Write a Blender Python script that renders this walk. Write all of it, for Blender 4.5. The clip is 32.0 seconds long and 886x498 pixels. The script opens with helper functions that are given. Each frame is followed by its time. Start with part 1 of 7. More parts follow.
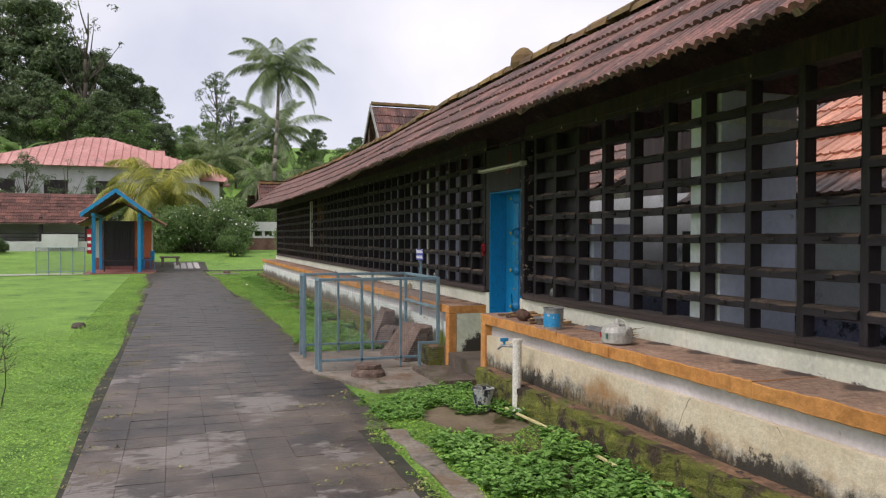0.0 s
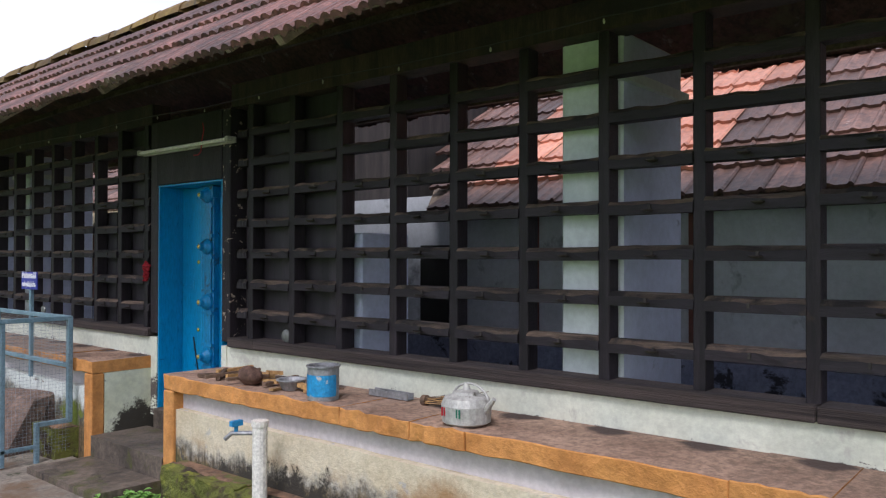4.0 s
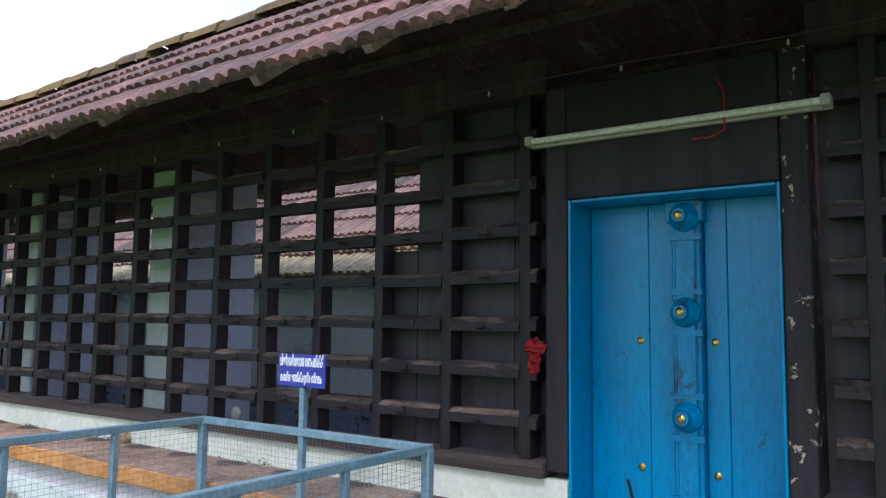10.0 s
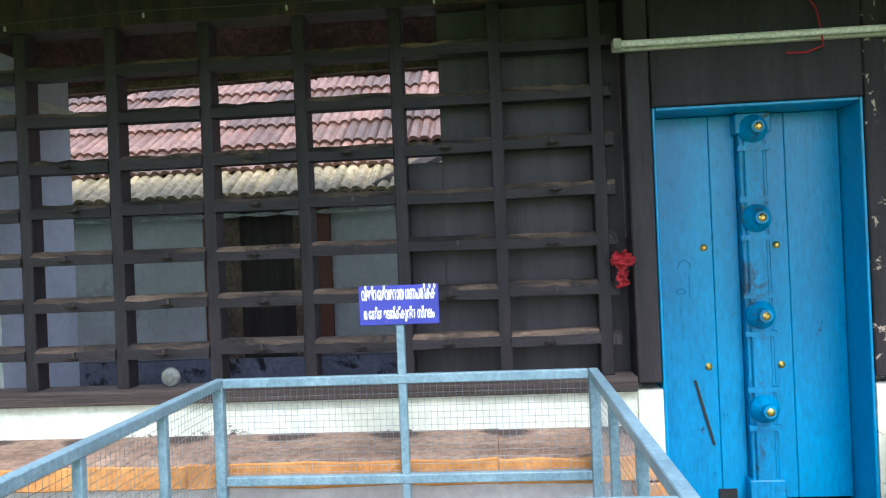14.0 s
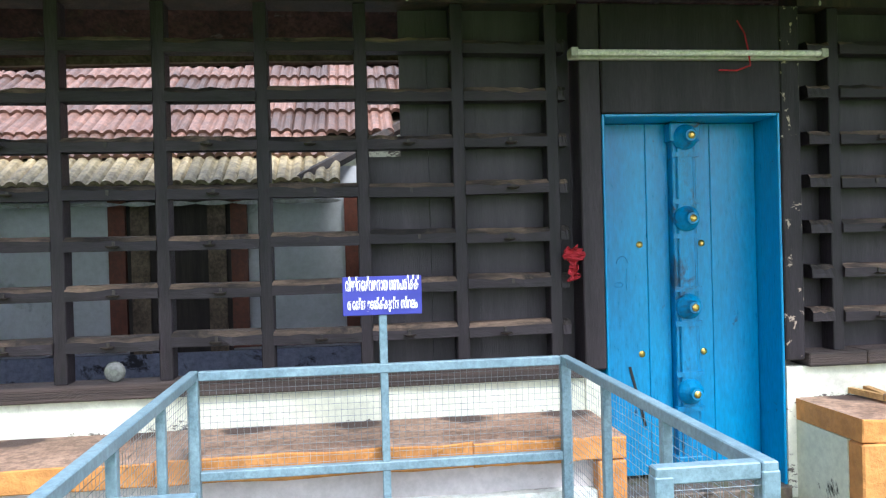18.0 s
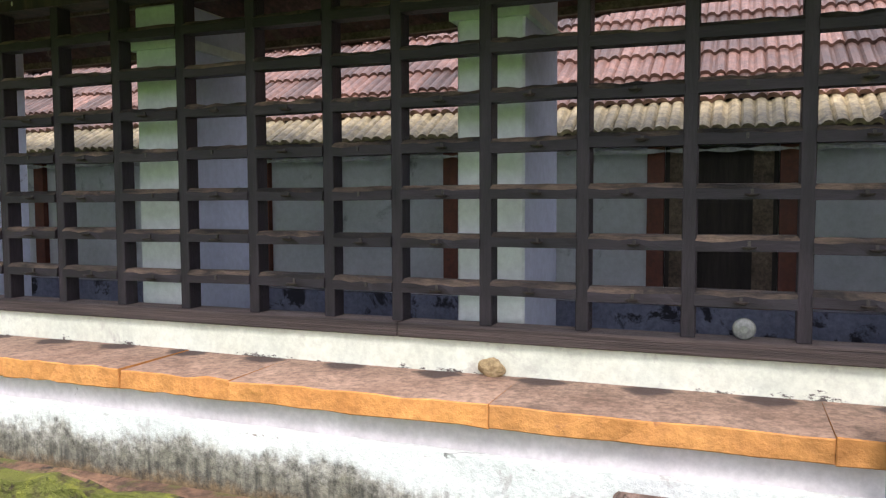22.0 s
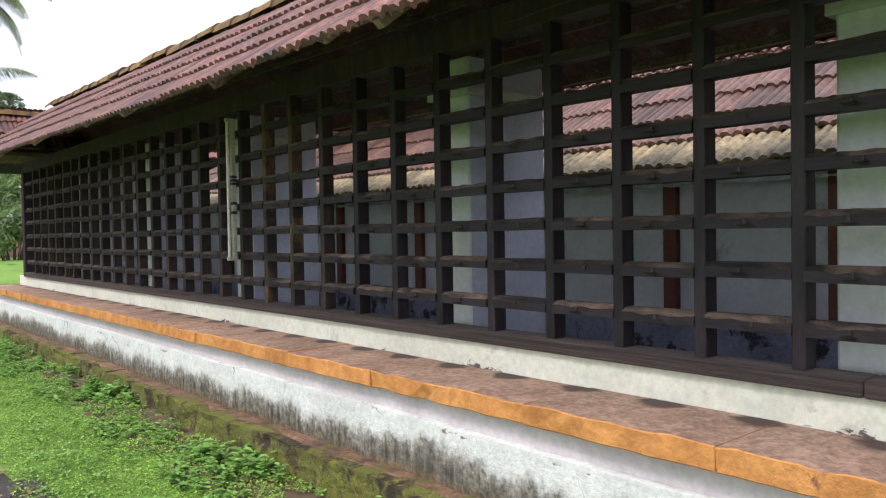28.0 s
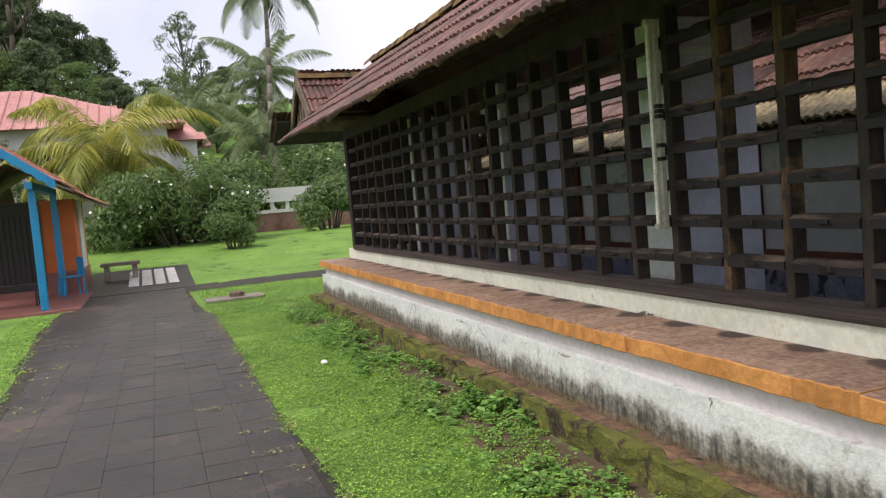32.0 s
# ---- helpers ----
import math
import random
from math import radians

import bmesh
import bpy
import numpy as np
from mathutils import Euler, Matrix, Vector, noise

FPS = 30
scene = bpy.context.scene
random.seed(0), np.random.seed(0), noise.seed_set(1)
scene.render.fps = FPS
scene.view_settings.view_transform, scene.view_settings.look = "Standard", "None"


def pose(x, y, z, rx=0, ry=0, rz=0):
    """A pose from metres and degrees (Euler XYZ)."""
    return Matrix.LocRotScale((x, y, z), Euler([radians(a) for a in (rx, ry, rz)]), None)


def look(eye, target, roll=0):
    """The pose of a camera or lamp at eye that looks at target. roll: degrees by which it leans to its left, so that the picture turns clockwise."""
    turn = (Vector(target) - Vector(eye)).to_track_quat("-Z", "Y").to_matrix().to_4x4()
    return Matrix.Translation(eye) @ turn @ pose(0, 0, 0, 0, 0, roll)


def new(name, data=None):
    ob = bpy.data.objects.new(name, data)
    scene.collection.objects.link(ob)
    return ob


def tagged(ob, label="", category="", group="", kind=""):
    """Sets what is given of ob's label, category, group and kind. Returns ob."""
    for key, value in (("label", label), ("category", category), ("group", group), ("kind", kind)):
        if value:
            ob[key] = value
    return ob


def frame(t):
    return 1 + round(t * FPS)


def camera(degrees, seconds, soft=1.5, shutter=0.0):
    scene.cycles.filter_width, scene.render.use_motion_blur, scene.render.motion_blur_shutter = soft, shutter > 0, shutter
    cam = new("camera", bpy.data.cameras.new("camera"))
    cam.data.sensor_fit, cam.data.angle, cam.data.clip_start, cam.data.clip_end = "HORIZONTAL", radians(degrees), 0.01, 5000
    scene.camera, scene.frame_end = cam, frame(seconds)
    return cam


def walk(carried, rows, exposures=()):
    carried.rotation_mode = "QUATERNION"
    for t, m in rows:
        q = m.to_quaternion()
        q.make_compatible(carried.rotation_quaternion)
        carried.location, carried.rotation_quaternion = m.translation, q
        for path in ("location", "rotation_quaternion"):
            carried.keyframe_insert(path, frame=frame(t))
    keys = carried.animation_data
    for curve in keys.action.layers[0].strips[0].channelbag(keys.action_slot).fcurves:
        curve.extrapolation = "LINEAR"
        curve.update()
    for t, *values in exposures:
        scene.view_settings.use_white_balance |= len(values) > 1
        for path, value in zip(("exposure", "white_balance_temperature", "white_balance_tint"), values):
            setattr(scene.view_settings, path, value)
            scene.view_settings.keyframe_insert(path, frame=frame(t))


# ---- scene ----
cam = camera(60.0, 32.0, soft=1.2)
PATH = [
    (0, (0.062, 0.106, 1.664), (0.722, 1.994, 1.635), 0.2),
    (0.5, (0.007, 0.477, 1.672), (0.761, 2.329, 1.625), 0.1),
    (1, (0.044, 0.844, 1.665), (0.934, 2.634, 1.61), 1.3),
    (1.5, (0.084, 1.269, 1.65), (1.219, 2.913, 1.561), 1.8),
    (2, (0.167, 1.673, 1.636), (1.585, 3.077, 1.491), 0.6),
    (2.5, (0.29, 2.021, 1.628), (1.807, 3.317, 1.49), 0.7),
    (4.5, (0.398, 3.342, 1.675), (1.908, 4.65, 1.763), -0.0),
    (5, (0.379, 3.699, 1.733), (1.7, 5.199, 1.802), -0.3),
    (5.5, (0.356, 4.065, 1.723), (1.635, 5.602, 1.774), -0.1),
    (6, (0.308, 4.436, 1.718), (1.543, 6.009, 1.734), 0.3),
    (6.5, (0.359, 4.796, 1.723), (1.499, 6.439, 1.728), -0.1),
    (7, (0.408, 5.197, 1.701), (1.602, 6.801, 1.678), -0.5),
    (7.5, (0.46, 5.573, 1.68), (1.805, 7.052, 1.625), -0.6),
    (8, (0.53, 5.91, 1.712), (1.873, 7.39, 1.635), -0.5),
    (8.5, (0.555, 6.254, 1.681), (1.916, 7.717, 1.592), 1.0),
    (9, (0.599, 6.579, 1.646), (2.099, 7.899, 1.561), 1.2),
    (9.5, (0.644, 6.908, 1.692), (2.278, 8.051, 1.837), -1.0),
    (10, (0.612, 7.187, 1.667), (2.235, 8.339, 1.858), 0.7),
    (10.5, (0.54, 7.477, 1.607), (2.224, 8.542, 1.782), 0.4),
    (11, (0.48, 7.792, 1.601), (2.209, 8.783, 1.777), 1.5),
    (11.5, (0.377, 8.086, 1.618), (2.172, 8.964, 1.717), 0.9),
    (12, (0.279, 8.385, 1.615), (2.14, 9.118, 1.63), -0.3),
    (12.5, (0.249, 8.641, 1.632), (2.183, 9.148, 1.596), -2.5),
    (13, (0.217, 8.897, 1.653), (2.185, 9.241, 1.555), -1.9),
    (13.5, (0.25, 9.109, 1.645), (2.232, 9.34, 1.513), -2.0),
    (14, (0.297, 9.34, 1.63), (2.291, 9.495, 1.638), -2.4),
    (14.5, (0.275, 9.465, 1.607), (2.262, 9.632, 1.77), -2.1),
    (16.5, (0.227, 9.796, 1.639), (2.219, 9.629, 1.686), -3.0),
    (17, (0.222, 9.823, 1.638), (2.213, 9.63, 1.651), -2.8),
    (17.5, (0.22, 9.833, 1.63), (2.208, 9.613, 1.631), -2.5),
    (18, (0.22, 9.839, 1.631), (2.206, 9.603, 1.617), -1.5),
    (18.5, (0.21, 9.842, 1.633), (2.193, 9.588, 1.602), -0.7),
    (19, (0.214, 9.84, 1.617), (2.188, 9.52, 1.574), -0.2),
    (19.5, (0.202, 9.863, 1.618), (2.171, 9.522, 1.531), 0.2),
    (20, (0.199, 9.911, 1.62), (2.169, 9.597, 1.485), 0.7),
    (20.5, (0.236, 10.078, 1.613), (2.23, 10.021, 1.475), 0.4),
    (21, (0.307, 10.32, 1.62), (2.295, 10.494, 1.486), -0.0),
    (21.5, (0.346, 10.638, 1.614), (2.299, 11.05, 1.485), 0.0),
    (22, (0.387, 10.907, 1.634), (2.25, 11.623, 1.508), -0.2),
    (22.5, (0.414, 11.335, 1.621), (2.173, 12.275, 1.479), -0.1),
    (23, (0.498, 11.661, 1.616), (2.233, 12.645, 1.47), 0.3),
    (23.5, (0.548, 11.969, 1.65), (2.26, 12.992, 1.794), -2.9),
    (24, (0.605, 12.278, 1.694), (2.204, 13.466, 1.872), -2.4),
    (24.5, (0.609, 12.601, 1.663), (2.1, 13.923, 1.834), 1.8),
    (25, (0.634, 12.92, 1.677), (2.059, 14.317, 1.812), 1.1),
    (25.5, (0.689, 13.25, 1.675), (1.989, 14.766, 1.772), 0.9),
    (26, (0.643, 13.526, 1.679), (1.923, 15.061, 1.742), 1.2),
    (26.5, (0.649, 13.857, 1.654), (1.914, 15.407, 1.676), 1.4),
    (28.5, (0.636, 15.17, 1.633), (1.921, 16.7, 1.563), -2.0),
    (29, (0.599, 15.478, 1.623), (1.828, 17.055, 1.543), -2.2),
    (29.5, (0.568, 15.773, 1.64), (1.766, 17.371, 1.545), -2.5),
    (30, (0.59, 16.062, 1.667), (1.664, 17.746, 1.561), -3.2),
    (30.5, (0.596, 16.313, 1.675), (1.651, 18.008, 1.543), -3.2),
    (31, (0.65, 16.628, 1.723), (1.645, 18.356, 1.567), -3.8),
    (31.5, (0.716, 16.939, 1.713), (1.557, 18.748, 1.568), -4.3),
    (32, (0.77, 17.285, 1.718), (1.461, 19.156, 1.581), -4.8),
]
EXPOSURES = [(0.0, 0.38, 6720, 18), (2.0, 1.10, 6140, 18), (2.5, 1.18, 6140, 18), (4.5, 0.43, 6040, 19), (6.0, 0.48, 6040, 18), (8.0, 0.98, 5760, 16), (9.0, 1.53, 5540, 15), (9.6, 0.83, 5540, 15), (10.2, 0.88, 5640, 15), (11.0, 2.05, 5740, 13), (13.0, 1.73, 5790, 10), (14.5, 1.68, 5790, 12), (16.5, 1.73, 5950, 13), (19.0, 1.78, 6000, 13), (21.0, 1.43, 6420, 18), (23.0, 1.33, 6260, 20), (23.4, 0.66, 6140, 20), (24.0, 0.48, 6080, 20), (26.0, 0.83, 6340, 20), (29.0, 0.98, 6490, 19), (30.0, 0.83, 6590, 19), (32.0, 0.6, 6790, 19)]
walk(cam, [(t, look(eye, target, roll)) for t, eye, target, roll in PATH],
     EXPOSURES)

# ---- world and light ----
world = bpy.data.worlds.new("overcast_sky")
scene.world = world
world.use_nodes = True
wn, wl = world.node_tree.nodes, world.node_tree.links
SKY = wn.new("ShaderNodeTexSky")
SKY.sky_type, SKY.sun_disc = "NISHITA", False
SKY.sun_elevation, SKY.sun_rotation = radians(58), radians(250)
cloud = wn.new("ShaderNodeTexNoise")
cloud.inputs["Scale"].default_value, cloud.inputs["Detail"].default_value = 2.2, 5
wco = wn.new("ShaderNodeTexCoord")
wl.new(wco.outputs["Generated"], cloud.inputs["Vector"])
cr = wn.new("ShaderNodeValToRGB")
cr.color_ramp.elements[0].position, cr.color_ramp.elements[0].color = 0.35, (5.0, 5.5, 6.4, 1)
cr.color_ramp.elements[1].position, cr.color_ramp.elements[1].color = 0.65, (8.1, 8.2, 8.5, 1)
wl.new(cloud.outputs["Fac"], cr.inputs["Fac"])
wm = wn.new("ShaderNodeMix")
wm.data_type = "RGBA"
wm.inputs["Factor"].default_value = 0.88
wl.new(SKY.outputs["Color"], wm.inputs["A"])
wl.new(cr.outputs["Color"], wm.inputs["B"])
wl.new(wm.outputs["Result"], wn["Background"].inputs["Color"])
wn["Background"].inputs["Strength"].default_value = 0.106

sun = new("sun", bpy.data.lights.new("sun", "SUN"))
sun.data.energy, sun.data.angle, sun.data.color = 1.85, radians(25), (1.0, 0.97, 0.92)
sun.matrix_world = look((-20, 5, 30), (0, 12, 0))


# ---- materials ----
def ramp(nt, fac, stops):
    r = nt.nodes.new("ShaderNodeValToRGB")
    el = r.color_ramp.elements
    while len(el) < len(stops):
        el.new(0.5)
    for e, (p, c) in zip(el, stops):
        e.position, e.color = p, (*c, 1)
    nt.links.new(fac, r.inputs["Fac"])
    return r.outputs["Color"]


def mixc(nt, fac, a, b, mode="MIX"):
    m = nt.nodes.new("ShaderNodeMix")
    m.data_type, m.blend_type = "RGBA", mode
    if isinstance(fac, float):
        m.inputs["Factor"].default_value = fac
    else:
        nt.links.new(fac, m.inputs["Factor"])
    for sock, v in (("A", a), ("B", b)):
        if isinstance(v, tuple):
            m.inputs[sock].default_value = (*v, 1)
        else:
            nt.links.new(v, m.inputs[sock])
    return m.outputs["Result"]


def noise_out(nt, scale, detail=4, rough=0.6, stretch=(1, 1, 1), coords="world", dist=0.0):
    n = nt.nodes.new("ShaderNodeTexNoise")
    n.inputs["Scale"].default_value, n.inputs["Detail"].default_value = scale, detail
    n.inputs["Roughness"].default_value, n.inputs["Distortion"].default_value = rough, dist
    mp = nt.nodes.new("ShaderNodeMapping")
    mp.inputs["Scale"].default_value = stretch
    if coords == "world":
        src = nt.nodes.new("ShaderNodeNewGeometry").outputs["Position"]
    else:
        src = nt.nodes.new("ShaderNodeTexCoord").outputs["Object"]
    nt.links.new(src, mp.inputs["Vector"])
    nt.links.new(mp.outputs["Vector"], n.inputs["Vector"])
    return n.outputs["Fac"]


def mat(name, stops, scale=6.0, rough=0.7, metal=0.0, fine=60.0, bump=0.2, stretch=(1, 1, 1), spots=None, vary=0.0, island=False, coords="world", spec=0.5, amount=0.35, dist=0.01):
    """stops: colour ramp over a coarse noise. spots: (colour, scale, low, high) of stains. vary: brightness spread from piece to piece."""
    m = bpy.data.materials.new(name)
    m.use_nodes = True
    nt = m.node_tree
    b = nt.nodes["Principled BSDF"]
    col = ramp(nt, noise_out(nt, scale, 5, 0.6, stretch, coords), stops)
    fn = noise_out(nt, fine, 4, 0.7, stretch, coords)
    col = mixc(nt, amount, col, ramp(nt, fn, [(0.36, (0.28, 0.28, 0.28)), (0.64, (1.45, 1.45, 1.45))]), "MULTIPLY")
    for c, s, lo, hi in spots or ():
        f = ramp(nt, noise_out(nt, s, 6, 0.68, (1, 1, 1), coords, 0.4), [(lo, (0, 0, 0)), (hi, (1, 1, 1))])
        col = mixc(nt, f, col, c)
    if vary:
        if island:
            src = nt.nodes.new("ShaderNodeNewGeometry").outputs["Random Per Island"]
        else:
            src = nt.nodes.new("ShaderNodeObjectInfo").outputs["Random"]
        v = ramp(nt, src, [(0.0, (1 - vary,) * 3), (0.5, (1.0, 1 - vary * 0.1, 1 - vary * 0.15)), (1.0, (1 + vary, 1 + vary * 0.8, 1 + vary * 0.7))])
        col = mixc(nt, 1.0, col, v, "MULTIPLY")
    nt.links.new(col, b.inputs["Base Color"])
    rr = nt.nodes.new("ShaderNodeMapRange")
    nt.links.new(fn, rr.inputs["Value"])
    rr.inputs["To Min"].default_value, rr.inputs["To Max"].default_value = max(0.03, rough - 0.14), min(1, rough + 0.14)
    nt.links.new(rr.outputs["Result"], b.inputs["Roughness"])
    b.inputs["Metallic"].default_value = metal
    b.inputs["Specular IOR Level"].default_value = spec
    if bump:
        bp = nt.nodes.new("ShaderNodeBump")
        bp.inputs["Strength"].default_value, bp.inputs["Distance"].default_value = bump, dist
        nt.links.new(fn, bp.inputs["Height"])
        nt.links.new(bp.outputs["Normal"], b.inputs["Normal"])
    return m


WOOD = mat("black_stained_wood", [(0.3, (0.010, 0.008, 0.010)), (0.7, (0.032, 0.0245, 0.031))], 5, 0.55, fine=40, bump=0.35, stretch=(3, 0.4, 3), vary=0.25, spots=[((0.09, 0.055, 0.035), 3.2, 0.66, 0.80)], spec=0.35)
WOODV = mat("black_stained_upright", [(0.3, (0.010, 0.008, 0.010)), (0.7, (0.033, 0.0255, 0.032))], 5, 0.55, fine=40, bump=0.35, stretch=(3, 3, 0.4), vary=0.25, spots=[((0.10, 0.06, 0.035), 3.2, 0.68, 0.82)], spec=0.35)
OLDWOODV = mat("bare_weathered_upright", [(0.3, (0.04, 0.024, 0.014)), (0.7, (0.19, 0.11, 0.05))], 5, 0.8, fine=40, bump=0.45, stretch=(3, 3, 0.4), amount=0.5, spots=[((0.02, 0.015, 0.012), 2.5, 0.44, 0.54)])
EAVEWOOD = mat("dusty_eave_boarding", [(0.3, (0.36, 0.28, 0.25)), (0.7, (0.60, 0.48, 0.43))], 3, 0.85, fine=30, bump=0.4, stretch=(0.5, 3, 0.5), amount=0.5, spots=[((0.14, 0.10, 0.09), 2.2, 0.5, 0.66), ((0.45, 0.38, 0.30), 4, 0.66, 0.74)])
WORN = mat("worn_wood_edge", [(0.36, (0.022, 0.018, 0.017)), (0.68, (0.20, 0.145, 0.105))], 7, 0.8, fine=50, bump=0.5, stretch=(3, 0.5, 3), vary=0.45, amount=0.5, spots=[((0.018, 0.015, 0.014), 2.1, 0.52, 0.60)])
SILLWOOD = mat("split_weathered_sill", [(0.3, (0.022, 0.018, 0.018)), (0.7, (0.105, 0.08, 0.072))], 5, 0.8, fine=26, bump=0.8, stretch=(1.5, 0.12, 9), amount=0.6, vary=0.2, dist=0.02)
FLAKEV = mat("flaked_black_jamb", [(0.3, (0.010, 0.008, 0.010)), (0.7, (0.033, 0.0255, 0.032))], 5, 0.6, fine=40, bump=0.4, stretch=(3, 3, 0.4), spots=[((0.42, 0.33, 0.26), 15, 0.605, 0.625)], spec=0.35)
BLUEWORN = mat("worn_blue_moulding", [(0.3, (0.0, 0.18, 0.40)), (0.7, (0.002, 0.25, 0.51))], 3, 0.4, fine=34, bump=0.3, amount=0.35, stretch=(2, 2, 0.6), spots=[((0.02, 0.06, 0.11), 6, 0.56, 0.64), ((0.03, 0.025, 0.025), 13, 0.64, 0.69)])
BROWNV = mat("sun_browned_upright", [(0.36, (0.014, 0.011, 0.010)), (0.72, (0.062, 0.038, 0.026))], 5, 0.7, fine=40, bump=0.4, stretch=(3, 3, 0.4), vary=0.3, amount=0.5, spots=[((0.014, 0.012, 0.012), 2.4, 0.5, 0.6)])
BOARD = mat("dark_board", [(0.3, (0.021, 0.017, 0.021)), (0.7, (0.05, 0.040, 0.049))], 4, 0.6, fine=50, bump=0.25, stretch=(3, 3, 0.4), vary=0.2)
RAFTER = mat("old_rafter_wood", [(0.3, (0.06, 0.044, 0.034)), (0.7, (0.22, 0.165, 0.115))], 5, 0.8, fine=40, bump=0.3, amount=0.5, spots=[((0.14, 0.11, 0.075), 4, 0.62, 0.72)])
BLUEPAINT = mat("bright_blue_gloss_paint", [(0.3, (0.0, 0.195, 0.43)), (0.7, (0.002, 0.275, 0.55))], 2.0, 0.32, fine=30, bump=0.18, amount=0.25, stretch=(2, 2, 0.5), spots=[((0.02, 0.05, 0.10), 9, 0.66, 0.72)])
STEELBLUE = mat("grey_blue_painted_steel", [(0.3, (0.12, 0.20, 0.245)), (0.7, (0.19, 0.29, 0.34))], 8, 0.45, fine=60, bump=0.1, spots=[((0.14, 0.07, 0.03), 14, 0.68, 0.74)])
WIRE = mat("galvanised_mesh_wire", [(0.3, (0.19, 0.23, 0.26)), (0.7, (0.32, 0.37, 0.40))], 10, 0.5, 0.4, bump=0.0)
BRASS = mat("brass", [(0.3, (0.55, 0.36, 0.08)), (0.7, (0.75, 0.52, 0.16))], 20, 0.3, 1.0, bump=0.0)
WHITEWALL = mat("aged_white_limewash", [(0.3, (0.59, 0.61, 0.50)), (0.7, (0.73, 0.75, 0.63))], 2.0, 0.9, fine=25, bump=0.25, amount=0.15, spots=[((0.50, 0.49, 0.42), 5, 0.60, 0.70), ((0.16, 0.14, 0.12), 7, 0.72, 0.75)])
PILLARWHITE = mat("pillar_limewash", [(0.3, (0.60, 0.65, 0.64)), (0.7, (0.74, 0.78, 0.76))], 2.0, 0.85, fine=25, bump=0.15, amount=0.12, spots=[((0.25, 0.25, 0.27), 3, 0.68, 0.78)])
# Bluish skylight on the limewashed sides, put into the colour.
PILLARSKY = mat("limewash_skylight_tint", [(0.3, (0.46, 0.50, 0.62)), (0.7, (0.60, 0.64, 0.76))], 2.0, 0.85, fine=25, bump=0.15, amount=0.12, spots=[((0.16, 0.16, 0.19), 3, 0.66, 0.74)])
PINKWALL = mat("pinkish_limewash", [(0.3, (0.50, 0.47, 0.47)), (0.7, (0.64, 0.60, 0.61))], 2.5, 0.9, fine=25, bump=0.2, amount=0.15, spots=[((0.22, 0.18, 0.15), 5, 0.68, 0.74)])
CREAM = mat("cream_painted_plaster", [(0.3, (0.52, 0.54, 0.38)), (0.7, (0.66, 0.68, 0.52))], 3, 0.85, fine=25, bump=0.15, amount=0.15, spots=[((0.03, 0.03, 0.02), 5, 0.62, 0.68)])
ORANGE = mat("orange_painted_stone_edge", [(0.3, (0.43, 0.18, 0.045)), (0.7, (0.60, 0.28, 0.08))], 4, 0.8, fine=16, bump=0.6, amount=0.22, vary=0.12, spots=[((0.20, 0.08, 0.04), 5, 0.66, 0.74), ((0.66, 0.5, 0.36), 16, 0.70, 0.76)], dist=0.02)
BENCHTOP = mat("worn_red_brown_stone", [(0.3, (0.24, 0.15, 0.105)), (0.7, (0.42, 0.285, 0.205))], 3, 0.75, fine=30, bump=0.5, amount=0.6, vary=0.12, spots=[((0.12, 0.08, 0.06), 2.4, 0.60, 0.74)])
CONCRETE = mat("stained_wet_concrete", [(0.3, (0.13, 0.11, 0.09)), (0.7, (0.30, 0.26, 0.21))], 1.6, 0.6, fine=22, bump=0.25, amount=0.5, spots=[((0.16, 0.105, 0.065), 2.2, 0.52, 0.64), ((0.05, 0.055, 0.03), 4, 0.58, 0.66)])
WETPAD = mat("wet_brown_concrete", [(0.3, (0.11, 0.083, 0.052)), (0.7, (0.27, 0.21, 0.15))], 2.2, 0.34, fine=22, bump=0.25, amount=0.5, spots=[((0.04, 0.03, 0.015), 2.6, 0.54, 0.64), ((0.24, 0.21, 0.17), 3, 0.64, 0.70)])
STEPSTONE = mat("damp_mossy_step", [(0.3, (0.06, 0.048, 0.038)), (0.7, (0.17, 0.135, 0.105))], 3, 0.6, fine=24, bump=0.5, amount=0.5, spots=[((0.07, 0.075, 0.02), 4, 0.54, 0.64), ((0.02, 0.018, 0.016), 5, 0.60, 0.68)])
STONE = mat("rough_granite_boulder", [(0.3, (0.08, 0.053, 0.041)), (0.7, (0.25, 0.172, 0.135))], 5, 0.85, fine=26, bump=0.9, amount=0.55, coords="object", spots=[((0.03, 0.03, 0.025), 3, 0.6, 0.7)], dist=0.03)
TILE = mat("weathered_red_clay_tile", [(0.32, (0.07, 0.031, 0.026)), (0.68, (0.20, 0.092, 0.076))], 2.2, 0.6, fine=24, bump=0.5, amount=0.75, vary=0.4, island=True, spots=[((0.045, 0.03, 0.03), 3.0, 0.56, 0.70), ((0.30, 0.24, 0.21), 7, 0.61, 0.70), ((0.15, 0.12, 0.065), 2.0, 0.60, 0.70)])
TILEP = mat("weathered_red_clay_tile_piece", [(0.32, (0.07, 0.031, 0.026)), (0.68, (0.20, 0.092, 0.076))], 2.2, 0.6, fine=24, bump=0.5, amount=0.75, vary=0.4, spots=[((0.045, 0.03, 0.03), 3.0, 0.56, 0.70), ((0.30, 0.24, 0.21), 7, 0.61, 0.70), ((0.15, 0.12, 0.065), 2.0, 0.60, 0.70)])
RIDGETILE = mat("mossy_ridge_tile", [(0.3, (0.11, 0.06, 0.035)), (0.7, (0.20, 0.14, 0.04))], 2.5, 0.9, fine=18, bump=0.4, vary=0.3, spots=[((0.06, 0.05, 0.04), 4, 0.58, 0.68)])
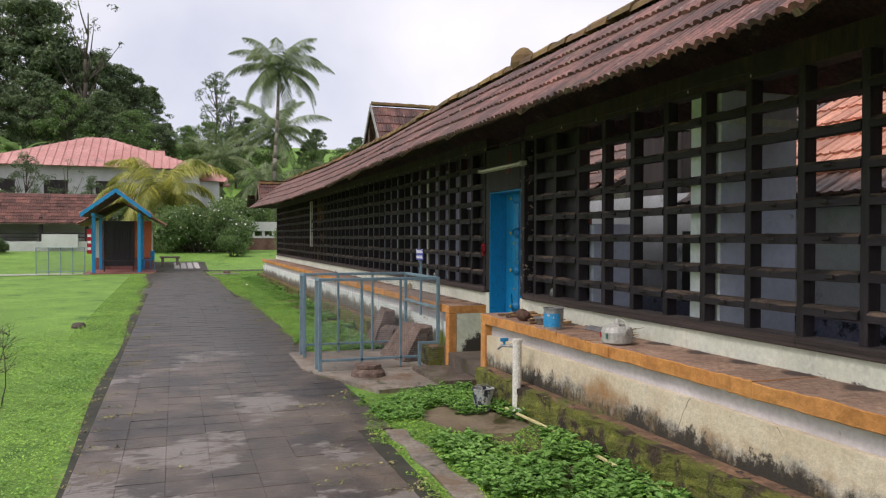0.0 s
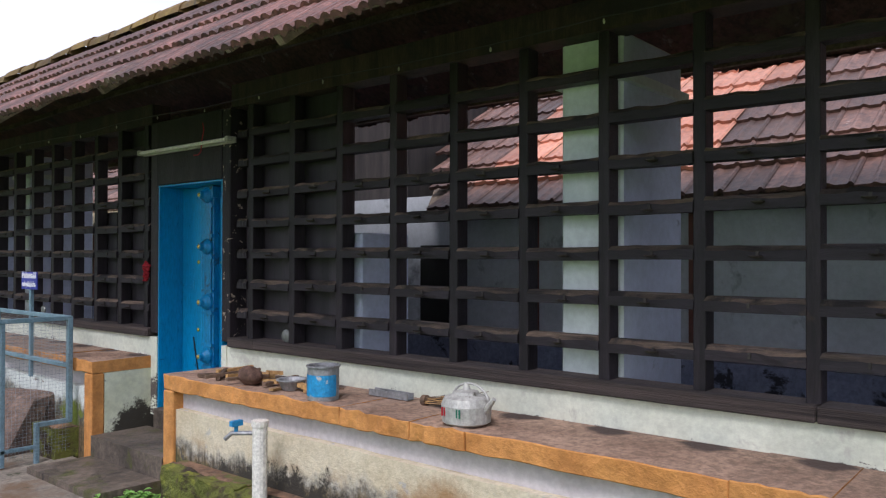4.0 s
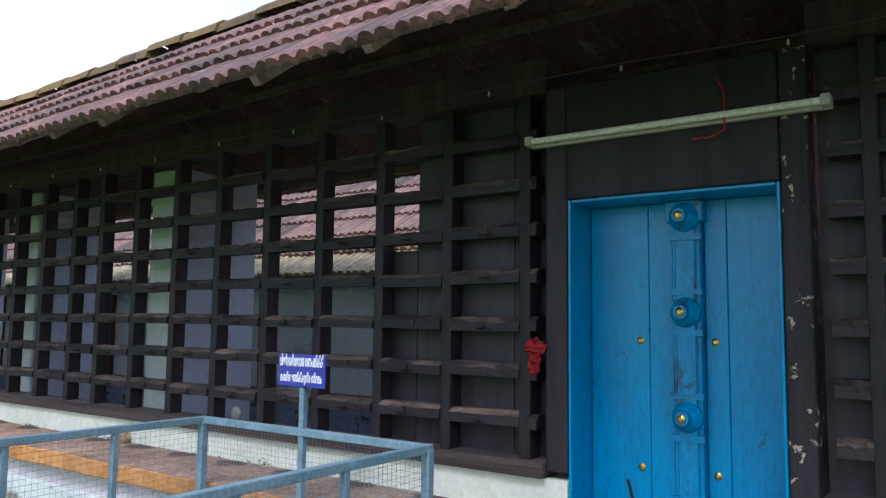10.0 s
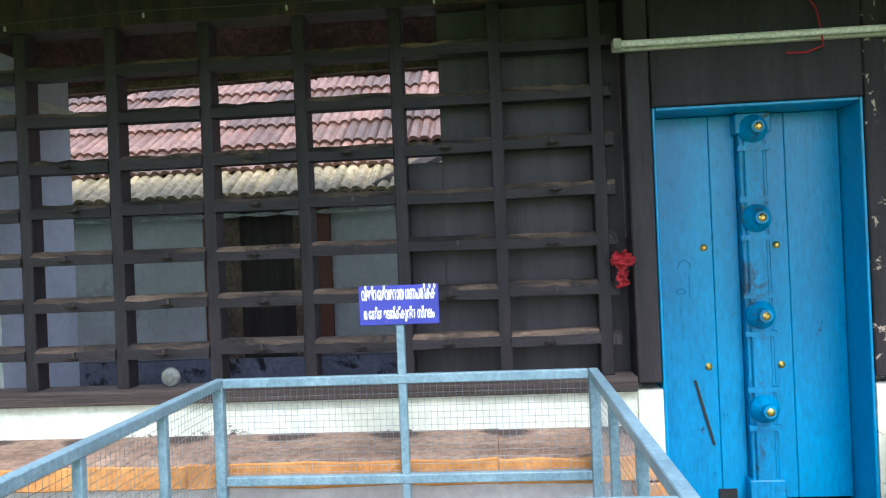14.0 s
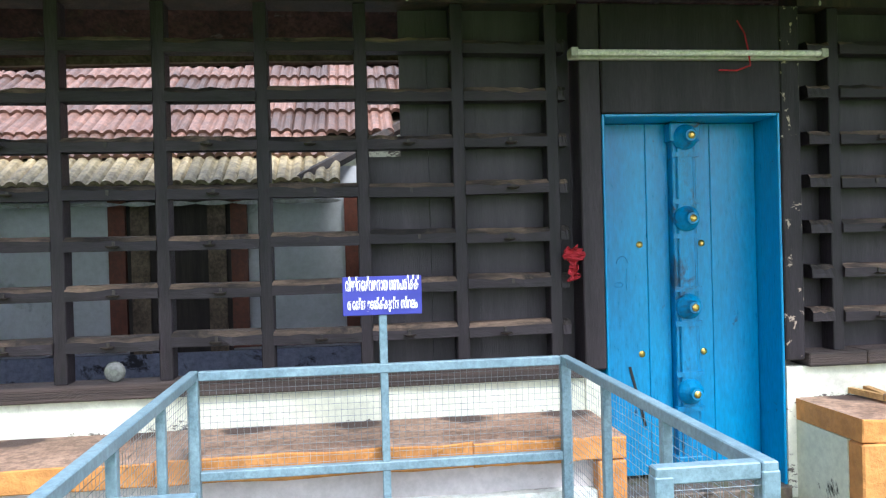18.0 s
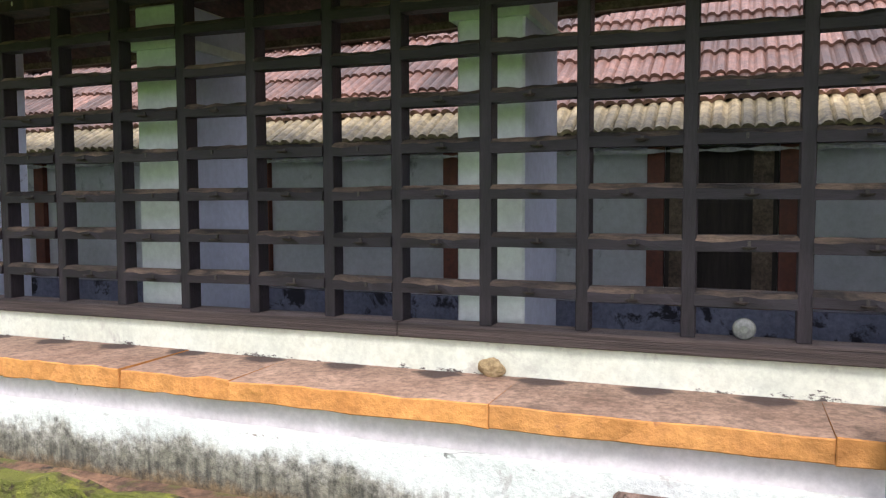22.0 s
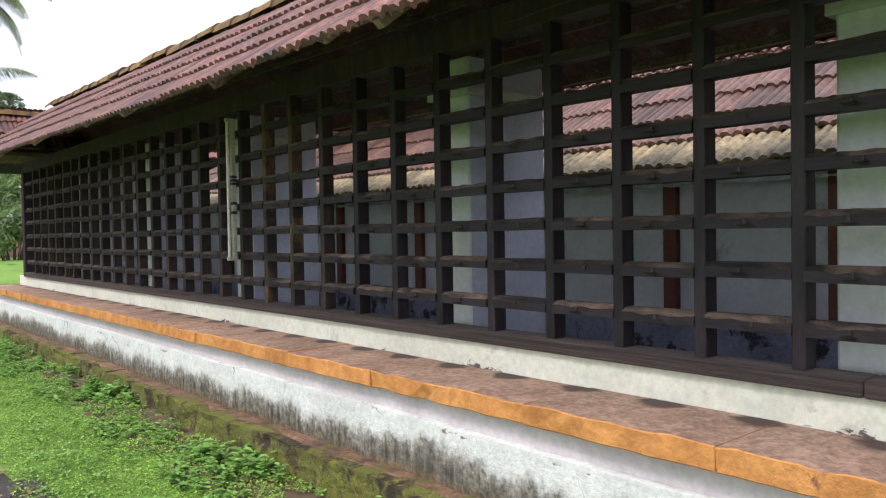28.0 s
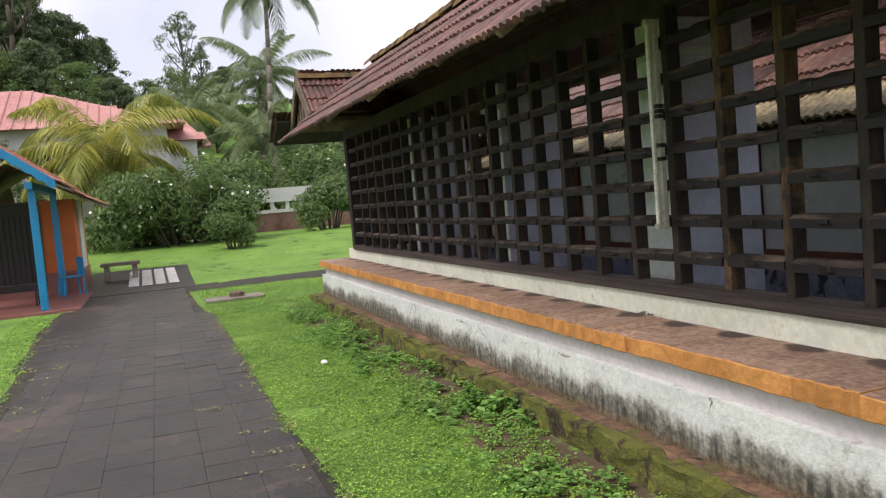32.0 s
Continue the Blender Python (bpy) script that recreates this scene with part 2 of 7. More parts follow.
# The pale spots are wet glints painted into the tile colour.
TILEIN = mat("wet_red_tile_with_glints", [(0.3, (0.088, 0.048, 0.038)), (0.7, (0.20, 0.118, 0.092))], 1.6, 0.5, fine=20, bump=0.45, amount=0.65, vary=0.5, island=True, spots=[((0.50, 0.44, 0.42), 8, 0.67, 0.71), ((0.08, 0.04, 0.035), 3, 0.6, 0.72)])
TILEORANGE = mat("bright_orange_new_tile", [(0.3, (0.42, 0.17, 0.11)), (0.7, (0.56, 0.28, 0.19))], 1.6, 0.5, fine=14, bump=0.3, vary=0.3, island=True)
TILEMOSS = mat("grey_green_lichen_tile", [(0.3, (0.19, 0.158, 0.088)), (0.7, (0.36, 0.312, 0.19))], 2.4, 0.6, fine=20, bump=0.5, amount=0.65, vary=0.35, island=True, spots=[((0.5, 0.48, 0.36), 7, 0.68, 0.73), ((0.08, 0.07, 0.04), 4, 0.6, 0.7)])
INWALL = mat("grey_green_inner_wall", [(0.3, (0.43, 0.46, 0.48)), (0.7, (0.58, 0.61, 0.65))], 1.5, 0.85, fine=25, bump=0.1, amount=0.12, spots=[((0.12, 0.13, 0.14), 2.5, 0.6, 0.75)])
INLOW = mat("damp_slate_blue_plinth", [(0.3, (0.17, 0.19, 0.27)), (0.7, (0.29, 0.32, 0.43))], 2.5, 0.6, fine=25, bump=0.2, spots=[((0.02, 0.02, 0.03), 4, 0.54, 0.6)])
REDWOOD = mat("maroon_painted_timber", [(0.3, (0.10, 0.026, 0.014)), (0.7, (0.16, 0.045, 0.024))], 4, 0.6, fine=30, bump=0.15, coords="world")
# Dark timber, and also the shade of blocks added behind the lattice.
DARKIN = mat("dark_timber_and_shade", [(0.3, (0.012, 0.010, 0.010)), (0.7, (0.05, 0.04, 0.035))], 4, 0.8, fine=30, bump=0.3, stretch=(3, 3, 0.3))
FLOORIN = mat("dark_inner_floor", [(0.3, (0.10, 0.10, 0.11)), (0.7, (0.18, 0.18, 0.19))], 3, 0.5, fine=25, bump=0.1)
TUBE = mat("dusty_white_tube", [(0.3, (0.62, 0.60, 0.54)), (0.7, (0.76, 0.74, 0.68))], 20, 0.4, bump=0.0)
FIX = mat("yellowed_lamp_batten", [(0.3, (0.34, 0.33, 0.28)), (0.7, (0.50, 0.49, 0.42))], 14, 0.5, bump=0.05)
# Black plastic, and also the shade of openings put in as flat black.
BLACKP = mat("black_plastic_and_openings", [(0.3, (0.01, 0.01, 0.01)), (0.7, (0.02, 0.02, 0.02))], 10, 0.5, bump=0.0)
SIGNBLUE = mat("royal_blue_sign_enamel", [(0.3, (0.03, 0.035, 0.26)), (0.7, (0.045, 0.05, 0.34))], 8, 0.4, bump=0.0, amount=0.1)
SIGNWHITE = mat("white_sign_paint", [(0.3, (0.75, 0.75, 0.78)), (0.7, (0.82, 0.82, 0.84))], 8, 0.5, bump=0.0, amount=0.05)
REDCLOTH = mat("red_cloth", [(0.3, (0.28, 0.01, 0.02)), (0.7, (0.42, 0.02, 0.03))], 20, 0.95, bump=0.3)
TIN = mat("scuffed_tin_plate", [(0.3, (0.22, 0.225, 0.235)), (0.7, (0.40, 0.405, 0.41))], 9, 0.55, 0.5, fine=40, bump=0.1, spots=[((0.16, 0.08, 0.04), 12, 0.62, 0.68)])
TINBLUE = mat("blue_tin_label", [(0.3, (0.01, 0.20, 0.45)), (0.7, (0.02, 0.29, 0.56))], 9, 0.5, bump=0.05, spots=[((0.42, 0.44, 0.45), 14, 0.60, 0.64)])
GRASSM = mat("lawn_green", [(0.3, (0.105, 0.22, 0.026)), (0.7, (0.18, 0.34, 0.044))], 0.8, 0.9, fine=36, bump=0.5, amount=0.65, spots=[((0.035, 0.11, 0.012), 1.5, 0.56, 0.68), ((0.13, 0.10, 0.05), 3.2, 0.70, 0.76)], dist=0.03)
BLADE = mat("grass_blade", [(0.3, (0.125, 0.28, 0.03)), (0.7, (0.225, 0.43, 0.055))], 0.8, 0.7, fine=30, bump=0.0, vary=0.65, island=True)
WEED = mat("weed_leaf", [(0.3, (0.13, 0.30, 0.06)), (0.7, (0.26, 0.50, 0.12))], 2.0, 0.6, fine=30, bump=0.0, vary=0.4, island=True)
ASPHALT = mat("dark_wet_paver", [(0.3, (0.026, 0.021, 0.018)), (0.7, (0.064, 0.053, 0.045))], 1.2, 0.42, fine=38, bump=0.6, amount=0.8, vary=0.05, spots=[((0.10, 0.09, 0.082), 2.2, 0.62, 0.69), ((0.085, 0.062, 0.05), 1.3, 0.56, 0.64), ((0.15, 0.13, 0.06), 3.6, 0.71, 0.74), ((0.022, 0.02, 0.02), 2.7, 0.58, 0.66)])
ASPHALTI = mat("dark_wet_paver_field", [(0.3, (0.026, 0.021, 0.018)), (0.7, (0.064, 0.053, 0.045))], 1.2, 0.42, fine=38, bump=0.6, amount=0.8, vary=0.05, island=True, spots=[((0.10, 0.09, 0.082), 2.2, 0.62, 0.69), ((0.085, 0.062, 0.05), 1.3, 0.56, 0.64), ((0.15, 0.13, 0.06), 3.6, 0.71, 0.74), ((0.022, 0.02, 0.02), 2.7, 0.58, 0.66)])
JOINT = mat("mossy_joint_sand", [(0.3, (0.016, 0.016, 0.011)), (0.7, (0.05, 0.05, 0.03))], 3, 0.9, bump=0.2)
REDFLOOR = mat("red_oxide_floor", [(0.3, (0.20, 0.075, 0.06)), (0.7, (0.30, 0.12, 0.10))], 2, 0.5, bump=0.1)
ORANGEWALL = mat("orange_wall_paint", [(0.3, (0.55, 0.13, 0.03)), (0.7, (0.66, 0.18, 0.05))], 2, 0.7, bump=0.1)
PALEWHITE = mat("far_white_wall", [(0.3, (0.50, 0.51, 0.50)), (0.7, (0.70, 0.71, 0.69))], 0.8, 0.85, bump=0.05, spots=[((0.3, 0.3, 0.28), 1.5, 0.66, 0.76)])
PINKROOF = mat("faded_pink_roof_tile", [(0.3, (0.46, 0.20, 0.18)), (0.7, (0.60, 0.31, 0.28))], 0.5, 0.6, fine=6, bump=0.2, island=True, vary=0.2, spots=[((0.25, 0.17, 0.16), 0.9, 0.62, 0.72)])
BROWNROOF = mat("old_brown_roof_tile", [(0.3, (0.085, 0.035, 0.028)), (0.7, (0.17, 0.075, 0.06))], 1.0, 0.8, fine=12, bump=0.3, island=True, vary=0.4)
BARK = mat("palm_bark", [(0.3, (0.16, 0.14, 0.12)), (0.7, (0.30, 0.27, 0.23))], 2, 0.9, fine=14, bump=0.5, stretch=(1, 1, 4), coords="object")
BARKD = mat("dark_tree_bark", [(0.3, (0.05, 0.04, 0.03)), (0.7, (0.13, 0.11, 0.085))], 2, 0.9, fine=14, bump=0.5, coords="object")
LEAFD = mat("dark_tree_leaf", [(0.3, (0.085, 0.14, 0.075)), (0.7, (0.205, 0.29, 0.14))], 0.7, 0.6, fine=8, bump=0.0, vary=0.5, island=True, coords="object")
LEAFL = mat("light_shrub_leaf", [(0.3, (0.10, 0.18, 0.06)), (0.7, (0.20, 0.32, 0.11))], 0.8, 0.6, fine=8, bump=0.0, vary=0.45, island=True, coords="object")
FROND = mat("coconut_frond", [(0.3, (0.13, 0.20, 0.09)), (0.7, (0.28, 0.36, 0.18))], 0.5, 0.5, fine=8, bump=0.0, vary=0.35, island=True, coords="object")
FRONDY = mat("yellow_green_frond", [(0.3, (0.21, 0.27, 0.07)), (0.7, (0.52, 0.50, 0.11))], 0.5, 0.5, fine=8, bump=0.0, vary=0.35, island=True, coords="object")
PETAL = mat("white_blossom", [(0.3, (0.7, 0.7, 0.66)), (0.7, (0.8, 0.8, 0.76))], 3, 0.7, bump=0.0)


FOOTTOP = mat("bare_laterite_ledge", [(0.3, (0.07, 0.042, 0.028)), (0.7, (0.27, 0.155, 0.09))], 5, 0.9, fine=26, bump=0.7, amount=0.5, spots=[((0.09, 0.10, 0.02), 4, 0.52, 0.62), ((0.02, 0.018, 0.015), 7, 0.6, 0.66)], dist=0.03)


def damp_wall(name, top, stain, moss, level, moss_level):
    """A limewashed plinth wall: feathered mould creeping up from the ground, moss at its foot, flaked patches."""
    m = mat(name, top, 2.2, 0.9, fine=34, bump=0.4, amount=0.2, spots=[((0.40, 0.40, 0.38), 5, 0.60, 0.66), ((0.22, 0.20, 0.18), 9, 0.69, 0.73)], dist=0.02)
    nt = m.node_tree
    b = nt.nodes["Principled BSDF"]
    col = b.inputs["Base Color"].links[0].from_socket
    sep = nt.nodes.new("ShaderNodeSeparateXYZ")
    nt.links.new(nt.nodes.new("ShaderNodeNewGeometry").outputs["Position"], sep.inputs["Vector"])

    def creep(colour, lv, soft, big, fine, col):
        """Where the height plus noise is under a level."""
        h = sep.outputs["Z"]
        for sc, amp, st in ((1.1, big, (1, 1, 0.6)), (5.0, fine, (1, 1, 0.8)), (34.0, fine * 0.9, (1, 1, 0.9))):
            a = nt.nodes.new("ShaderNodeMath")
            a.operation = "MULTIPLY_ADD"
            nt.links.new(noise_out(nt, sc, 5, 0.7, st), a.inputs[0])
            a.inputs[1].default_value = amp
            nt.links.new(h, a.inputs[2])
            h = a.outputs[0]
        r = nt.nodes.new("ShaderNodeMapRange")
        nt.links.new(h, r.inputs["Value"])
        mid = lv + (big + fine * 1.9) / 2
        r.inputs["From Min"].default_value, r.inputs["From Max"].default_value = mid - soft, mid + soft
        r.inputs["To Min"].default_value, r.inputs["To Max"].default_value = 1, 0
        c = ramp(nt, noise_out(nt, 22, 5, 0.75), [(0.35, tuple(q * 0.4 for q in colour)), (0.65, tuple(min(1, q * 1.9) for q in colour))])
        return mixc(nt, r.outputs["Result"], col, c)
    col = creep((0.25, 0.245, 0.215), level + 0.02, 0.035, 0.50, 0.14, col)
    col = creep((stain[0] * 1.3, stain[1] * 1.25, stain[2] * 1.15), level - 0.03, 0.05, 0.46, 0.18, col)
    streak = ramp(nt, noise_out(nt, 7.0, 4, 0.6, (3, 3, 0.25)), [(0.48, (0, 0, 0)), (0.66, (1, 1, 1))])
    low = nt.nodes.new("ShaderNodeMapRange")
    nt.links.new(sep.outputs["Z"], low.inputs["Value"])
    low.inputs["From Min"].default_value, low.inputs["From Max"].default_value = level + 0.03, level - 0.07
    both = nt.nodes.new("ShaderNodeMath")
    both.operation = "MULTIPLY"
    nt.links.new(streak, both.inputs[0])
    nt.links.new(low.outputs["Result"], both.inputs[1])
    col = mixc(nt, both.outputs[0], col, tuple(0.45 * q for q in stain))
    col = creep(moss, moss_level, 0.03, 0.1, 0.12, col)
    nt.links.new(col, b.inputs["Base Color"])
    return m


LOWWALL = damp_wall("white_limewash_with_black_mould", [(0.3, (0.52, 0.56, 0.53)), (0.7, (0.66, 0.70, 0.66))], (0.085, 0.085, 0.07), (0.10, 0.07, 0.035), 0.475, 0.345)
LOWWALLY = damp_wall("ochre_stained_limewash", [(0.3, (0.50, 0.42, 0.28)), (0.7, (0.66, 0.60, 0.46))], (0.09, 0.07, 0.04), (0.09, 0.09, 0.03), 0.43, 0.31)
MOSSBASE = mat("mossy_laterite_footing", [(0.3, (0.022, 0.015, 0.010)), (0.7, (0.085, 0.052, 0.028))], 4, 0.95, fine=26, bump=0.8, amount=0.6, spots=[((0.115, 0.125, 0.02), 4.0, 0.42, 0.52), ((0.19, 0.20, 0.025), 9, 0.54, 0.64), ((0.012, 0.010, 0.008), 5, 0.60, 0.68)], dist=0.04)


def add_mask(m, colour, build):
    nt = m.node_tree
    b = nt.nodes["Principled BSDF"]
    col = b.inputs["Base Color"].links[0].from_socket
    sep = nt.nodes.new("ShaderNodeSeparateXYZ")
    nt.links.new(nt.nodes.new("ShaderNodeNewGeometry").outputs["Position"], sep.inputs["Vector"])

    def calc(op, x, y=None, z=None):
        n = nt.nodes.new("ShaderNodeMath")
        n.operation = op
        n.use_clamp = op == "MULTIPLY_ADD" and z is not None and z == 0.0123
        for i, v in enumerate((x, y, z)):
            if v is None:
                continue
            if isinstance(v, (int, float)):
                n.inputs[i].default_value = v
            else:
                nt.links.new(v, n.inputs[i])
        return n.outputs[0]
    nt.links.new(mixc(nt, build(nt, sep, calc), col, colour), b.inputs["Base Color"])


def soft_step(nt, v, lo, hi):
    r = nt.nodes.new("ShaderNodeMapRange")
    r.interpolation_type = "SMOOTHSTEP"
    nt.links.new(v, r.inputs["Value"])
    r.inputs["From Min"].default_value, r.inputs["From Max"].default_value = lo, hi
    return r.outputs["Result"]


def drip_stains(nt, sep, calc):
    """Dark oval patches along the back of the bench, one for each bay, where the eave drips."""
    wob = calc("MULTIPLY_ADD", noise_out(nt, 0.8, 3), 1.6, calc("MULTIPLY_ADD", sep.outputs["Y"], 13.45, 0.5))
    wave = calc("SINE", wob)
    back = calc("MULTIPLY", calc("ABSOLUTE", calc("SUBTRACT", sep.outputs["X"], 3.61)), -11.0)
    total = calc("ADD", calc("ADD", wave, back), calc("MULTIPLY", noise_out(nt, 9, 5), 1.4))
    return soft_step(nt, total, 0.25, 1.05)


def near_wear(nt, sep, calc):
    v = calc("ADD", calc("MULTIPLY", sep.outputs["Y"], -0.07), calc("MULTIPLY", noise_out(nt, 0.8, 6, 0.7), 3.4))
    return soft_step(nt, v, 0.85, 1.75)


def pale_patch(nt, sep, calc):
    """Sharp-edged remains of a pale screed on the dark paving, thinning out along the walk."""
    big = calc("MULTIPLY", noise_out(nt, 0.75, 3, 0.6, dist=0.6), 2.4)
    rag = calc("MULTIPLY", noise_out(nt, 5.5, 8, 0.75, (1, 2.2, 1)), 1.6)
    v = calc("ADD", calc("MULTIPLY", sep.outputs["Y"], -0.05), calc("ADD", big, rag))
    return soft_step(nt, v, 1.78, 1.88)


def cracks(scale, width):
    def build(nt, sep, calc):
        vo = nt.nodes.new("ShaderNodeTexVoronoi")
        vo.feature = "DISTANCE_TO_EDGE"
        vo.inputs["Scale"].default_value = scale
        geo = nt.nodes.new("ShaderNodeNewGeometry").outputs["Position"]
        wob = nt.nodes.new("ShaderNodeTexNoise")
        wob.inputs["Scale"].default_value, wob.inputs["Detail"].default_value = 4.0, 6
        nt.links.new(geo, wob.inputs["Vector"])
        nt.links.new(mixc(nt, 0.16, geo, wob.outputs["Color"]), vo.inputs["Vector"])
        some = soft_step(nt, noise_out(nt, 1.3, 3), 0.50, 0.60)
        return calc("MULTIPLY", calc("SUBTRACT", 1.0, soft_step(nt, vo.outputs["Distance"], width, width * 2.4)), some)
    return build


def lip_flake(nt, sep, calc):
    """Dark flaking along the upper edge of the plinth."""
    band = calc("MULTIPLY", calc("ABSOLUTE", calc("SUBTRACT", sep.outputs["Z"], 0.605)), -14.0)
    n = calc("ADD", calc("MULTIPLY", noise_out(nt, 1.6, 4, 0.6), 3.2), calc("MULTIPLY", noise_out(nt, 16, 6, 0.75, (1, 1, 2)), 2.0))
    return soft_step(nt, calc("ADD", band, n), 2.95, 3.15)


def sill_chips(nt, sep, calc):
    """Chipped plaster along the top of the band and damp along its foot."""
    mid = calc("MINIMUM", calc("ABSOLUTE", calc("SUBTRACT", sep.outputs["Z"], 0.94)), 0.10)
    n = calc("ADD", calc("MULTIPLY", noise_out(nt, 2.4, 4, 0.6), 2.4), calc("MULTIPLY", noise_out(nt, 22, 6, 0.75, (1, 1, 2.5)), 1.8))
    return soft_step(nt, calc("ADD", calc("MULTIPLY", mid, 9.0), n), 3.12, 3.24)


def soil_strip(nt, sep, calc):
    """Bare earth along the foot of the plinth."""
    far = calc("MULTIPLY", calc("MAXIMUM", calc("SUBTRACT", sep.outputs["Y"], 29.5), 0.0), -3.0)
    band = calc("ADD", far, calc("MULTIPLY", calc("ABSOLUTE", calc("SUBTRACT", sep.outputs["X"], 2.82)), -1.5))
    return soft_step(nt, calc("ADD", band, calc("MULTIPLY", noise_out(nt, 3.0, 5, 0.7), 1.6)), 0.28, 0.5)


def ochre_run(nt, sep, calc):
    """Rusty damp bleeding down the plaster, strongest half way down."""
    band = calc("MULTIPLY", calc("ABSOLUTE", calc("SUBTRACT", sep.outputs["Z"], 0.46)), -2.6)
    n = calc("MULTIPLY", noise_out(nt, 1.5, 6, 0.7, (1, 1, 0.7)), 2.0)
    return soft_step(nt, calc("ADD", band, n), 0.80, 1.35)


def black_blotch(nt, sep, calc):
    """Feathered black mould rising in tongues from the foot."""
    big = calc("MULTIPLY", noise_out(nt, 1.15, 4, 0.6, (1, 1, 0.35)), 3.0)
    rag = calc("MULTIPLY", noise_out(nt, 24, 8, 0.8), 0.9)
    v = calc("ADD", calc("MULTIPLY", sep.outputs["Z"], -1.8), calc("ADD", big, rag))
    return soft_step(nt, v, 1.36, 1.52)


def moss_patch(nt, sep, calc):
    """Bright moss on the plinth where the tap water splashes, close to the door."""
    d = calc("ADD", calc("MULTIPLY", calc("ABSOLUTE", calc("SUBTRACT", sep.outputs["Y"], 9.15)), -1.5), calc("MULTIPLY", calc("ABSOLUTE", calc("SUBTRACT", sep.outputs["Z"], 0.42)), -2.2))
    return soft_step(nt, calc("ADD", d, calc("MULTIPLY", noise_out(nt, 9, 6, 0.7), 1.2)), 0.20, 0.42)


def leafy(m, k):
    """Let light through thin leaves."""
    nt = m.node_tree
    b, out = nt.nodes["Principled BSDF"], nt.nodes["Material Output"]
    tr = nt.nodes.new("ShaderNodeBsdfTranslucent")
    nt.links.new(b.inputs["Base Color"].links[0].from_socket, tr.inputs["Color"])
    mx = nt.nodes.new("ShaderNodeMixShader")
    mx.inputs["Fac"].default_value = k
    nt.links.new(b.outputs["BSDF"], mx.inputs[1])
    nt.links.new(tr.outputs["BSDF"], mx.inputs[2])
    nt.links.new(mx.outputs["Shader"], out.inputs["Surface"])


add_mask(BENCHTOP, (0.06, 0.035, 0.03), drip_stains)
for m in (ASPHALT, ASPHALTI):
    add_mask(m, (0.13, 0.10, 0.074), near_wear)
    add_mask(m, (0.18, 0.16, 0.14), pale_patch)
    add_mask(m, (0.016, 0.014, 0.012), cracks(2.3, 0.004))
for m in (LOWWALL, LOWWALLY):
    add_mask(m, (0.07, 0.065, 0.055), cracks(1.4, 0.0016))
add_mask(WHITEWALL, (0.10, 0.085, 0.075), sill_chips)
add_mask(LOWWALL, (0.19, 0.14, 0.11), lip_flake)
add_mask(LOWWALL, (0.13, 0.17, 0.02), moss_patch)
add_mask(GRASSM, (0.10, 0.068, 0.04), soil_strip)
add_mask(LOWWALLY, (0.30, 0.17, 0.07), ochre_run)
add_mask(LOWWALLY, (0.035, 0.03, 0.022), black_blotch)
add_mask(CREAM, (0.04, 0.035, 0.025), black_blotch)
for m, k in ((LEAFD, 0.5), (LEAFL, 0.5), (FROND, 0.35), (FRONDY, 0.35), (WEED, 0.35)):
    leafy(m, k)


# ---- mesh helpers ----
def quad_box(bm, x0, x1, y0, y1, z0, z1, mi=0, top=None):
    v = [bm.verts.new(p) for p in ((x0, y0, z0), (x1, y0, z0), (x1, y1, z0), (x0, y1, z0), (x0, y0, z1), (x1, y0, z1), (x1, y1, z1), (x0, y1, z1))]
    for n, f in enumerate(((3, 2, 1, 0), (4, 5, 6, 7), (0, 1, 5, 4), (1, 2, 6, 5), (2, 3, 7, 6), (3, 0, 4, 7))):
        face = bm.faces.new([v[i] for i in f])
        face.material_index = top if (n == 1 and top is not None) else mi
    return v


def bevelled(bm, width, segments=1):
    bmesh.ops.bevel(bm, geom=list(bm.edges), offset=width, segments=segments, affect="EDGES", clamp_overlap=True)
    return bm


def rod(bm, a, b, r0, r1=None, n=8):
    a, b = Vector(a), Vector(b)
    r1 = r0 if r1 is None else r1
    q = (b - a).to_track_quat("Z", "Y").to_matrix()
    ra, rb = [], []
    for i in range(n):
        w = 2 * math.pi * i / n
        d = q @ Vector((math.cos(w), math.sin(w), 0))
        ra.append(bm.verts.new(a + d * r0))
        rb.append(bm.verts.new(b + d * r1))
    for i in range(n):
        bm.faces.new((ra[i], ra[(i + 1) % n], rb[(i + 1) % n], rb[i]))
    bm.faces.new(ra[::-1])
    bm.faces.new(rb)


def lathe(bm, c, profile, n=20, axis="z"):
    rings = []
    for r, h in profile:
        ring = []
        for i in range(n):
            w = 2 * math.pi * i / n
            p = (r * math.cos(w), r * math.sin(w), h)
            if axis == "x":
                p = (h, r * math.cos(w), r * math.sin(w))
            ring.append(bm.verts.new(Vector(c) + Vector(p)))
        rings.append(ring)
    for a, b in zip(rings, rings[1:]):
        for i in range(n):
            bm.faces.new((a[i], a[(i + 1) % n], b[(i + 1) % n], b[i]))
    bm.faces.new(rings[0][::-1])
    bm.faces.new(rings[-1])


def to_mesh(name, bm, *materials, smooth=False):
    bmesh.ops.recalc_face_normals(bm, faces=bm.faces[:])
    me = bpy.data.meshes.new(name)
    bm.to_mesh(me)
    bm.free()
    for m in materials:
        me.materials.append(m)
    if smooth:
        me.polygons.foreach_set("use_smooth", [True] * len(me.polygons))
    return me


def part(name, bm, material, parent, label="", smooth=False):
    ms = material if isinstance(material, tuple) else (material,)
    ob = new(name, to_mesh(name, bm, *ms, smooth=smooth))
    ob.parent = parent
    if label:
        tagged(ob, label)
    return ob


def piece(name, me, parent, loc, rot=(0, 0, 0)):
    ob = new(name, me)
    ob.parent = parent
    ob.location, ob.rotation_euler = loc, rot
    return ob


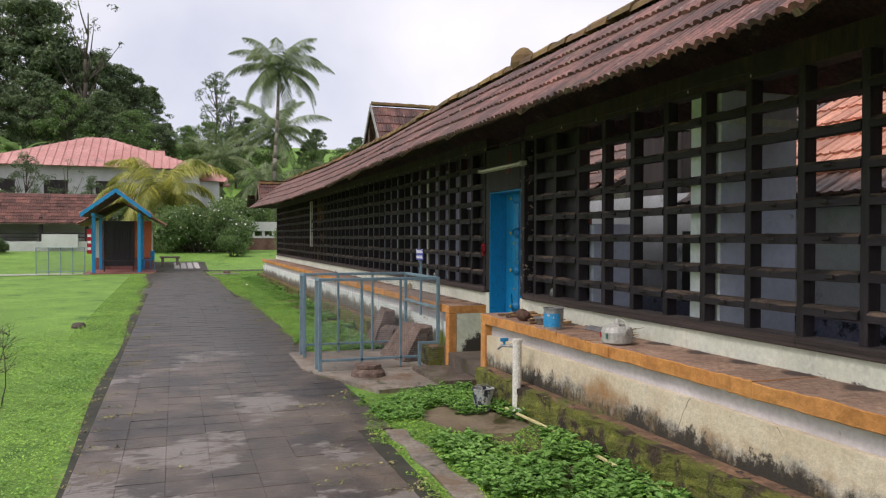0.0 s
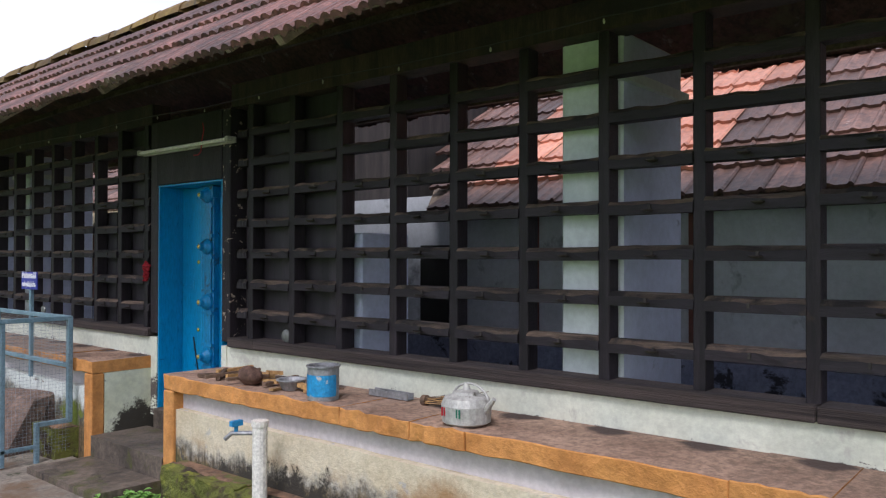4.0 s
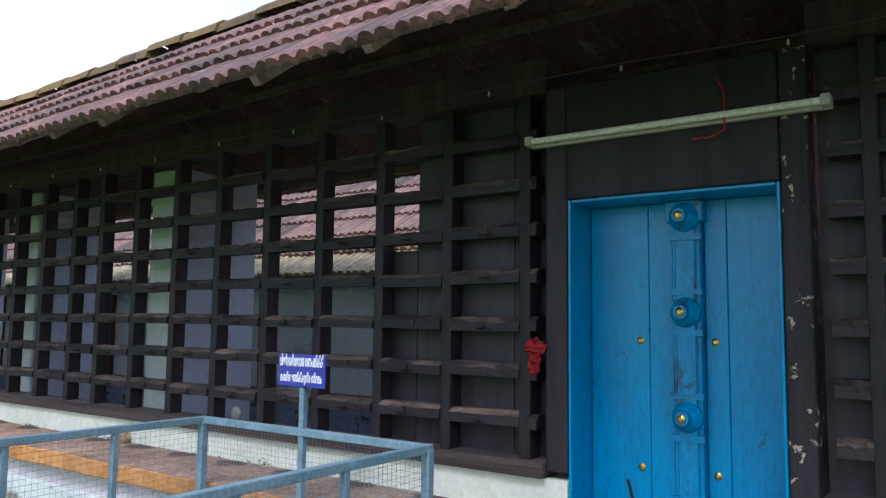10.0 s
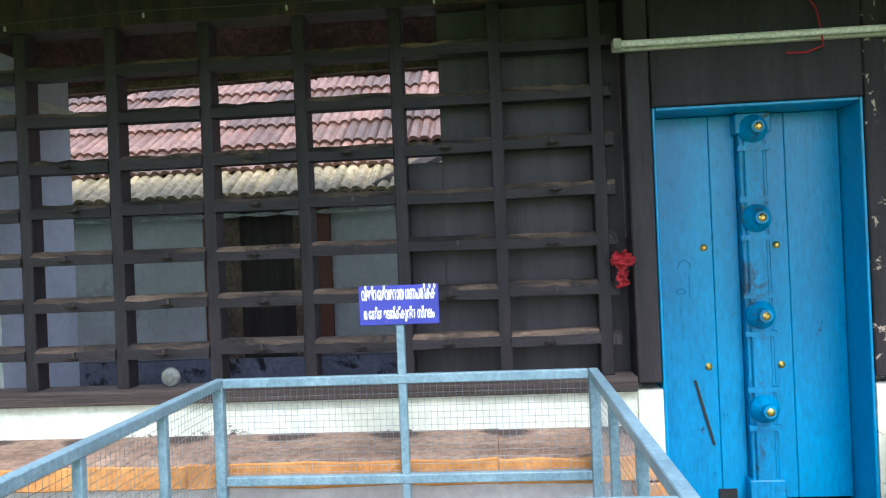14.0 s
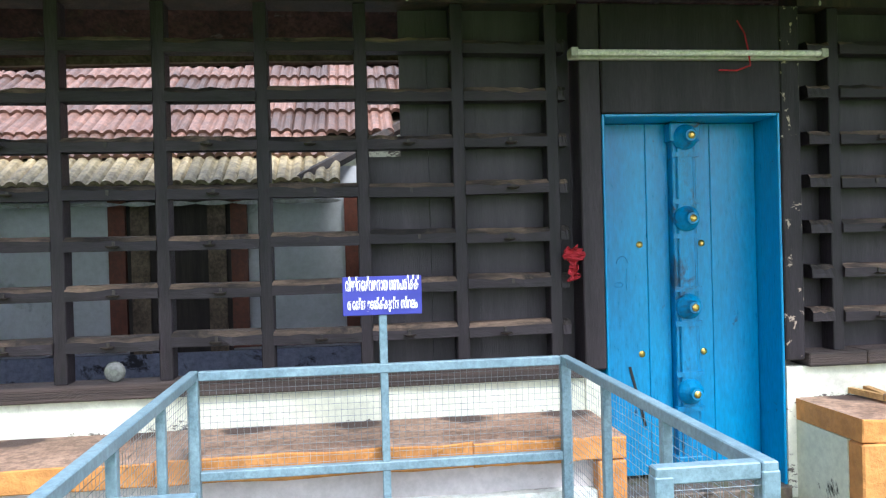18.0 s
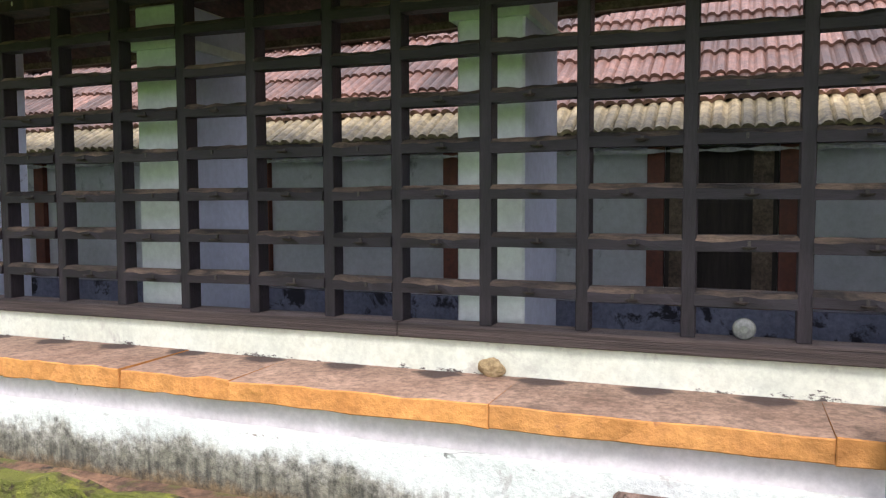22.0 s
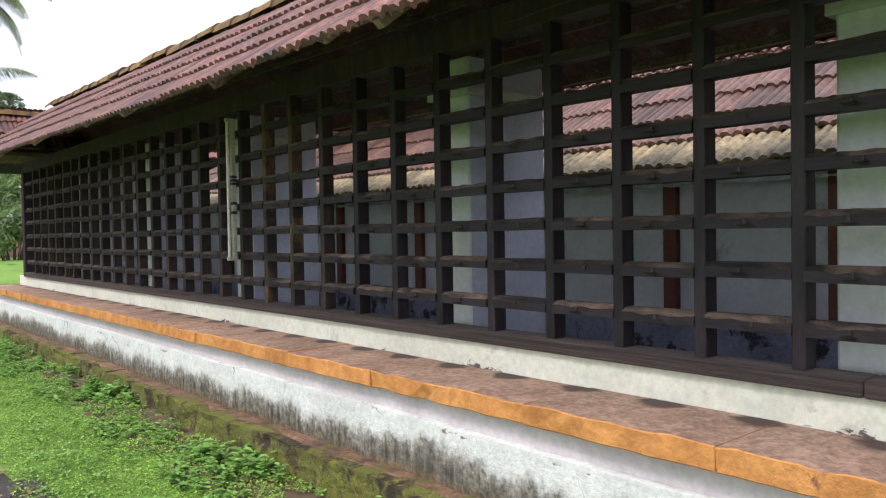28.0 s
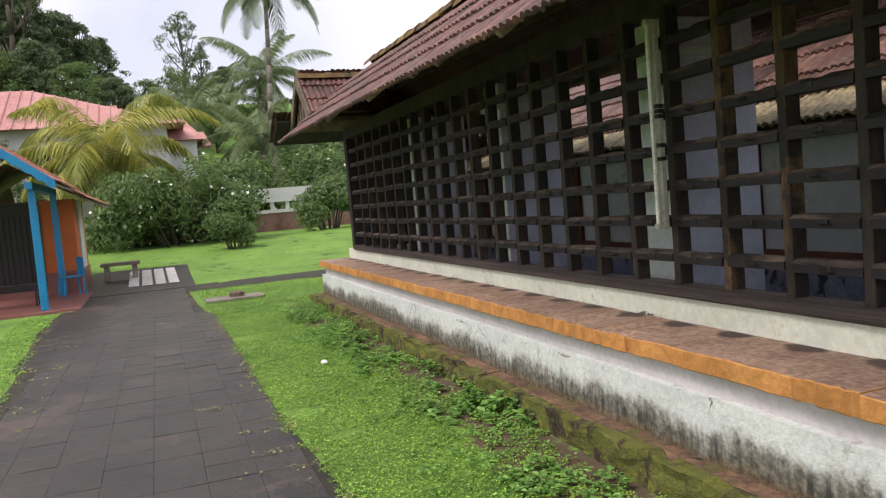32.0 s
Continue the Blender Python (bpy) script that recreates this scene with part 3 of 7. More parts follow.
def structure(name, bm, material, label, category, smooth=False):
    ms = material if isinstance(material, tuple) else (material,)
    return tagged(new(name, to_mesh(name, bm, *ms, smooth=smooth)), label, category, kind="structure")


def thing(name, label, category, loc=(0, 0, 0), group=""):
    e = new(name)
    e.location, e.empty_display_size = loc, 0.1
    return tagged(e, label, category, group)


def solo(name, bm, material, label, category, loc=(0, 0, 0), group="", smooth=False, kind=""):
    ms = material if isinstance(material, tuple) else (material,)
    ob = new(name, to_mesh(name, bm, *ms, smooth=smooth))
    ob.location = loc
    return tagged(ob, label, category, group, kind)


def stuff_from(name, verts, faces, material, parent=None, label="", category=""):
    me = bpy.data.meshes.new(name)
    me.from_pydata(verts, [], faces)
    me.materials.append(material)
    ob = new(name, me)
    ob.parent = parent
    return tagged(ob, label, category, kind="stuff")


rnd = random.Random(7)


def ground_z(y):
    """The court rises gently along the walk, then climbs to the back lawn."""
    z = 0.0062 * y
    if y > 35:
        t = min(1, (y - 35) / 11)
        z += 0.55 * t * t * (3 - 2 * t)
    if y > 58:
        z += 0.05 * (min(y, 100) - 58)
    if y > 66:
        z += 0.25 * (min(y, 112) - 66)
    return z


# ---- plan ----
LX = 3.68                 # front of the lattice
Y0, Y1 = -7.0, 29.05       # the lattice's ends
BENCH_N, BENCH_S = 8.77, 7.757   # ends of the benches beside the door
SILL0, SILL1 = 1.00, 1.065
EAVE_X, EAVE_Z, RIDGE_X, RIDGE_Z = 2.58, 2.55, 3.90, 3.58
INNER_X, INNER_Z = 5.06, 2.71     # inner eave of the corridor roof
PITCH_IN = (RIDGE_Z - INNER_Z) / (INNER_X - RIDGE_X)
PITCH = (RIDGE_Z - EAVE_Z) / (RIDGE_X - EAVE_X)
ROWS_Z = [1.236 + 0.2155 * i for i in range(7)]
BARS_N = [float(v) for v in np.interp(range(46), (0, 8, 9, 20, 27, 46), (8.905, 12.405, 12.77, 17.545, 20.69, 28.95))]
BARS_S = [7.505 - 0.4605 * k for k in range(0, 32)]


def sag(y):
    """How far the old roof rises or sinks along its length."""
    return float(np.interp(y, (-8, 8, 11, 13.5, 20, 24, 28), (0.04, 0.06, 0.03, -0.04, -0.045, 0.03, 0.09)))



# ---- ground ----
def build_ground():
    bm = bmesh.new()
    ys = [-400, -100, -40, -15] + [-10 + 1.0 * i for i in range(74)] + [66, 72, 80, 90, 110, 160, 300, 700]
    xs = [-700, -200, -80, -40, -25, -15, -8, -4, -2, -1, 0, 1.0, 1.5, 2.0, 2.5, 3.0, 4, 6, 9, 14, 25, 60, 200, 700]
    grid = [[bm.verts.new((x, y, ground_z(y) + (0.025 * noise.noise((x * 0.9, y * 0.9, 0)) if abs(x) < 40 and -12 < y < 70 and not -1.3 < x < 1.9 else 0))) for x in xs] for y in ys]
    for a, b in zip(grid, grid[1:]):
        for i in range(len(xs) - 1):
            bm.faces.new((a[i], a[i + 1], b[i + 1], b[i]))
    return structure("ground", bm, GRASSM, "bright green mown lawn sloping gently upward", "ground", smooth=True)


ground = build_ground()


def strip(bm, pts_l, pts_r, lift):
    """A sheet over the ground between two edges given as (x, y)."""
    a = [bm.verts.new((x, y, ground_z(y) + lift)) for x, y in pts_l]
    b = [bm.verts.new((x, y, ground_z(y) + lift)) for x, y in pts_r]
    for i in range(len(a) - 1):
        bm.faces.new((a[i], b[i], b[i + 1], a[i + 1]))


def path_edges(y):
    l = float(np.interp(y, (-8, 8, 20, 26, 30, 34), (-0.68, -0.68, -0.76, -0.80, -1.0, -1.0))) - 0.04 * math.sin(y * 0.9)
    r = float(np.interp(y, (-8, 4, 8, 14, 21, 27, 33), (1.66, 1.66, 1.72, 1.86, 1.62, 1.44, 1.30))) + 0.04 * math.sin(y * 0.7 + 1)
    return l, r


bm = bmesh.new()
ys = [-8 + 0.5 * i for i in range(84)]
strip(bm, [(path_edges(y)[0], y) for y in ys], [(path_edges(y)[1], y) for y in ys], 0.012)
strip(bm, [(-1.0, 33.6), (-1.0, 34.2), (-1.0, 35.0)], [(14, 34.0), (14, 34.6), (14, 35.6)], 0.009)
path = structure("path", bm, JOINT, "dark paved footpath with mossy joints across the lawn", "path")

# ---- base of the long wall ----
def run(name, y0, y1, box, material, label, category, top=None):
    bm = bmesh.new()
    x0, x1, z0, z1 = box
    n = max(1, int((y1 - y0) / 0.14))
    for a, b in [(y0 + (y1 - y0) * i / n, y0 + (y1 - y0) * (i + 1) / n) for i in range(n)]:
        quad_box(bm, x0, x1, a, b, z0, z1, 0, top)
    bmesh.ops.remove_doubles(bm, verts=bm.verts[:], dist=1e-4)
    bmesh.ops.delete(bm, geom=[f for f in bm.faces if abs(f.normal.y) > 0.9 and y0 + 0.01 < f.calc_center_median().y < y1 - 0.01], context="FACES")
    for v in bm.verts:
        v.co.x += 0.012 * noise.noise((v.co.y * 1.3, v.co.z * 3, 3.1)) * (v.co.x < x0 + 0.01)
        v.co.z += (0.008 * noise.noise((v.co.y * 1.1, 5.2, v.co.z)) + 0.007 * noise.noise((v.co.y * 6.0, 1.2, v.co.z))) * (v.co.z > z0 + 0.01) * (v.co.x < x0 + 0.02)
        v.co.x += 0.007 * noise.noise((v.co.y * 5.0, v.co.z * 3, 8.1)) * (v.co.x < x0 + 0.03)
    return structure(name, bm, material, label, category, smooth=False)


for tag, a, b, low in (("north", BENCH_N, 29.53, LOWWALL), ("south", Y0, BENCH_S, LOWWALLY)):
    run("wall_band_" + tag, a + (0.0 if tag == "north" else 0), b, (LX - 0.02, LX + 0.30, 0.846, SILL0), WHITEWALL, "low white limewashed wall under the lattice", "wall")
    run("wall_pink_" + tag, a + 0.03, b - 0.03, (3.245, LX + 0.30, 0.62, 0.75), PINKWALL, "pinkish limewashed strip under the stone bench", "wall")
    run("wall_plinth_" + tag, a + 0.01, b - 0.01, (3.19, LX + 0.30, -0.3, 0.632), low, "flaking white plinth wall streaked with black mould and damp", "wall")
    fa, fb = (a + 0.25, b + 0.15) if tag == "north" else (a, b - 0.25)
    foot = tagged(new("footing_" + tag), "mossy stepped laterite footing along the plinth", "footing", kind="structure")
    foot.location = (3.0, fa, 0)
    rf = random.Random(12)
    y = fa
    while y < fb:
        w = min(rf.uniform(1.3, 2.4), fb - y)
        for x0, zt in ((2.995, 0.318),):
            bm = bmesh.new()
            quad_box(bm, x0 + rf.uniform(-0.006, 0.006), 3.21, y, y + w, -0.2, zt + rf.uniform(-0.012, 0.008))
            bmesh.ops.subdivide_edges(bm, edges=bm.edges[:], cuts=9, use_grid_fill=True)
            for v in bm.verts:
                if v.co.x < 3.1:
                    v.co += Vector((noise.noise(v.co * 5) + 0.6 * noise.noise(v.co * 13), 0, noise.noise(v.co * 6 + Vector((9, 0, 0))) + 0.5 * noise.noise(v.co * 15))) * 0.032
            bmesh.ops.delete(bm, geom=[f for f in bm.faces if f.normal.z < -0.8 or f.normal.x > 0.8], context="FACES")
            for v in bm.verts:
                v.co -= foot.location
            for f in bm.faces:
                f.material_index = 1 if f.normal.z > 0.7 and f.calc_center_median().x > 0.085 else 0
            part("footing_stone", bm, (MOSSBASE, FOOTTOP), foot)
        y += w


bm = bmesh.new()
quad_box(bm, LX + 0.301, 4.95, Y0, Y1, 0.3, 0.80)
structure("floor_corridor", bm, FLOORIN, "dark smooth floor of the inner corridor", "floor")
bm = bmesh.new()
quad_box(bm, 4.951, 5.8, Y0, Y1 + 3, -0.2, 0.35)
structure("floor_gap", bm, INLOW, "damp dark drain between the two roofs", "floor")


# ---- stone bench slabs ----
def bench(name, a, b, label):
    e = thing(name, label, "bench", (3.4, (a + b) / 2, 0.75))
    r = random.Random(3)
    y = a
    while y < b - 0.05:
        w = min(r.choice((0.34, 0.62, 0.75, 0.95, 1.2, 0.5)), b - y)
        if b - y - w < 0.3:
            w = b - y
        bm = bmesh.new()
        dx, dz = r.uniform(-0.006, 0.006), r.uniform(-0.004, 0.003)
        quad_box(bm, 3.165 + dx, LX - 0.02, y + 0.0008, y + w - 0.0008, 0.751, 0.85 + dz, 0, 1)
        bmesh.ops.subdivide_edges(bm, edges=[ed for ed in bm.edges if abs(ed.verts[0].co.y - ed.verts[1].co.y) > 0.2], cuts=9)
        for v in bm.verts:
            if v.co.x < 3.3:
                low = v.co.z < 0.8
                v.co.x += r.uniform(-0.007, 0.007) + (0.010 if low and r.random() < 0.2 else 0)
                v.co.z += r.uniform(-0.006, 0.006) if not low else r.uniform(-0.001, 0.006)
        bmesh.ops.bevel(bm, geom=[ed for ed in bm.edges if all(v.co.x < 3.3 for v in ed.verts)], offset=0.005, segments=1, affect="EDGES")
        p = part("stone_slab", bm, (ORANGE, BENCHTOP), e)
        p.location = (-3.4, -(a + b) / 2, -0.75)
        y += w
    return e


bench("stone_bench", BENCH_N, 29.61, "long stone slab bench with orange painted edge beside the path")
bench("stone_bench", Y0, BENCH_S, "stone slab bench with orange edge holding buckets and firewood")
for y, s in ((BENCH_N, 1), (BENCH_S, -1)):
    bm = bmesh.new()
    quad_box(bm, 3.168, 3.27, min(y, y + s * 0.12), max(y, y + s * 0.12), 0.1, 0.75)
    solo("orange_corner_post", bevelled(bm, 0.008), ORANGE, "orange painted plaster corner under the bench end", "post")
    bm = bmesh.new()
    quad_box(bm, 3.272, LX + 0.1, min(y, y + s * 0.10), max(y, y + s * 0.10), 0.1, 0.75)
    structure("bench_end_wall", bm, CREAM, "cream painted bench end stained black with mould", "wall")
    bm = bmesh.new()
    quad_box(bm, LX - 0.03, LX + 0.25, 8.68 if s > 0 else 7.74, 8.785 if s > 0 else 7.80, 0.38, SILL0)
    structure("door_pier", bm, WHITEWALL, "narrow white plaster pier beside the blue door", "wall")


# ---- lattice ----
LAMPIRON = mat("sooty_lamp_iron", [(0.3, (0.022, 0.019, 0.018)), (0.7, (0.08, 0.066, 0.056))], 14, 0.6, 0.3, bump=0.0)


def lattice(name, bars, ends, label, boards):
    e = thing(name, label, "lattice screen", (LX, ends[0], SILL0))
    base = Vector((LX, ends[0], SILL0))
    r = random.Random(5)

    def put(nm, bm, m, label=""):
        for v in bm.verts:
            v.co -= base
        return part(nm, bm, m, e, label)
    y = ends[0]
    while y < ends[1] - 0.1:
        w = min(3.6, ends[1] - y)
        bm = bmesh.new()
        quad_box(bm, LX - 0.055, LX + 0.12, y + 0.002, y + w - 0.002, SILL0, SILL1 + r.uniform(-0.004, 0.004), 0, 1)
        put("sill_beam", bevelled(bm, 0.006), (SILLWOOD, SILLWOOD))
        y += w
    bm = bmesh.new()
    quad_box(bm, LX - 0.02, LX + 0.14, ends[0], ends[1], 2.72, 2.88)
    put("top_beam", bm, BROWNV)
    bm = bmesh.new()
    quad_box(bm, 0, 0.095, -0.029, 0.029, 0, 2.72 - SILL1)
    up = to_mesh("lattice_upright", bevelled(bm, 0.004), WOODV)
    for k, y in enumerate(bars):
        me = up
        if y > 19.6:
            me = up.copy()
            me.materials[0] = OLDWOODV if k in (26, 27) else BROWNV
        piece("upright", me, e, Vector((LX + r.uniform(-0.004, 0.004), y, SILL1)) - base)
    gaps = sorted(set([ends[0] + 0.03, *bars, ends[1] - 0.03]))
    kinds = []
    for n in range(6):
        bm = bmesh.new()
        prof = [(0.0, -0.032), (0.0, 0.012), (0.022, 0.032), (0.08, 0.034), (0.08, -0.032)]
        cuts = 7
        rings = []
        for c in range(cuts):
            rings.append([bm.verts.new((x + (r.uniform(-0.003, 0.006) if i in (1, 2) else 0), -0.5 + c / (cuts - 1), z + (r.uniform(-0.009, 0.004) if i in (1, 2) and 0 < c < cuts - 1 else 0))) for i, (x, z) in enumerate(prof)])
        for p, q in zip(rings, rings[1:]):
            for i in range(5):
                f = bm.faces.new((p[i], p[(i + 1) % 5], q[(i + 1) % 5], q[i]))
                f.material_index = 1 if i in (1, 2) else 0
        bm.faces.new(rings[0])
        bm.faces.new(rings[-1][::-1])
        bm2 = bm
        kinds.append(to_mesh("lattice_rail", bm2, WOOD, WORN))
    cells = [(a, b) for a, b in zip(gaps, gaps[1:]) if b - a > 0.08]
    near = sorted(((abs((a + b) / 2 - 11), z, a, b) for z in ROWS_Z for a, b in cells))
    verts, faces, tops, tabs = [], [], [], bmesh.new()
    for n, (d, z, a, b) in enumerate(near):
        x, w = LX - 0.012 + r.uniform(-0.004, 0.004), b - a - 0.05
        zz = z + r.uniform(-0.006, 0.006)
        yc = (a + b) / 2
        if n < 290:
            p = piece("rail", r.choice(kinds), e, Vector((x, yc, zz)) - base, (r.uniform(-0.012, 0.012), 0, r.uniform(-0.01, 0.01)))
            p.scale = (1, w, 1)
        else:
            k, s = r.choice(kinds), len(verts)
            verts += [Vector((x + v.co.x, yc + v.co.y * w, zz + v.co.z)) - base for v in k.vertices]
            faces += [tuple(s + i for i in q.vertices) for q in k.polygons]
            tops += [q.material_index for q in k.polygons]
        if w > 0.3 and z < 2.3:
            ty = yc + r.uniform(-0.03, 0.03)
            if r.random() < 0.75:
                lathe(tabs, (x - 0.024, ty, zz - 0.012 + r.uniform(-0.006, 0.006)), [(0.012, -0.006), (0.027, 0.0), (0.029, 0.004), (0.02, 0.002)], 9)
            quad_box(tabs, x - 0.005, x + 0.01, ty - 0.006, ty + 0.006, zz - 0.012, zz + 0.010)
    if verts:
        field = stuff_from("rail_field", verts, faces, WOOD, e)
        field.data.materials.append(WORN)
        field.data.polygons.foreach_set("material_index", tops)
    for v in tabs.verts:
        v.co -= base
    tagged(part("lamp_tab", tabs, LAMPIRON, e, "small rusted metal lamp holders on the rails"), kind="stuff")
    for a, b in boards:
        y = a
        while y < b - 0.02:
            w = min(r.uniform(0.2, 0.28), b - y)
            bm = bmesh.new()
            quad_box(bm, LX + 0.105 + r.uniform(0, 0.008), LX + 0.13, y + 0.0003, y + w - 0.0003, SILL1, 2.04 if a > 9.5 else 2.72)
            put("backing_board", bm, BOARD)
            y += w
    return e


lattice("lattice_screen", BARS_N, (8.785, Y1), "long black wooden lattice screen above a white wall", [(8.79, 9.6), (9.6, 9.78)])
lattice("lattice_screen", BARS_S, (Y0, 7.70), "black wooden lattice screen beside the blue door", [(6.58, 7.69)])
bm = bmesh.new()
quad_box(bm, LX - 0.03, LX + 0.14, Y1 - 0.005, Y1 + 0.14, SILL0, 2.88)
solo("corner_post", bevelled(bm, 0.008), WOODV, "black wooden post at the lattice corner", "post")
# the far end of the corridor is closed by the same lattice turning the corner
end = thing("end_lattice", "black lattice screen closing the far end of the corridor", "lattice screen", (LX, Y1 + 0.05, SILL0))
for k in range(1, 5):
    bm = bmesh.new()
    quad_box(bm, 0.42 * k - 0.03, 0.42 * k + 0.03, 0, 0.09, 0.0, 1.8)
    part("upright", bm, WOODV, end)
for z in ROWS_Z:
    bm = bmesh.new()
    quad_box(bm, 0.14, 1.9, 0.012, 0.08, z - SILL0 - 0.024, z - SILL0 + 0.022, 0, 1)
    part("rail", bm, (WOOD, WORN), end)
bm = bmesh.new()
quad_box(bm, LX - 0.02, 5.8, Y1 - 0.0, Y1 + 0.3, 0.2, SILL0)
structure("wall_end", bm, WHITEWALL, "white limewashed wall closing the corridor's end", "wall")
bm = bmesh.new()
quad_box(bm, LX + 0.15, 12, Y0 - 0.3, Y0, -0.2, 3.2)
structure("wall_south", bm, WHITEWALL, "plain white wall closing the building's south end", "wall")

# Boards added behind the end lattice so that its gaps stay dark.
bm = bmesh.new()
quad_box(bm, LX + 0.13, 5.8, Y1 + 0.16, Y1 + 0.19, SILL0, 2.9)
structure("wall_end_boards", bm, BOARD, "dark boards added to block the bright view through the end lattice", "wall")
# Unseen wall added to shut daylight out of the far end.
bm = bmesh.new()
quad_box(bm, 5.82, 10.18, 32.42, 32.55, -0.2, 3.4)
structure("wall_north", bm, DARKIN, "unseen dark wall added to keep the inner range dark", "wall")

# ---- pillars inside the lattice ----
def pillar_mesh():
    bm = bmesh.new()
    quad_box(bm, -0.15, 0.56, -0.17, 0.17, 0, 1.95)
    bevelled(bm, 0.012)
    # Side faces get the sky-tinted copy, so their light is painted in.
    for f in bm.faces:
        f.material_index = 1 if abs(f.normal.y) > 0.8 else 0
    return to_mesh("pillar_shaft", bm, PILLARWHITE, PILLARSKY)


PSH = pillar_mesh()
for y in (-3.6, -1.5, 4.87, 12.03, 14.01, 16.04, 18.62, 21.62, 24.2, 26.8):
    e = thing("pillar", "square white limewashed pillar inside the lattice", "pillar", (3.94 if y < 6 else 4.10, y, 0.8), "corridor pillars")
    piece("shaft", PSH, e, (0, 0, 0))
    bm = bmesh.new()
    quad_box(bm, -0.18, 0.59, -0.20, 0.20, 1.70, 1.75)
    part("capital", bm, PILLARWHITE, e)

# The skylight seen on this pier's side is painted over all of it.
bm = bmesh.new()
quad_box(bm, 0, 0.45, -0.0, 0.32, 0, 1.0)
bevelled(bm, 0.012)
ob = solo("pier", bm, PILLARSKY, "narrow limewashed pier with a painted skylight tint behind the lattice boards", "pillar", (3.815, 6.52, 0.8))

# ---- blue door ----
def build_door():
    e = tagged(new("door_1"), "closed bright blue double door with brass studs", "door", kind="structure")
    e.location = (LX, 8.24, 0.44)
    o = Vector((LX, 8.24, 0.44))

    def put(nm, bm, m, label="", smooth=False, parent=e):
        for v in bm.verts:
            v.co -= o
        return part(nm, bm, m, parent, label, smooth)
    for a, b in ((7.70, 7.80), (8.68, 8.785)):
        bm = bmesh.new()
        quad_box(bm, LX - 0.03, LX + 0.22, a + 0.001, b - 0.001, 1.031, 2.72)
        put("outer_jamb", bevelled(bm, 0.006), FLAKEV if a < 8 else WOODV, "black wooden outer jamb")
    bm = bmesh.new()
    quad_box(bm, LX - 0.035, LX + 0.22, 7.802, 8.678, 2.213, 2.72)
    put("lintel", bevelled(bm, 0.006), WOODV, "black wooden lintel board")
    for a, b in ((7.803, 7.816), (8.664, 8.677)):
        bm = bmesh.new()
        quad_box(bm, LX - 0.025, LX + 0.24, a, b, 0.44, 2.211)
        put("inner_jamb", bevelled(bm, 0.003), BLUEPAINT)
    bm = bmesh.new()
    quad_box(bm, LX - 0.025, LX + 0.24, 7.818, 8.662, 2.197, 2.211)
    put("head", bevelled(bm, 0.003), BLUEPAINT)
    bm = bmesh.new()
    quad_box(bm, LX - 0.06, LX + 0.28, 7.80, 8.68, 0.2, 0.44)
    put("threshold", bevelled(bm, 0.006), STEPSTONE, "worn stone threshold")
    for a, b in ((7.818, 8.150), (8.274, 8.662)):
        bm = bmesh.new()
        edges = [a, a + (b - a) * (0.72 if a < 8 else 0.3), b]
        for p, q in zip(edges, edges[1:]):
            quad_box(bm, LX + 0.185, LX + 0.235, p + 0.0008, q - 0.0008, 0.46, 2.195)
        put("leaf", bevelled(bm, 0.003), BLUEPAINT)
    # middle cover strip with mouldings
    bar = bmesh.new()
    quad_box(bar, LX + 0.135, LX + 0.20, 8.152, 8.272, 0.46, 2.17)
    quad_box(bar, LX + 0.12, LX + 0.134, 8.170, 8.254, 0.55, 2.10)
    quad_box(bar, LX + 0.112, LX + 0.20, 8.135, 8.29, 2.10, 2.19)
    quad_box(bar, LX + 0.112, LX + 0.20, 8.135, 8.29, 0.455, 0.56)
    strip_ = put("cover_strip", bevelled(bar, 0.005), BLUEWORN)
    for z in (2.12, 1.722, 1.293, 0.876):
        bm = bmesh.new()
        for dz in (-0.085, 0.085):
            quad_box(bm, LX + 0.115, LX + 0.14, 8.142, 8.282, z + dz - 0.012, z + dz + 0.012)
        lathe(bm, (LX + 0.13, 8.212, z), [(0.064, 0), (0.062, -0.02), (0.045, -0.045), (0.033, -0.06), (0.028, -0.085)], 18, "x")
        boss = put("boss", bm, BLUEWORN, smooth=False)
        bm = bmesh.new()
        lathe(bm, (LX + 0.045, 8.212, z), [(0.018, 0.004), (0.017, -0.006), (0.008, -0.012)], 14, "x")
        st = put("brass_stud", bm, BRASS, "polished brass stud", parent=e)
    for y, z in ((8.43, 1.60), (8.11, 1.60), (8.43, 1.06), (8.11, 1.06)):
        bm = bmesh.new()
        lathe(bm, (LX + 0.186, y, z), [(0.017, 0), (0.016, -0.006), (0.007, -0.012)], 12, "x")
        put("brass_stud", bm, BRASS, "polished brass stud")
    bm = bmesh.new()
    quad_box(bm, LX + 0.178, LX + 0.186, 8.415, 8.427, 0.705, 1.0)
    for v in bm.verts:
        v.co.y += (v.co.z - 0.705) * 0.25
    put("scratch", bm, BLACKP, "dark gouge in the paint")
    for cy, cz, ra, rb, t0, t1 in ((8.52, 1.50, 0.03, 0.045, 0.2, 2.9), (8.54, 1.405, 0.022, 0.012, 0, 6.2), (8.49, 1.43, 0.012, 0.07, -0.9, 0.9)):
        bm = bmesh.new()
        arc = [(LX + 0.185, cy + ra * math.cos(t0 + (t1 - t0) * i / 12), cz + rb * math.sin(t0 + (t1 - t0) * i / 12)) for i in range(13)]
        for p, q in zip(arc, arc[1:]):
            rod(bm, p, q, 0.0022, n=4)
        put("carved_mark", bm, BLUEWORN, "shallow carved mark in the paint")
    # The hole is not cut: a black patch carries its shade.
    bm = bmesh.new()
    quad_box(bm, LX + 0.176, LX + 0.19, 8.33, 8.41, 0.462, 0.505)
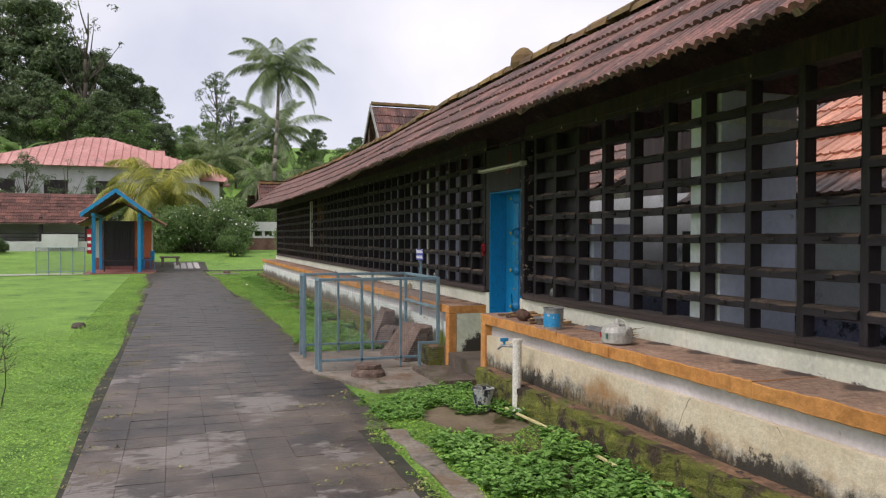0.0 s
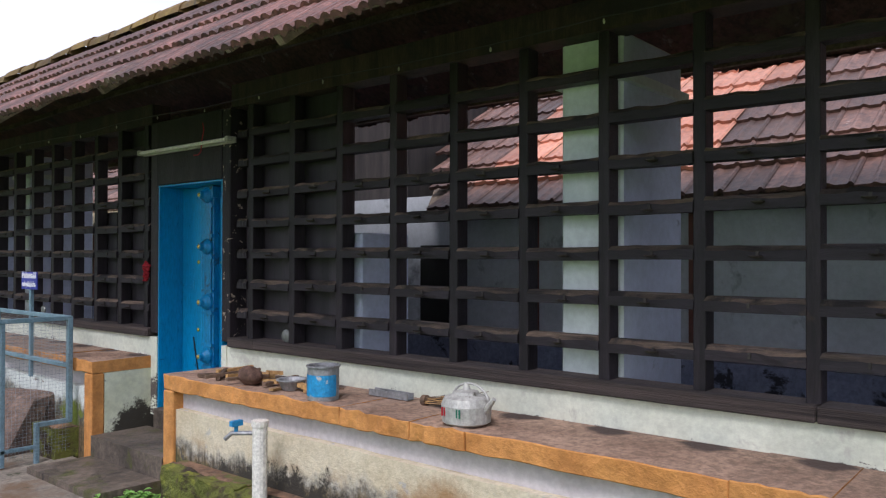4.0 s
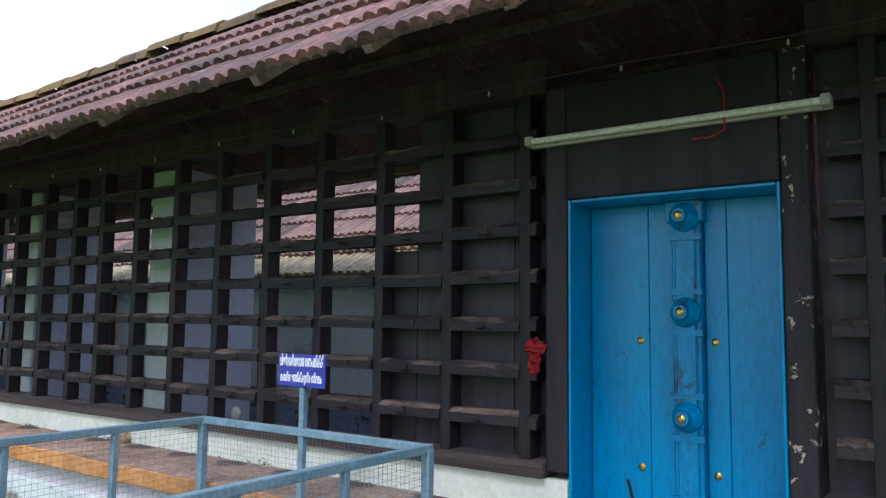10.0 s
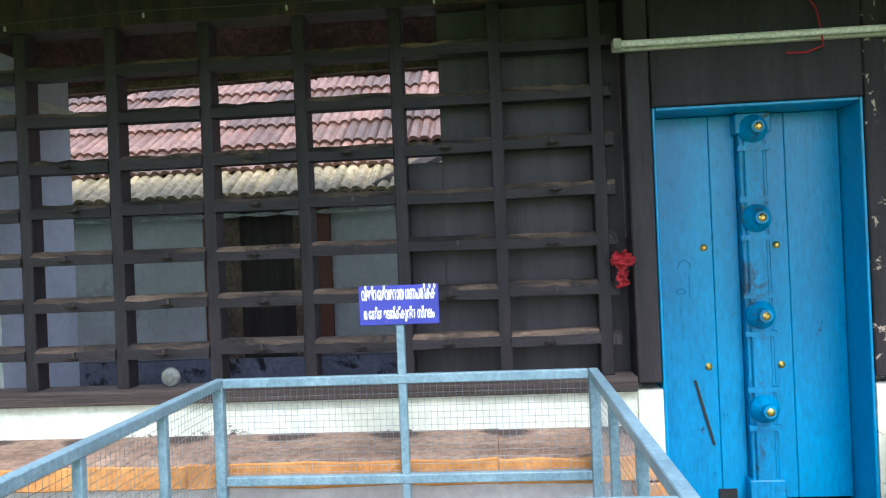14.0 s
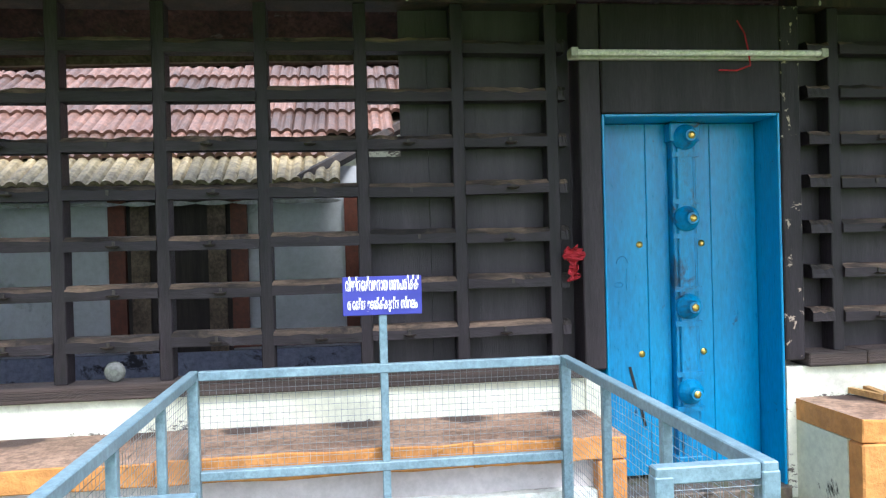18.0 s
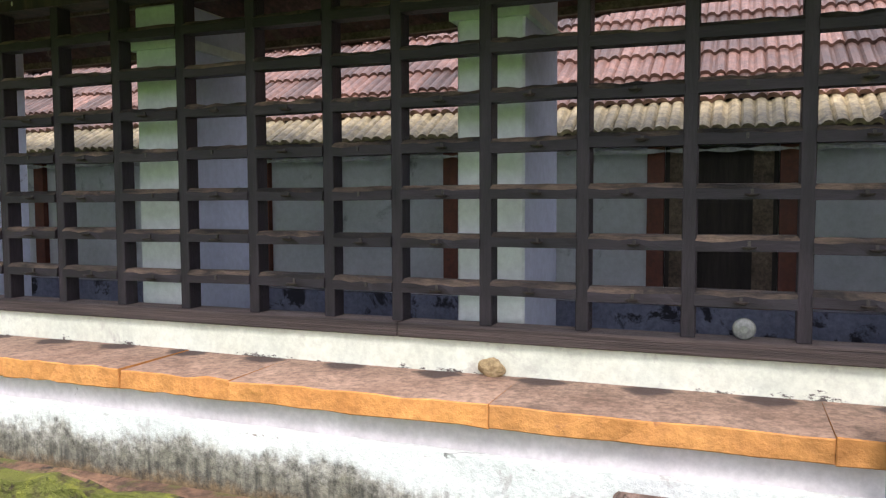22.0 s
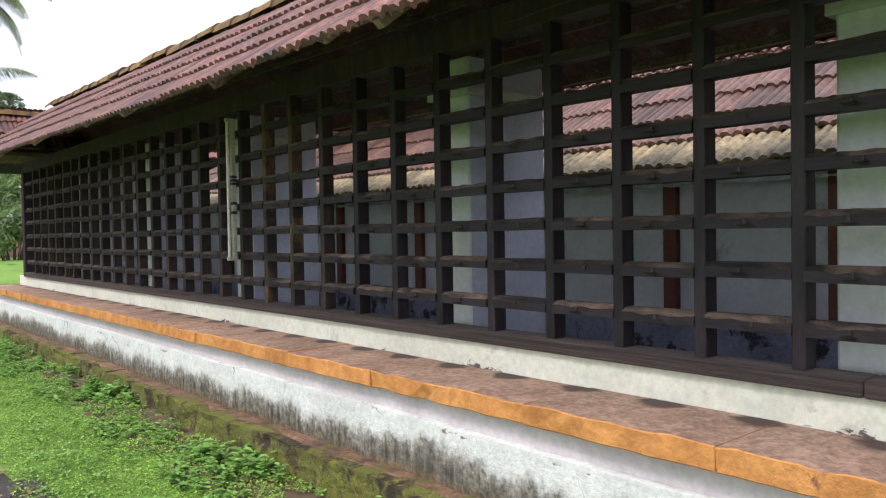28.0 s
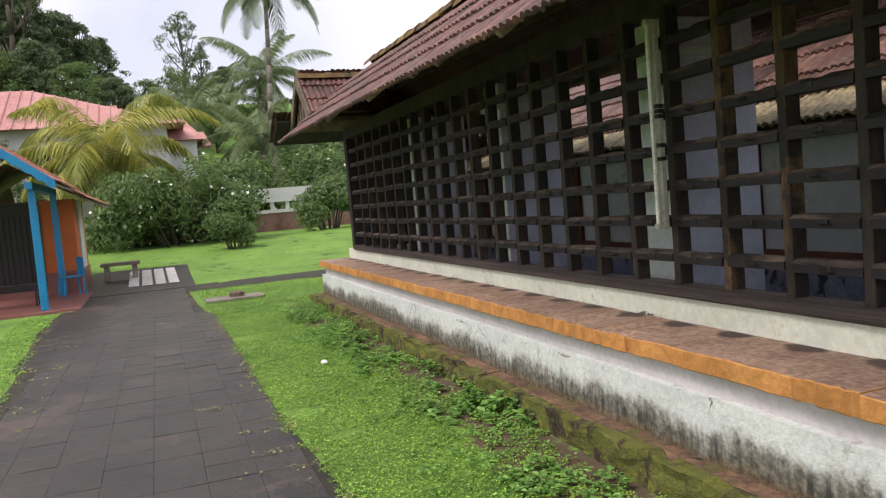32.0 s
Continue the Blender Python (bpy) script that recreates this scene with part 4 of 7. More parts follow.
    put("rat_hole", bm, BLACKP, "gnawed hole at the bottom, its shade put in as a black patch")
    return e


build_door()
bm = bmesh.new()
quad_box(bm, LX + 0.245, LX + 0.29, 7.72, 8.76, 0.36, 2.6)
structure("wall_behind_door", bm, BOARD, "dark boards behind the door", "wall")


def tube_light(name, loc, rot, label):
    e = thing(name, label, "tube light", loc)
    e.rotation_euler = rot
    bm = bmesh.new()
    quad_box(bm, 0.0, 0.035, -0.615, 0.615, -0.022, 0.022)
    part("batten", bevelled(bm, 0.004), FIX, e)
    bm = bmesh.new()
    rod(bm, (-0.028, -0.585, 0), (-0.028, 0.585, 0), 0.0135, n=12)
    part("tube", bm, TUBE, e, smooth=False)
    for s in (-1, 1):
        bm = bmesh.new()
        quad_box(bm, -0.046, 0.0, s * 0.60 - 0.017, s * 0.60 + 0.017, -0.021, 0.021)
        part("end_cap", bevelled(bm, 0.004), FIX, e)
    return e


tube_light("tube_light", (LX - 0.075, 8.225, 2.475), (0, 0, 0), "unlit fluorescent tube fixed above the blue door")
tv = tube_light("tube_light", (LX - 0.085, 21.12, 2.03), (radians(90), 0, 0), "unlit fluorescent tube fixed upright on the lattice")
bm = bmesh.new()
for z in (-0.2, -0.12, 0.05, 0.08, 0.11):
    bm = bmesh.new()
    quad_box(bm, -0.002, 0.04, z - 0.012, z + 0.012, -0.026, 0.026)
    part("tape_band", bm, BLACKP, tv, "black tape round the batten")

# red wires by the lamp, red rag on the lattice
bm = bmesh.new()
pts = [(LX - 0.05, 8.02, 2.64), (LX - 0.06, 7.99, 2.58), (LX - 0.08, 7.985, 2.5), (LX - 0.09, 7.98, 2.42), (LX - 0.075, 8.04, 2.40), (LX - 0.06, 8.12, 2.405)]
for a, b in zip(pts, pts[1:]):
    rod(bm, a, b, 0.004, n=5)
solo("red_wire", bm, REDCLOTH, "thin loose red wire hanging by the tube light", "wire")
bm = bmesh.new()
r9 = random.Random(9)
for i in range(26):
    z = 1.60 - 0.15 * i / 25
    w = 0.04 + 0.06 * math.sin(math.pi * min(1, i / 12)) + r9.uniform(-0.01, 0.01)
    c = Vector((LX - 0.03, 8.835 + r9.uniform(-0.012, 0.012), z))
    v = [bm.verts.new(c + Vector((r9.uniform(-0.03, 0.01), dy, r9.uniform(-0.012, 0.012)))) for dy in (-w / 2, -w / 6, w / 6, w / 2)]
    if i:
        for j in range(3):
            bm.faces.new((last[j], last[j + 1], v[j + 1], v[j]))
    last = v
ob = solo("red_rag", bm, REDCLOTH, "crumpled red cloth tied to the lattice upright", "cloth")
so = ob.modifiers.new("thick", "SOLIDIFY")
so.thickness = 0.006


e = thing("string_lights", "unlit string of tiny clear bulbs under the eave", "string lights", (3.45, 4.0, 2.70))
for i in range(22):
    y, z = 0.62 * i, 0.012 * math.sin(i * 1.9)
    bm = bmesh.new()
    rod(bm, (0, y, z), (0, y + 0.62, 0.012 * math.sin((i + 1) * 1.9)), 0.0035, n=4)
    w = part("wire", bm, BLACKP, e)
    bm = bmesh.new()
    lathe(bm, (0, y, z - 0.02), [(0.003, 0.010), (0.006, 0), (0.005, -0.010), (0.001, -0.013)], 6)
    part("bulb", bm, FIX, w)


# ---- roofs ----
def tile_proto(w, l, mw=0.03, broad=False):
    """One interlocking clay tile, lying in the xy plane with its lower edge at y = 0."""
    xs = [0, 0.06, 0.13, 0.21, 0.30, 0.36, 0.44, 0.53, 0.62, 0.68, 0.76, 0.85, 0.94, 1.0]
    hs = [0.0, 0.017, 0.022, 0.017, 0.0, 0.0, 0.018, 0.021, 0.017, 0.0, 0.016, 0.022, 0.018, 0.0]
    if broad:
        xs = [0, 0.05, 0.10, 0.16, 0.42, 0.48, 0.54, 0.60, 0.66, 0.94, 1.0]
        hs = [0.004, 0.017, 0.018, 0.004, 0.001, 0.006, 0.013, 0.013, 0.004, 0.0, 0.0]
    verts, faces = [], []
    for y, z in ((0, 0.027), (l, 0.0)):
        verts += [Vector((w * x, y, z + h * mw / 0.03)) for x, h in zip(xs, hs)]
    verts += [Vector((w * x, 0, h * mw / 0.03 - 0.004)) for x, h in zip(xs, hs)]
    n = len(xs)
    for i in range(n - 1):
        faces.append((i, i + 1, n + i + 1, n + i))
        faces.append((i + 1, i, 2 * n + i, 2 * n + i + 1))
    return verts, faces


def tiled_plane(name, origin, along, up, length, rise, material, parent, seed=1, w=0.235, l=0.365, singles=None, single_mat=None, mw=0.03, keep=None, broad=False, drop=None):
    """Rows of tiles on a slope: along the eave for length, up the slope for rise. singles: span along the eave whose tiles are parts."""
    r = random.Random(seed)
    along, up = Vector(along).normalized(), Vector(up).normalized()
    nor = along.cross(up)
    if nor.z < 0:
        nor = -nor
    pv, pf = tile_proto(w, l + 0.03, mw, broad)
    M = Matrix((along, up, nor)).transposed()
    verts, faces, count = [], [], 0
    me = None
    if singles:
        me = bpy.data.meshes.new("roof_tile")
        me.from_pydata([M @ v for v in pv], [], pf)
        me.materials.append(single_mat)
    rows = max(1, int(rise / l + 0.4))
    for j in range(rows):
        for i in range(int(length / w)):
            if keep and not keep(i * w, j * l):
                continue
            o = Vector(origin) + along * (i * w + 0.002) + up * (j * l) + nor * (0.004 * r.random()) + up * r.uniform(-0.012, 0.012)
            if drop:
                o.z += drop(o.y)
            if singles and singles[0] < o.y < singles[1] and count < 295 and j < 5:
                piece("tile", me, parent, o - parent.location)
                count += 1
                continue
            s = len(verts)
            tw = r.uniform(-0.012, 0.012)
            base = o - (parent.location if parent else Vector())
            verts += [base + M @ Vector((v.x, v.y + tw * v.x / w, v.z)) for v in pv]
            faces += [tuple(s + k for k in f) for f in pf]
    return stuff_from(name, verts, faces, material, parent)


sl = math.hypot(RIDGE_X - EAVE_X, RIDGE_Z - EAVE_Z)
upw = Vector((RIDGE_X - EAVE_X, 0, RIDGE_Z - EAVE_Z)).normalized()
roof = tagged(new("roof_corridor"), "long sloping roof of weathered red clay tiles with mossy ridge", "roof", kind="structure")
roof.location = (RIDGE_X, 11, RIDGE_Z)
tiled_plane("tile_field", (EAVE_X, Y0 - 0.5, EAVE_Z + 0.03), (0, 1, 0), upw, 36.4, sl, TILE, roof, 2, singles=(5.0, 19.5), single_mat=TILEP, drop=sag)
# boarding under the tiles, outer and inner slope
for a, b, under in (((EAVE_X + 0.20, EAVE_Z + 0.163), (RIDGE_X, RIDGE_Z), EAVEWOOD), ((RIDGE_X + 0.002, RIDGE_Z), (INNER_X - 0.06, INNER_Z + 0.03), TILE)):
    bm = bmesh.new()
    rings = [[bm.verts.new((x, y, z + d + sag(y))) for (x, z), d in ((a, 0), (b, 0), (b, -0.03), (a, -0.03))] for y in [Y0 - 0.5 + 1.2 * i for i in range(31)]]
    for q0, q1 in zip(rings, rings[1:]):
        for i in range(4):
            bm.faces.new((q0[i], q0[(i + 1) % 4], q1[(i + 1) % 4], q1[i]))
    bm.faces.new(rings[0])
    bm.faces.new(rings[-1][::-1])
    for q in bm.verts:
        q.co -= roof.location
    part("boarding", bm, under, roof, "dusty boarding under the tiles" if under == EAVEWOOD else "dark red underside of the inner slope")
# red tiles of the inner slope, seen from beneath, with their battens and rafters
tiled_plane("inner_tile_field", (INNER_X, Y0 - 0.4, INNER_Z), (0, 1, 0), (RIDGE_X - INNER_X, 0, RIDGE_Z - INNER_Z + 0.05), 35.7, 1.4, TILE, roof, 6, drop=sag)
for x in (4.95, 4.6, 4.25):
    bm = bmesh.new()
    quad_box(bm, x - 0.02, x + 0.02, Y0, 28.4, RIDGE_Z - (x - RIDGE_X) * PITCH_IN - 0.075, RIDGE_Z - (x - RIDGE_X) * PITCH_IN - 0.03)
    bmesh.ops.subdivide_edges(bm, edges=[q for q in bm.edges if q.calc_length() > 5], cuts=29)
    for v in bm.verts:
        v.co.z += sag(v.co.y)
    for v in bm.verts:
        v.co -= roof.location
    part("batten", bm, RAFTER, roof)
for j, y in enumerate([Y0 + 0.1 + 0.62 * i for i in range(57)]):
    bm = bmesh.new()
    j2 = 0.01 * math.sin(j * 2.3)
    xs = EAVE_X + 0.32 + 9 * j2
    zs = EAVE_Z + 0.133 + (xs - EAVE_X - 0.2) * PITCH
    zs += sag(y)
    rz_ = RIDGE_Z + sag(y)
    pts = [(xs, zs), (RIDGE_X - 0.05, rz_ - 0.075), (RIDGE_X - 0.05, rz_ - 0.17), (xs + 0.05, zs - 0.045)]
    a = [bm.verts.new((x, y - 0.025, z)) for x, z in pts]
    b = [bm.verts.new((x, y + 0.025, z)) for x, z in pts]
    for i in range(4):
        bm.faces.new((a[i], a[(i + 1) % 4], b[(i + 1) % 4], b[i]))
    bm.faces.new(a)
    bm.faces.new(b[::-1])
    for v in bm.verts:
        v.co -= roof.location
    part("rafter", bm, EAVEWOOD, roof)
bm = bmesh.new()
quad_box(bm, EAVE_X + 0.60, EAVE_X + 0.65, Y0 - 0.5, 28.5, EAVE_Z + 0.36, EAVE_Z + 0.44)
bmesh.ops.subdivide_edges(bm, edges=[q for q in bm.edges if q.calc_length() > 5], cuts=29)
for v in bm.verts:
    v.co.z += sag(v.co.y)
    v.co -= roof.location
part("eave_board", bm, EAVEWOOD, roof, "weathered eave board")
# mossy ridge tiles
bm = bmesh.new()
ring = []
for y in (0, 0.41):
    s = 0.135 if y == 0 else 0.115
    ring.append([bm.verts.new((s * math.cos(math.pi * i / 6), y, s * 0.85 * math.sin(math.pi * i / 6) - 0.02)) for i in range(7)])
for i in range(6):
    bm.faces.new((ring[0][i], ring[0][i + 1], ring[1][i + 1], ring[1][i]))
bm.faces.new(ring[0])
rt = to_mesh("ridge_tile", bm, RIDGETILE)
for i in range(91):
    piece("ridge_tile", rt, roof, Vector((RIDGE_X, Y0 - 0.4 + 0.39 * i, RIDGE_Z + 0.008 + sag(Y0 - 0.4 + 0.39 * i) + 0.010 * math.sin(i * 1.7))) - roof.location, (0.03 + 0.02 * math.sin(i * 1.3), 0.05 * math.sin(i * 2.1), 0))
bm = bmesh.new()
lathe(bm, (0, 0, 0), [(0.14, 0), (0.16, 0.06), (0.15, 0.14), (0.10, 0.2), (0.05, 0.24), (0.02, 0.25)], 10)
part("ridge_finial", bm, RIDGETILE, roof, "mossy clay ridge finial").location = Vector((RIDGE_X, 8.26, RIDGE_Z + 0.05)) - roof.location


def gable_roof(name, label, ridge_a, ridge_b, half, drop, material, bargem, seed, overhang=0.1, wallm=DARKIN, fins=0):
    """A gabled roof with its ridge from a (gable end, seen) to b, running along x."""
    e = tagged(new(name), label, "roof", kind="structure")
    e.location = ridge_a
    a, b = Vector(ridge_a), Vector(ridge_b)
    L = (b - a).length
    for s in (-1, 1):
        d = Vector((0, s * half, -drop))
        foot = a + d
        if s < 0:
            tiled_plane("tile_field", foot, (1, 0, 0), -d, L, d.length, material, e, seed)
        else:
            tiled_plane("tile_field", foot, (1, 0, 0), -d, L, d.length, material, e, seed + 1)
        bm = bmesh.new()
        p = [Vector((0.03, 0, -0.05)), Vector((0.03, d.y, d.z - 0.05)), Vector((L, d.y, d.z - 0.05)), Vector((L, 0, -0.05))]
        f = bm.faces.new([bm.verts.new(q) for q in p])
        ext = bmesh.ops.extrude_face_region(bm, geom=[f])
        for v in [g for g in ext["geom"] if isinstance(g, bmesh.types.BMVert)]:
            v.co.z -= 0.05
        part("boarding", bm, RAFTER, e)
        bm = bmesh.new()
        dn = d.normalized()
        w = 0.13
        up2 = Vector((0, -dn.z * s * 1.0, dn.y * s * 1.0))
        q = [Vector((0, 0, 0.05)), dn * (d.length + 0.05) + Vector((0, 0, 0.05)), dn * (d.length + 0.05) + Vector((0, 0, -w)), Vector((0, 0, -w))]
        f = bm.faces.new([bm.verts.new(v + Vector((-0.05, 0, 0))) for v in q])
        ext = bmesh.ops.extrude_face_region(bm, geom=[f])
        for v in [g for g in ext["geom"] if isinstance(g, bmesh.types.BMVert)]:
            v.co.x += 0.035
        part("bargeboard", bm, bargem, e)
    bm = bmesh.new()
    f = bm.faces.new([bm.verts.new(v) for v in (Vector((0.25, 0, -0.1)), Vector((0.25, -half * 0.95, -drop)), Vector((0.25, half * 0.95, -drop)))])
    ext = bmesh.ops.extrude_face_region(bm, geom=[f])
    for v in [g for g in ext["geom"] if isinstance(g, bmesh.types.BMVert)]:
        v.co.x += 0.08
    part("gable_board", bm, wallm, e)
    for i in range(fins):
        y = -half * 0.8 + 1.6 * half * i / (fins - 1)
        top = -drop * abs(y) / half - 0.12
        bm = bmesh.new()
        quad_box(bm, 0.02, 0.06, y - 0.035, y + 0.035, -drop, top)
        part("gable_slat", bm, RAFTER, e)
    for i in range(int(L / 0.39)):
        piece("ridge_tile", rt, e, (0.39 * i, 0, 0.012), (0, 0, radians(-90)))
    return e


GREYWOOD = mat("grey_painted_bargeboard", [(0.3, (0.22, 0.22, 0.21)), (0.7, (0.36, 0.36, 0.34))], 5, 0.8, fine=25, bump=0.2, spots=[((0.08, 0.07, 0.06), 6, 0.6, 0.7)])
gable_roof("roof_inner_gable", "steep red tiled gable with grey bargeboards above the long roof", (5.85, 23.45, 5.80), (9.85, 23.45, 5.80), 1.75, 2.05, TILE, GREYWOOD, 21, wallm=REDWOOD, fins=4)
bm = bmesh.new()
quad_box(bm, 8.8, 10.0, 22.0, 24.9, 0.3, 3.8)
structure("wall_inner_block", bm, WHITEWALL, "white inner shrine wall under the tall gable", "wall")
gable_roof("roof_end_gable", "small red tiled end gable with open weathered slats", (2.95, 28.75, 3.62), (9.5, 28.75, 3.62), 0.75, 0.62, TILE, RAFTER, 23, wallm=DARKIN, fins=7)
# skirt roof round the corner under the end gable
skirt = tagged(new("roof_end_skirt"), "tiled skirt roof turning the building's corner", "roof", kind="structure")
skirt.location = (2.58, 29.4, 2.55)
tiled_plane("tile_field", (2.62, 29.98, 2.80), (1, 0, 0), (0, -1.0, 0.62), 7.0, 0.62, TILE, skirt, 31)
bm = bmesh.new()
quad_box(bm, 2.68, 9.6, 29.42, 29.92, 2.76, 2.79)
for v in bm.verts:
    v.co -= skirt.location
    if v.co.y < 0.2:
        v.co.z += 0.30
part("boarding", bm, DARKIN, skirt)


# ---- inner range seen through the lattice ----
IX = 5.70
bm = bmesh.new()
quad_box(bm, IX, IX + 0.2, Y0, Y1 + 3, 0.93, 2.2)
structure("wall_inner", bm, INWALL, "pale grey green wall panels of the inner range", "wall")
bm = bmesh.new()
quad_box(bm, IX - 0.06, IX + 0.2, Y0, Y1 + 3, 0.2, 0.93)
structure("wall_inner_plinth", bm, INLOW, "damp slate blue plinth with dark mould patches", "wall")
frame_in = thing("timber_frame", "maroon painted timber posts and rails on the inner wall", "timber frame", (IX, 10, 0.93))
for y0, y1 in ((Y0, 7.15), (7.72, 10.60), (11.43, 29)):
    bm = bmesh.new()
    quad_box(bm, IX - 0.04, IX - 0.002, y0, y1, 0.95, 1.03)
    for v in bm.verts:
        v.co -= frame_in.location
    part("rail", bm, REDWOOD, frame_in)
for y in (-4, -2.2, -0.4, 1.0, 2.3, 3.67, 5.07, 6.45, 9.83, 10.61, 11.42, 12.87, 13.86, 14.48, 15.48, 16.9, 18.1, 19.6, 21.1, 22.6, 24.1, 25.6, 27.1, 28.4):
    bm = bmesh.new()
    quad_box(bm, IX - 0.055, IX - 0.003, y - 0.055, y + 0.055, 0.95, 1.99)
    for v in bm.verts:
        v.co -= frame_in.location
    part("post", bm, REDWOOD, frame_in)
bm = bmesh.new()
quad_box(bm, IX - 0.03, IX - 0.004, 10.67, 11.36, 0.4, 1.98)
# Flat black panel stands in for the shade inside an open doorway.
bm2 = bmesh.new()
quad_box(bm2, IX - 0.03, IX - 0.004, 7.18, 7.66, 0.3, 1.75)
solo("inner_door", bm2, BLACKP, "flat black panel for the shade of a doorway in the inner wall", "doorway")
bm2 = bmesh.new()
for i in range(60):
    y = 9.9 + 0.24 * i
    for k in range(6):
        a0, a1 = y + 0.04 * k, y + 0.04 * (k + 1)
        h0, h1 = 0.014 * math.sin(math.pi * k / 6), 0.014 * math.sin(math.pi * (k + 1) / 6)
        bm2.faces.new([bm2.verts.new(p) for p in ((5.46, a0, 1.945 + h0), (5.46, a1, 1.945 + h1), (5.46, a1, 1.939 - h1), (5.46, a0, 1.939 - h0))])
tagged(solo("drip_sheet", bm2, TIN, "scalloped edge of a corrugated sheet under the inner eave", "sheet"), kind="stuff")
di = solo("inner_door", bm, DARKIN, "dark weathered plank door in the inner wall", "door")
for y in (10.76, 11.27):
    bm = bmesh.new()
    quad_box(bm, IX - 0.05, IX - 0.031, y - 0.06, y + 0.06, 0.4, 1.98)
    solo("door_post", bm, RAFTER, "old grey timber door post", "post")

inroof = tagged(new("roof_inner"), "rain wet red tile roof of the inner range", "roof", kind="structure")
inroof.location = (5.30, 10, 2.02)
IUP = Vector((1, 0, 0.62)).normalized()
def hip_n(u, v):
    return 9.9 + u > 10.15 - 0.95 * v


def hip_s(u, v):
    return Y0 + u < min(7.4 + 0.55 * v, 8.3)


tiled_plane("tile_field", Vector((5.30, 8.0, 2.05)) + IUP * 0.38, (0, 1, 0), IUP, 23.5, 4.4, TILEIN, inroof, 41, w=0.25, l=0.39, mw=0.034, keep=lambda u, v: hip_n(u - 1.9, v + 0.4))
tiled_plane("tile_field", Vector((5.30, Y0, 2.05)) + IUP * 0.38, (0, 1, 0), IUP, 15.3, 4.4, TILEIN, inroof, 45, w=0.25, l=0.39, mw=0.034, keep=lambda u, v: hip_s(u, v) and not 4.95 - 0.15 * v < Y0 + u < 7.0, broad=True)
tiled_plane("tile_field_orange", Vector((5.30, Y0, 2.055)) + IUP * 0.38, (0, 1, 0), IUP, 15.3, 4.4, TILEORANGE, inroof, 43, w=0.25, l=0.39, mw=0.034, keep=lambda u, v: 4.95 - 0.15 * v < Y0 + u < 7.0, broad=True)
tiled_plane("lichen_tile_row", (5.30, 9.9, 2.04), (0, 1, 0), IUP, 21.4, 0.41, TILEMOSS, inroof, 42, w=0.25, l=0.39, mw=0.036)
tiled_plane("lower_tile_row", (5.30, Y0, 2.04), (0, 1, 0), IUP, 14.4, 0.41, TILEIN, inroof, 44, w=0.25, l=0.39, mw=0.034, broad=True)
bm = bmesh.new()
rod(bm, (0.02, 0.18, 0.04), (1.35, -1.1, 0.86), 0.05, 0.045, 6)
part("hip_rafter", bm, BROWNV, inroof, "exposed brown hip rafter")
bm = bmesh.new()
v = [bm.verts.new(p) for p in ((0.06, 0.2, -0.01), (3.9, -3.0, 2.4), (3.9, 21, 2.4), (0.06, 21, -0.01))]
f = bm.faces.new(v)
v = [bm.verts.new(p) for p in ((0.06, Y0 - 10, -0.01), (3.9, Y0 - 10, 2.4), (3.9, -1.8, 2.4), (1.55, -1.8, 0.925), (0.06, -2.66, -0.01))]
f2 = bm.faces.new(v)
ext = bmesh.ops.extrude_face_region(bm, geom=[f, f2])
for g in ext["geom"]:
    if isinstance(g, bmesh.types.BMVert):
        g.co.z -= 0.04
part("boarding", bm, RAFTER, inroof)
# Dark block added where only shade shows; its darkness is in the colour.
bm = bmesh.new()
quad_box(bm, 5.95, 7.7, 8.07, 9.3, 0.2, 3.4)
structure("wall_shade_block", bm, DARKIN, "dark block added for the shade behind the blue door", "wall")
bm = bmesh.new()
quad_box(bm, 10.2, 10.4, Y0, 32, 0.2, 4.3)
structure("wall_far_inner", bm, WHITEWALL, "plain white wall behind the inner range", "wall")


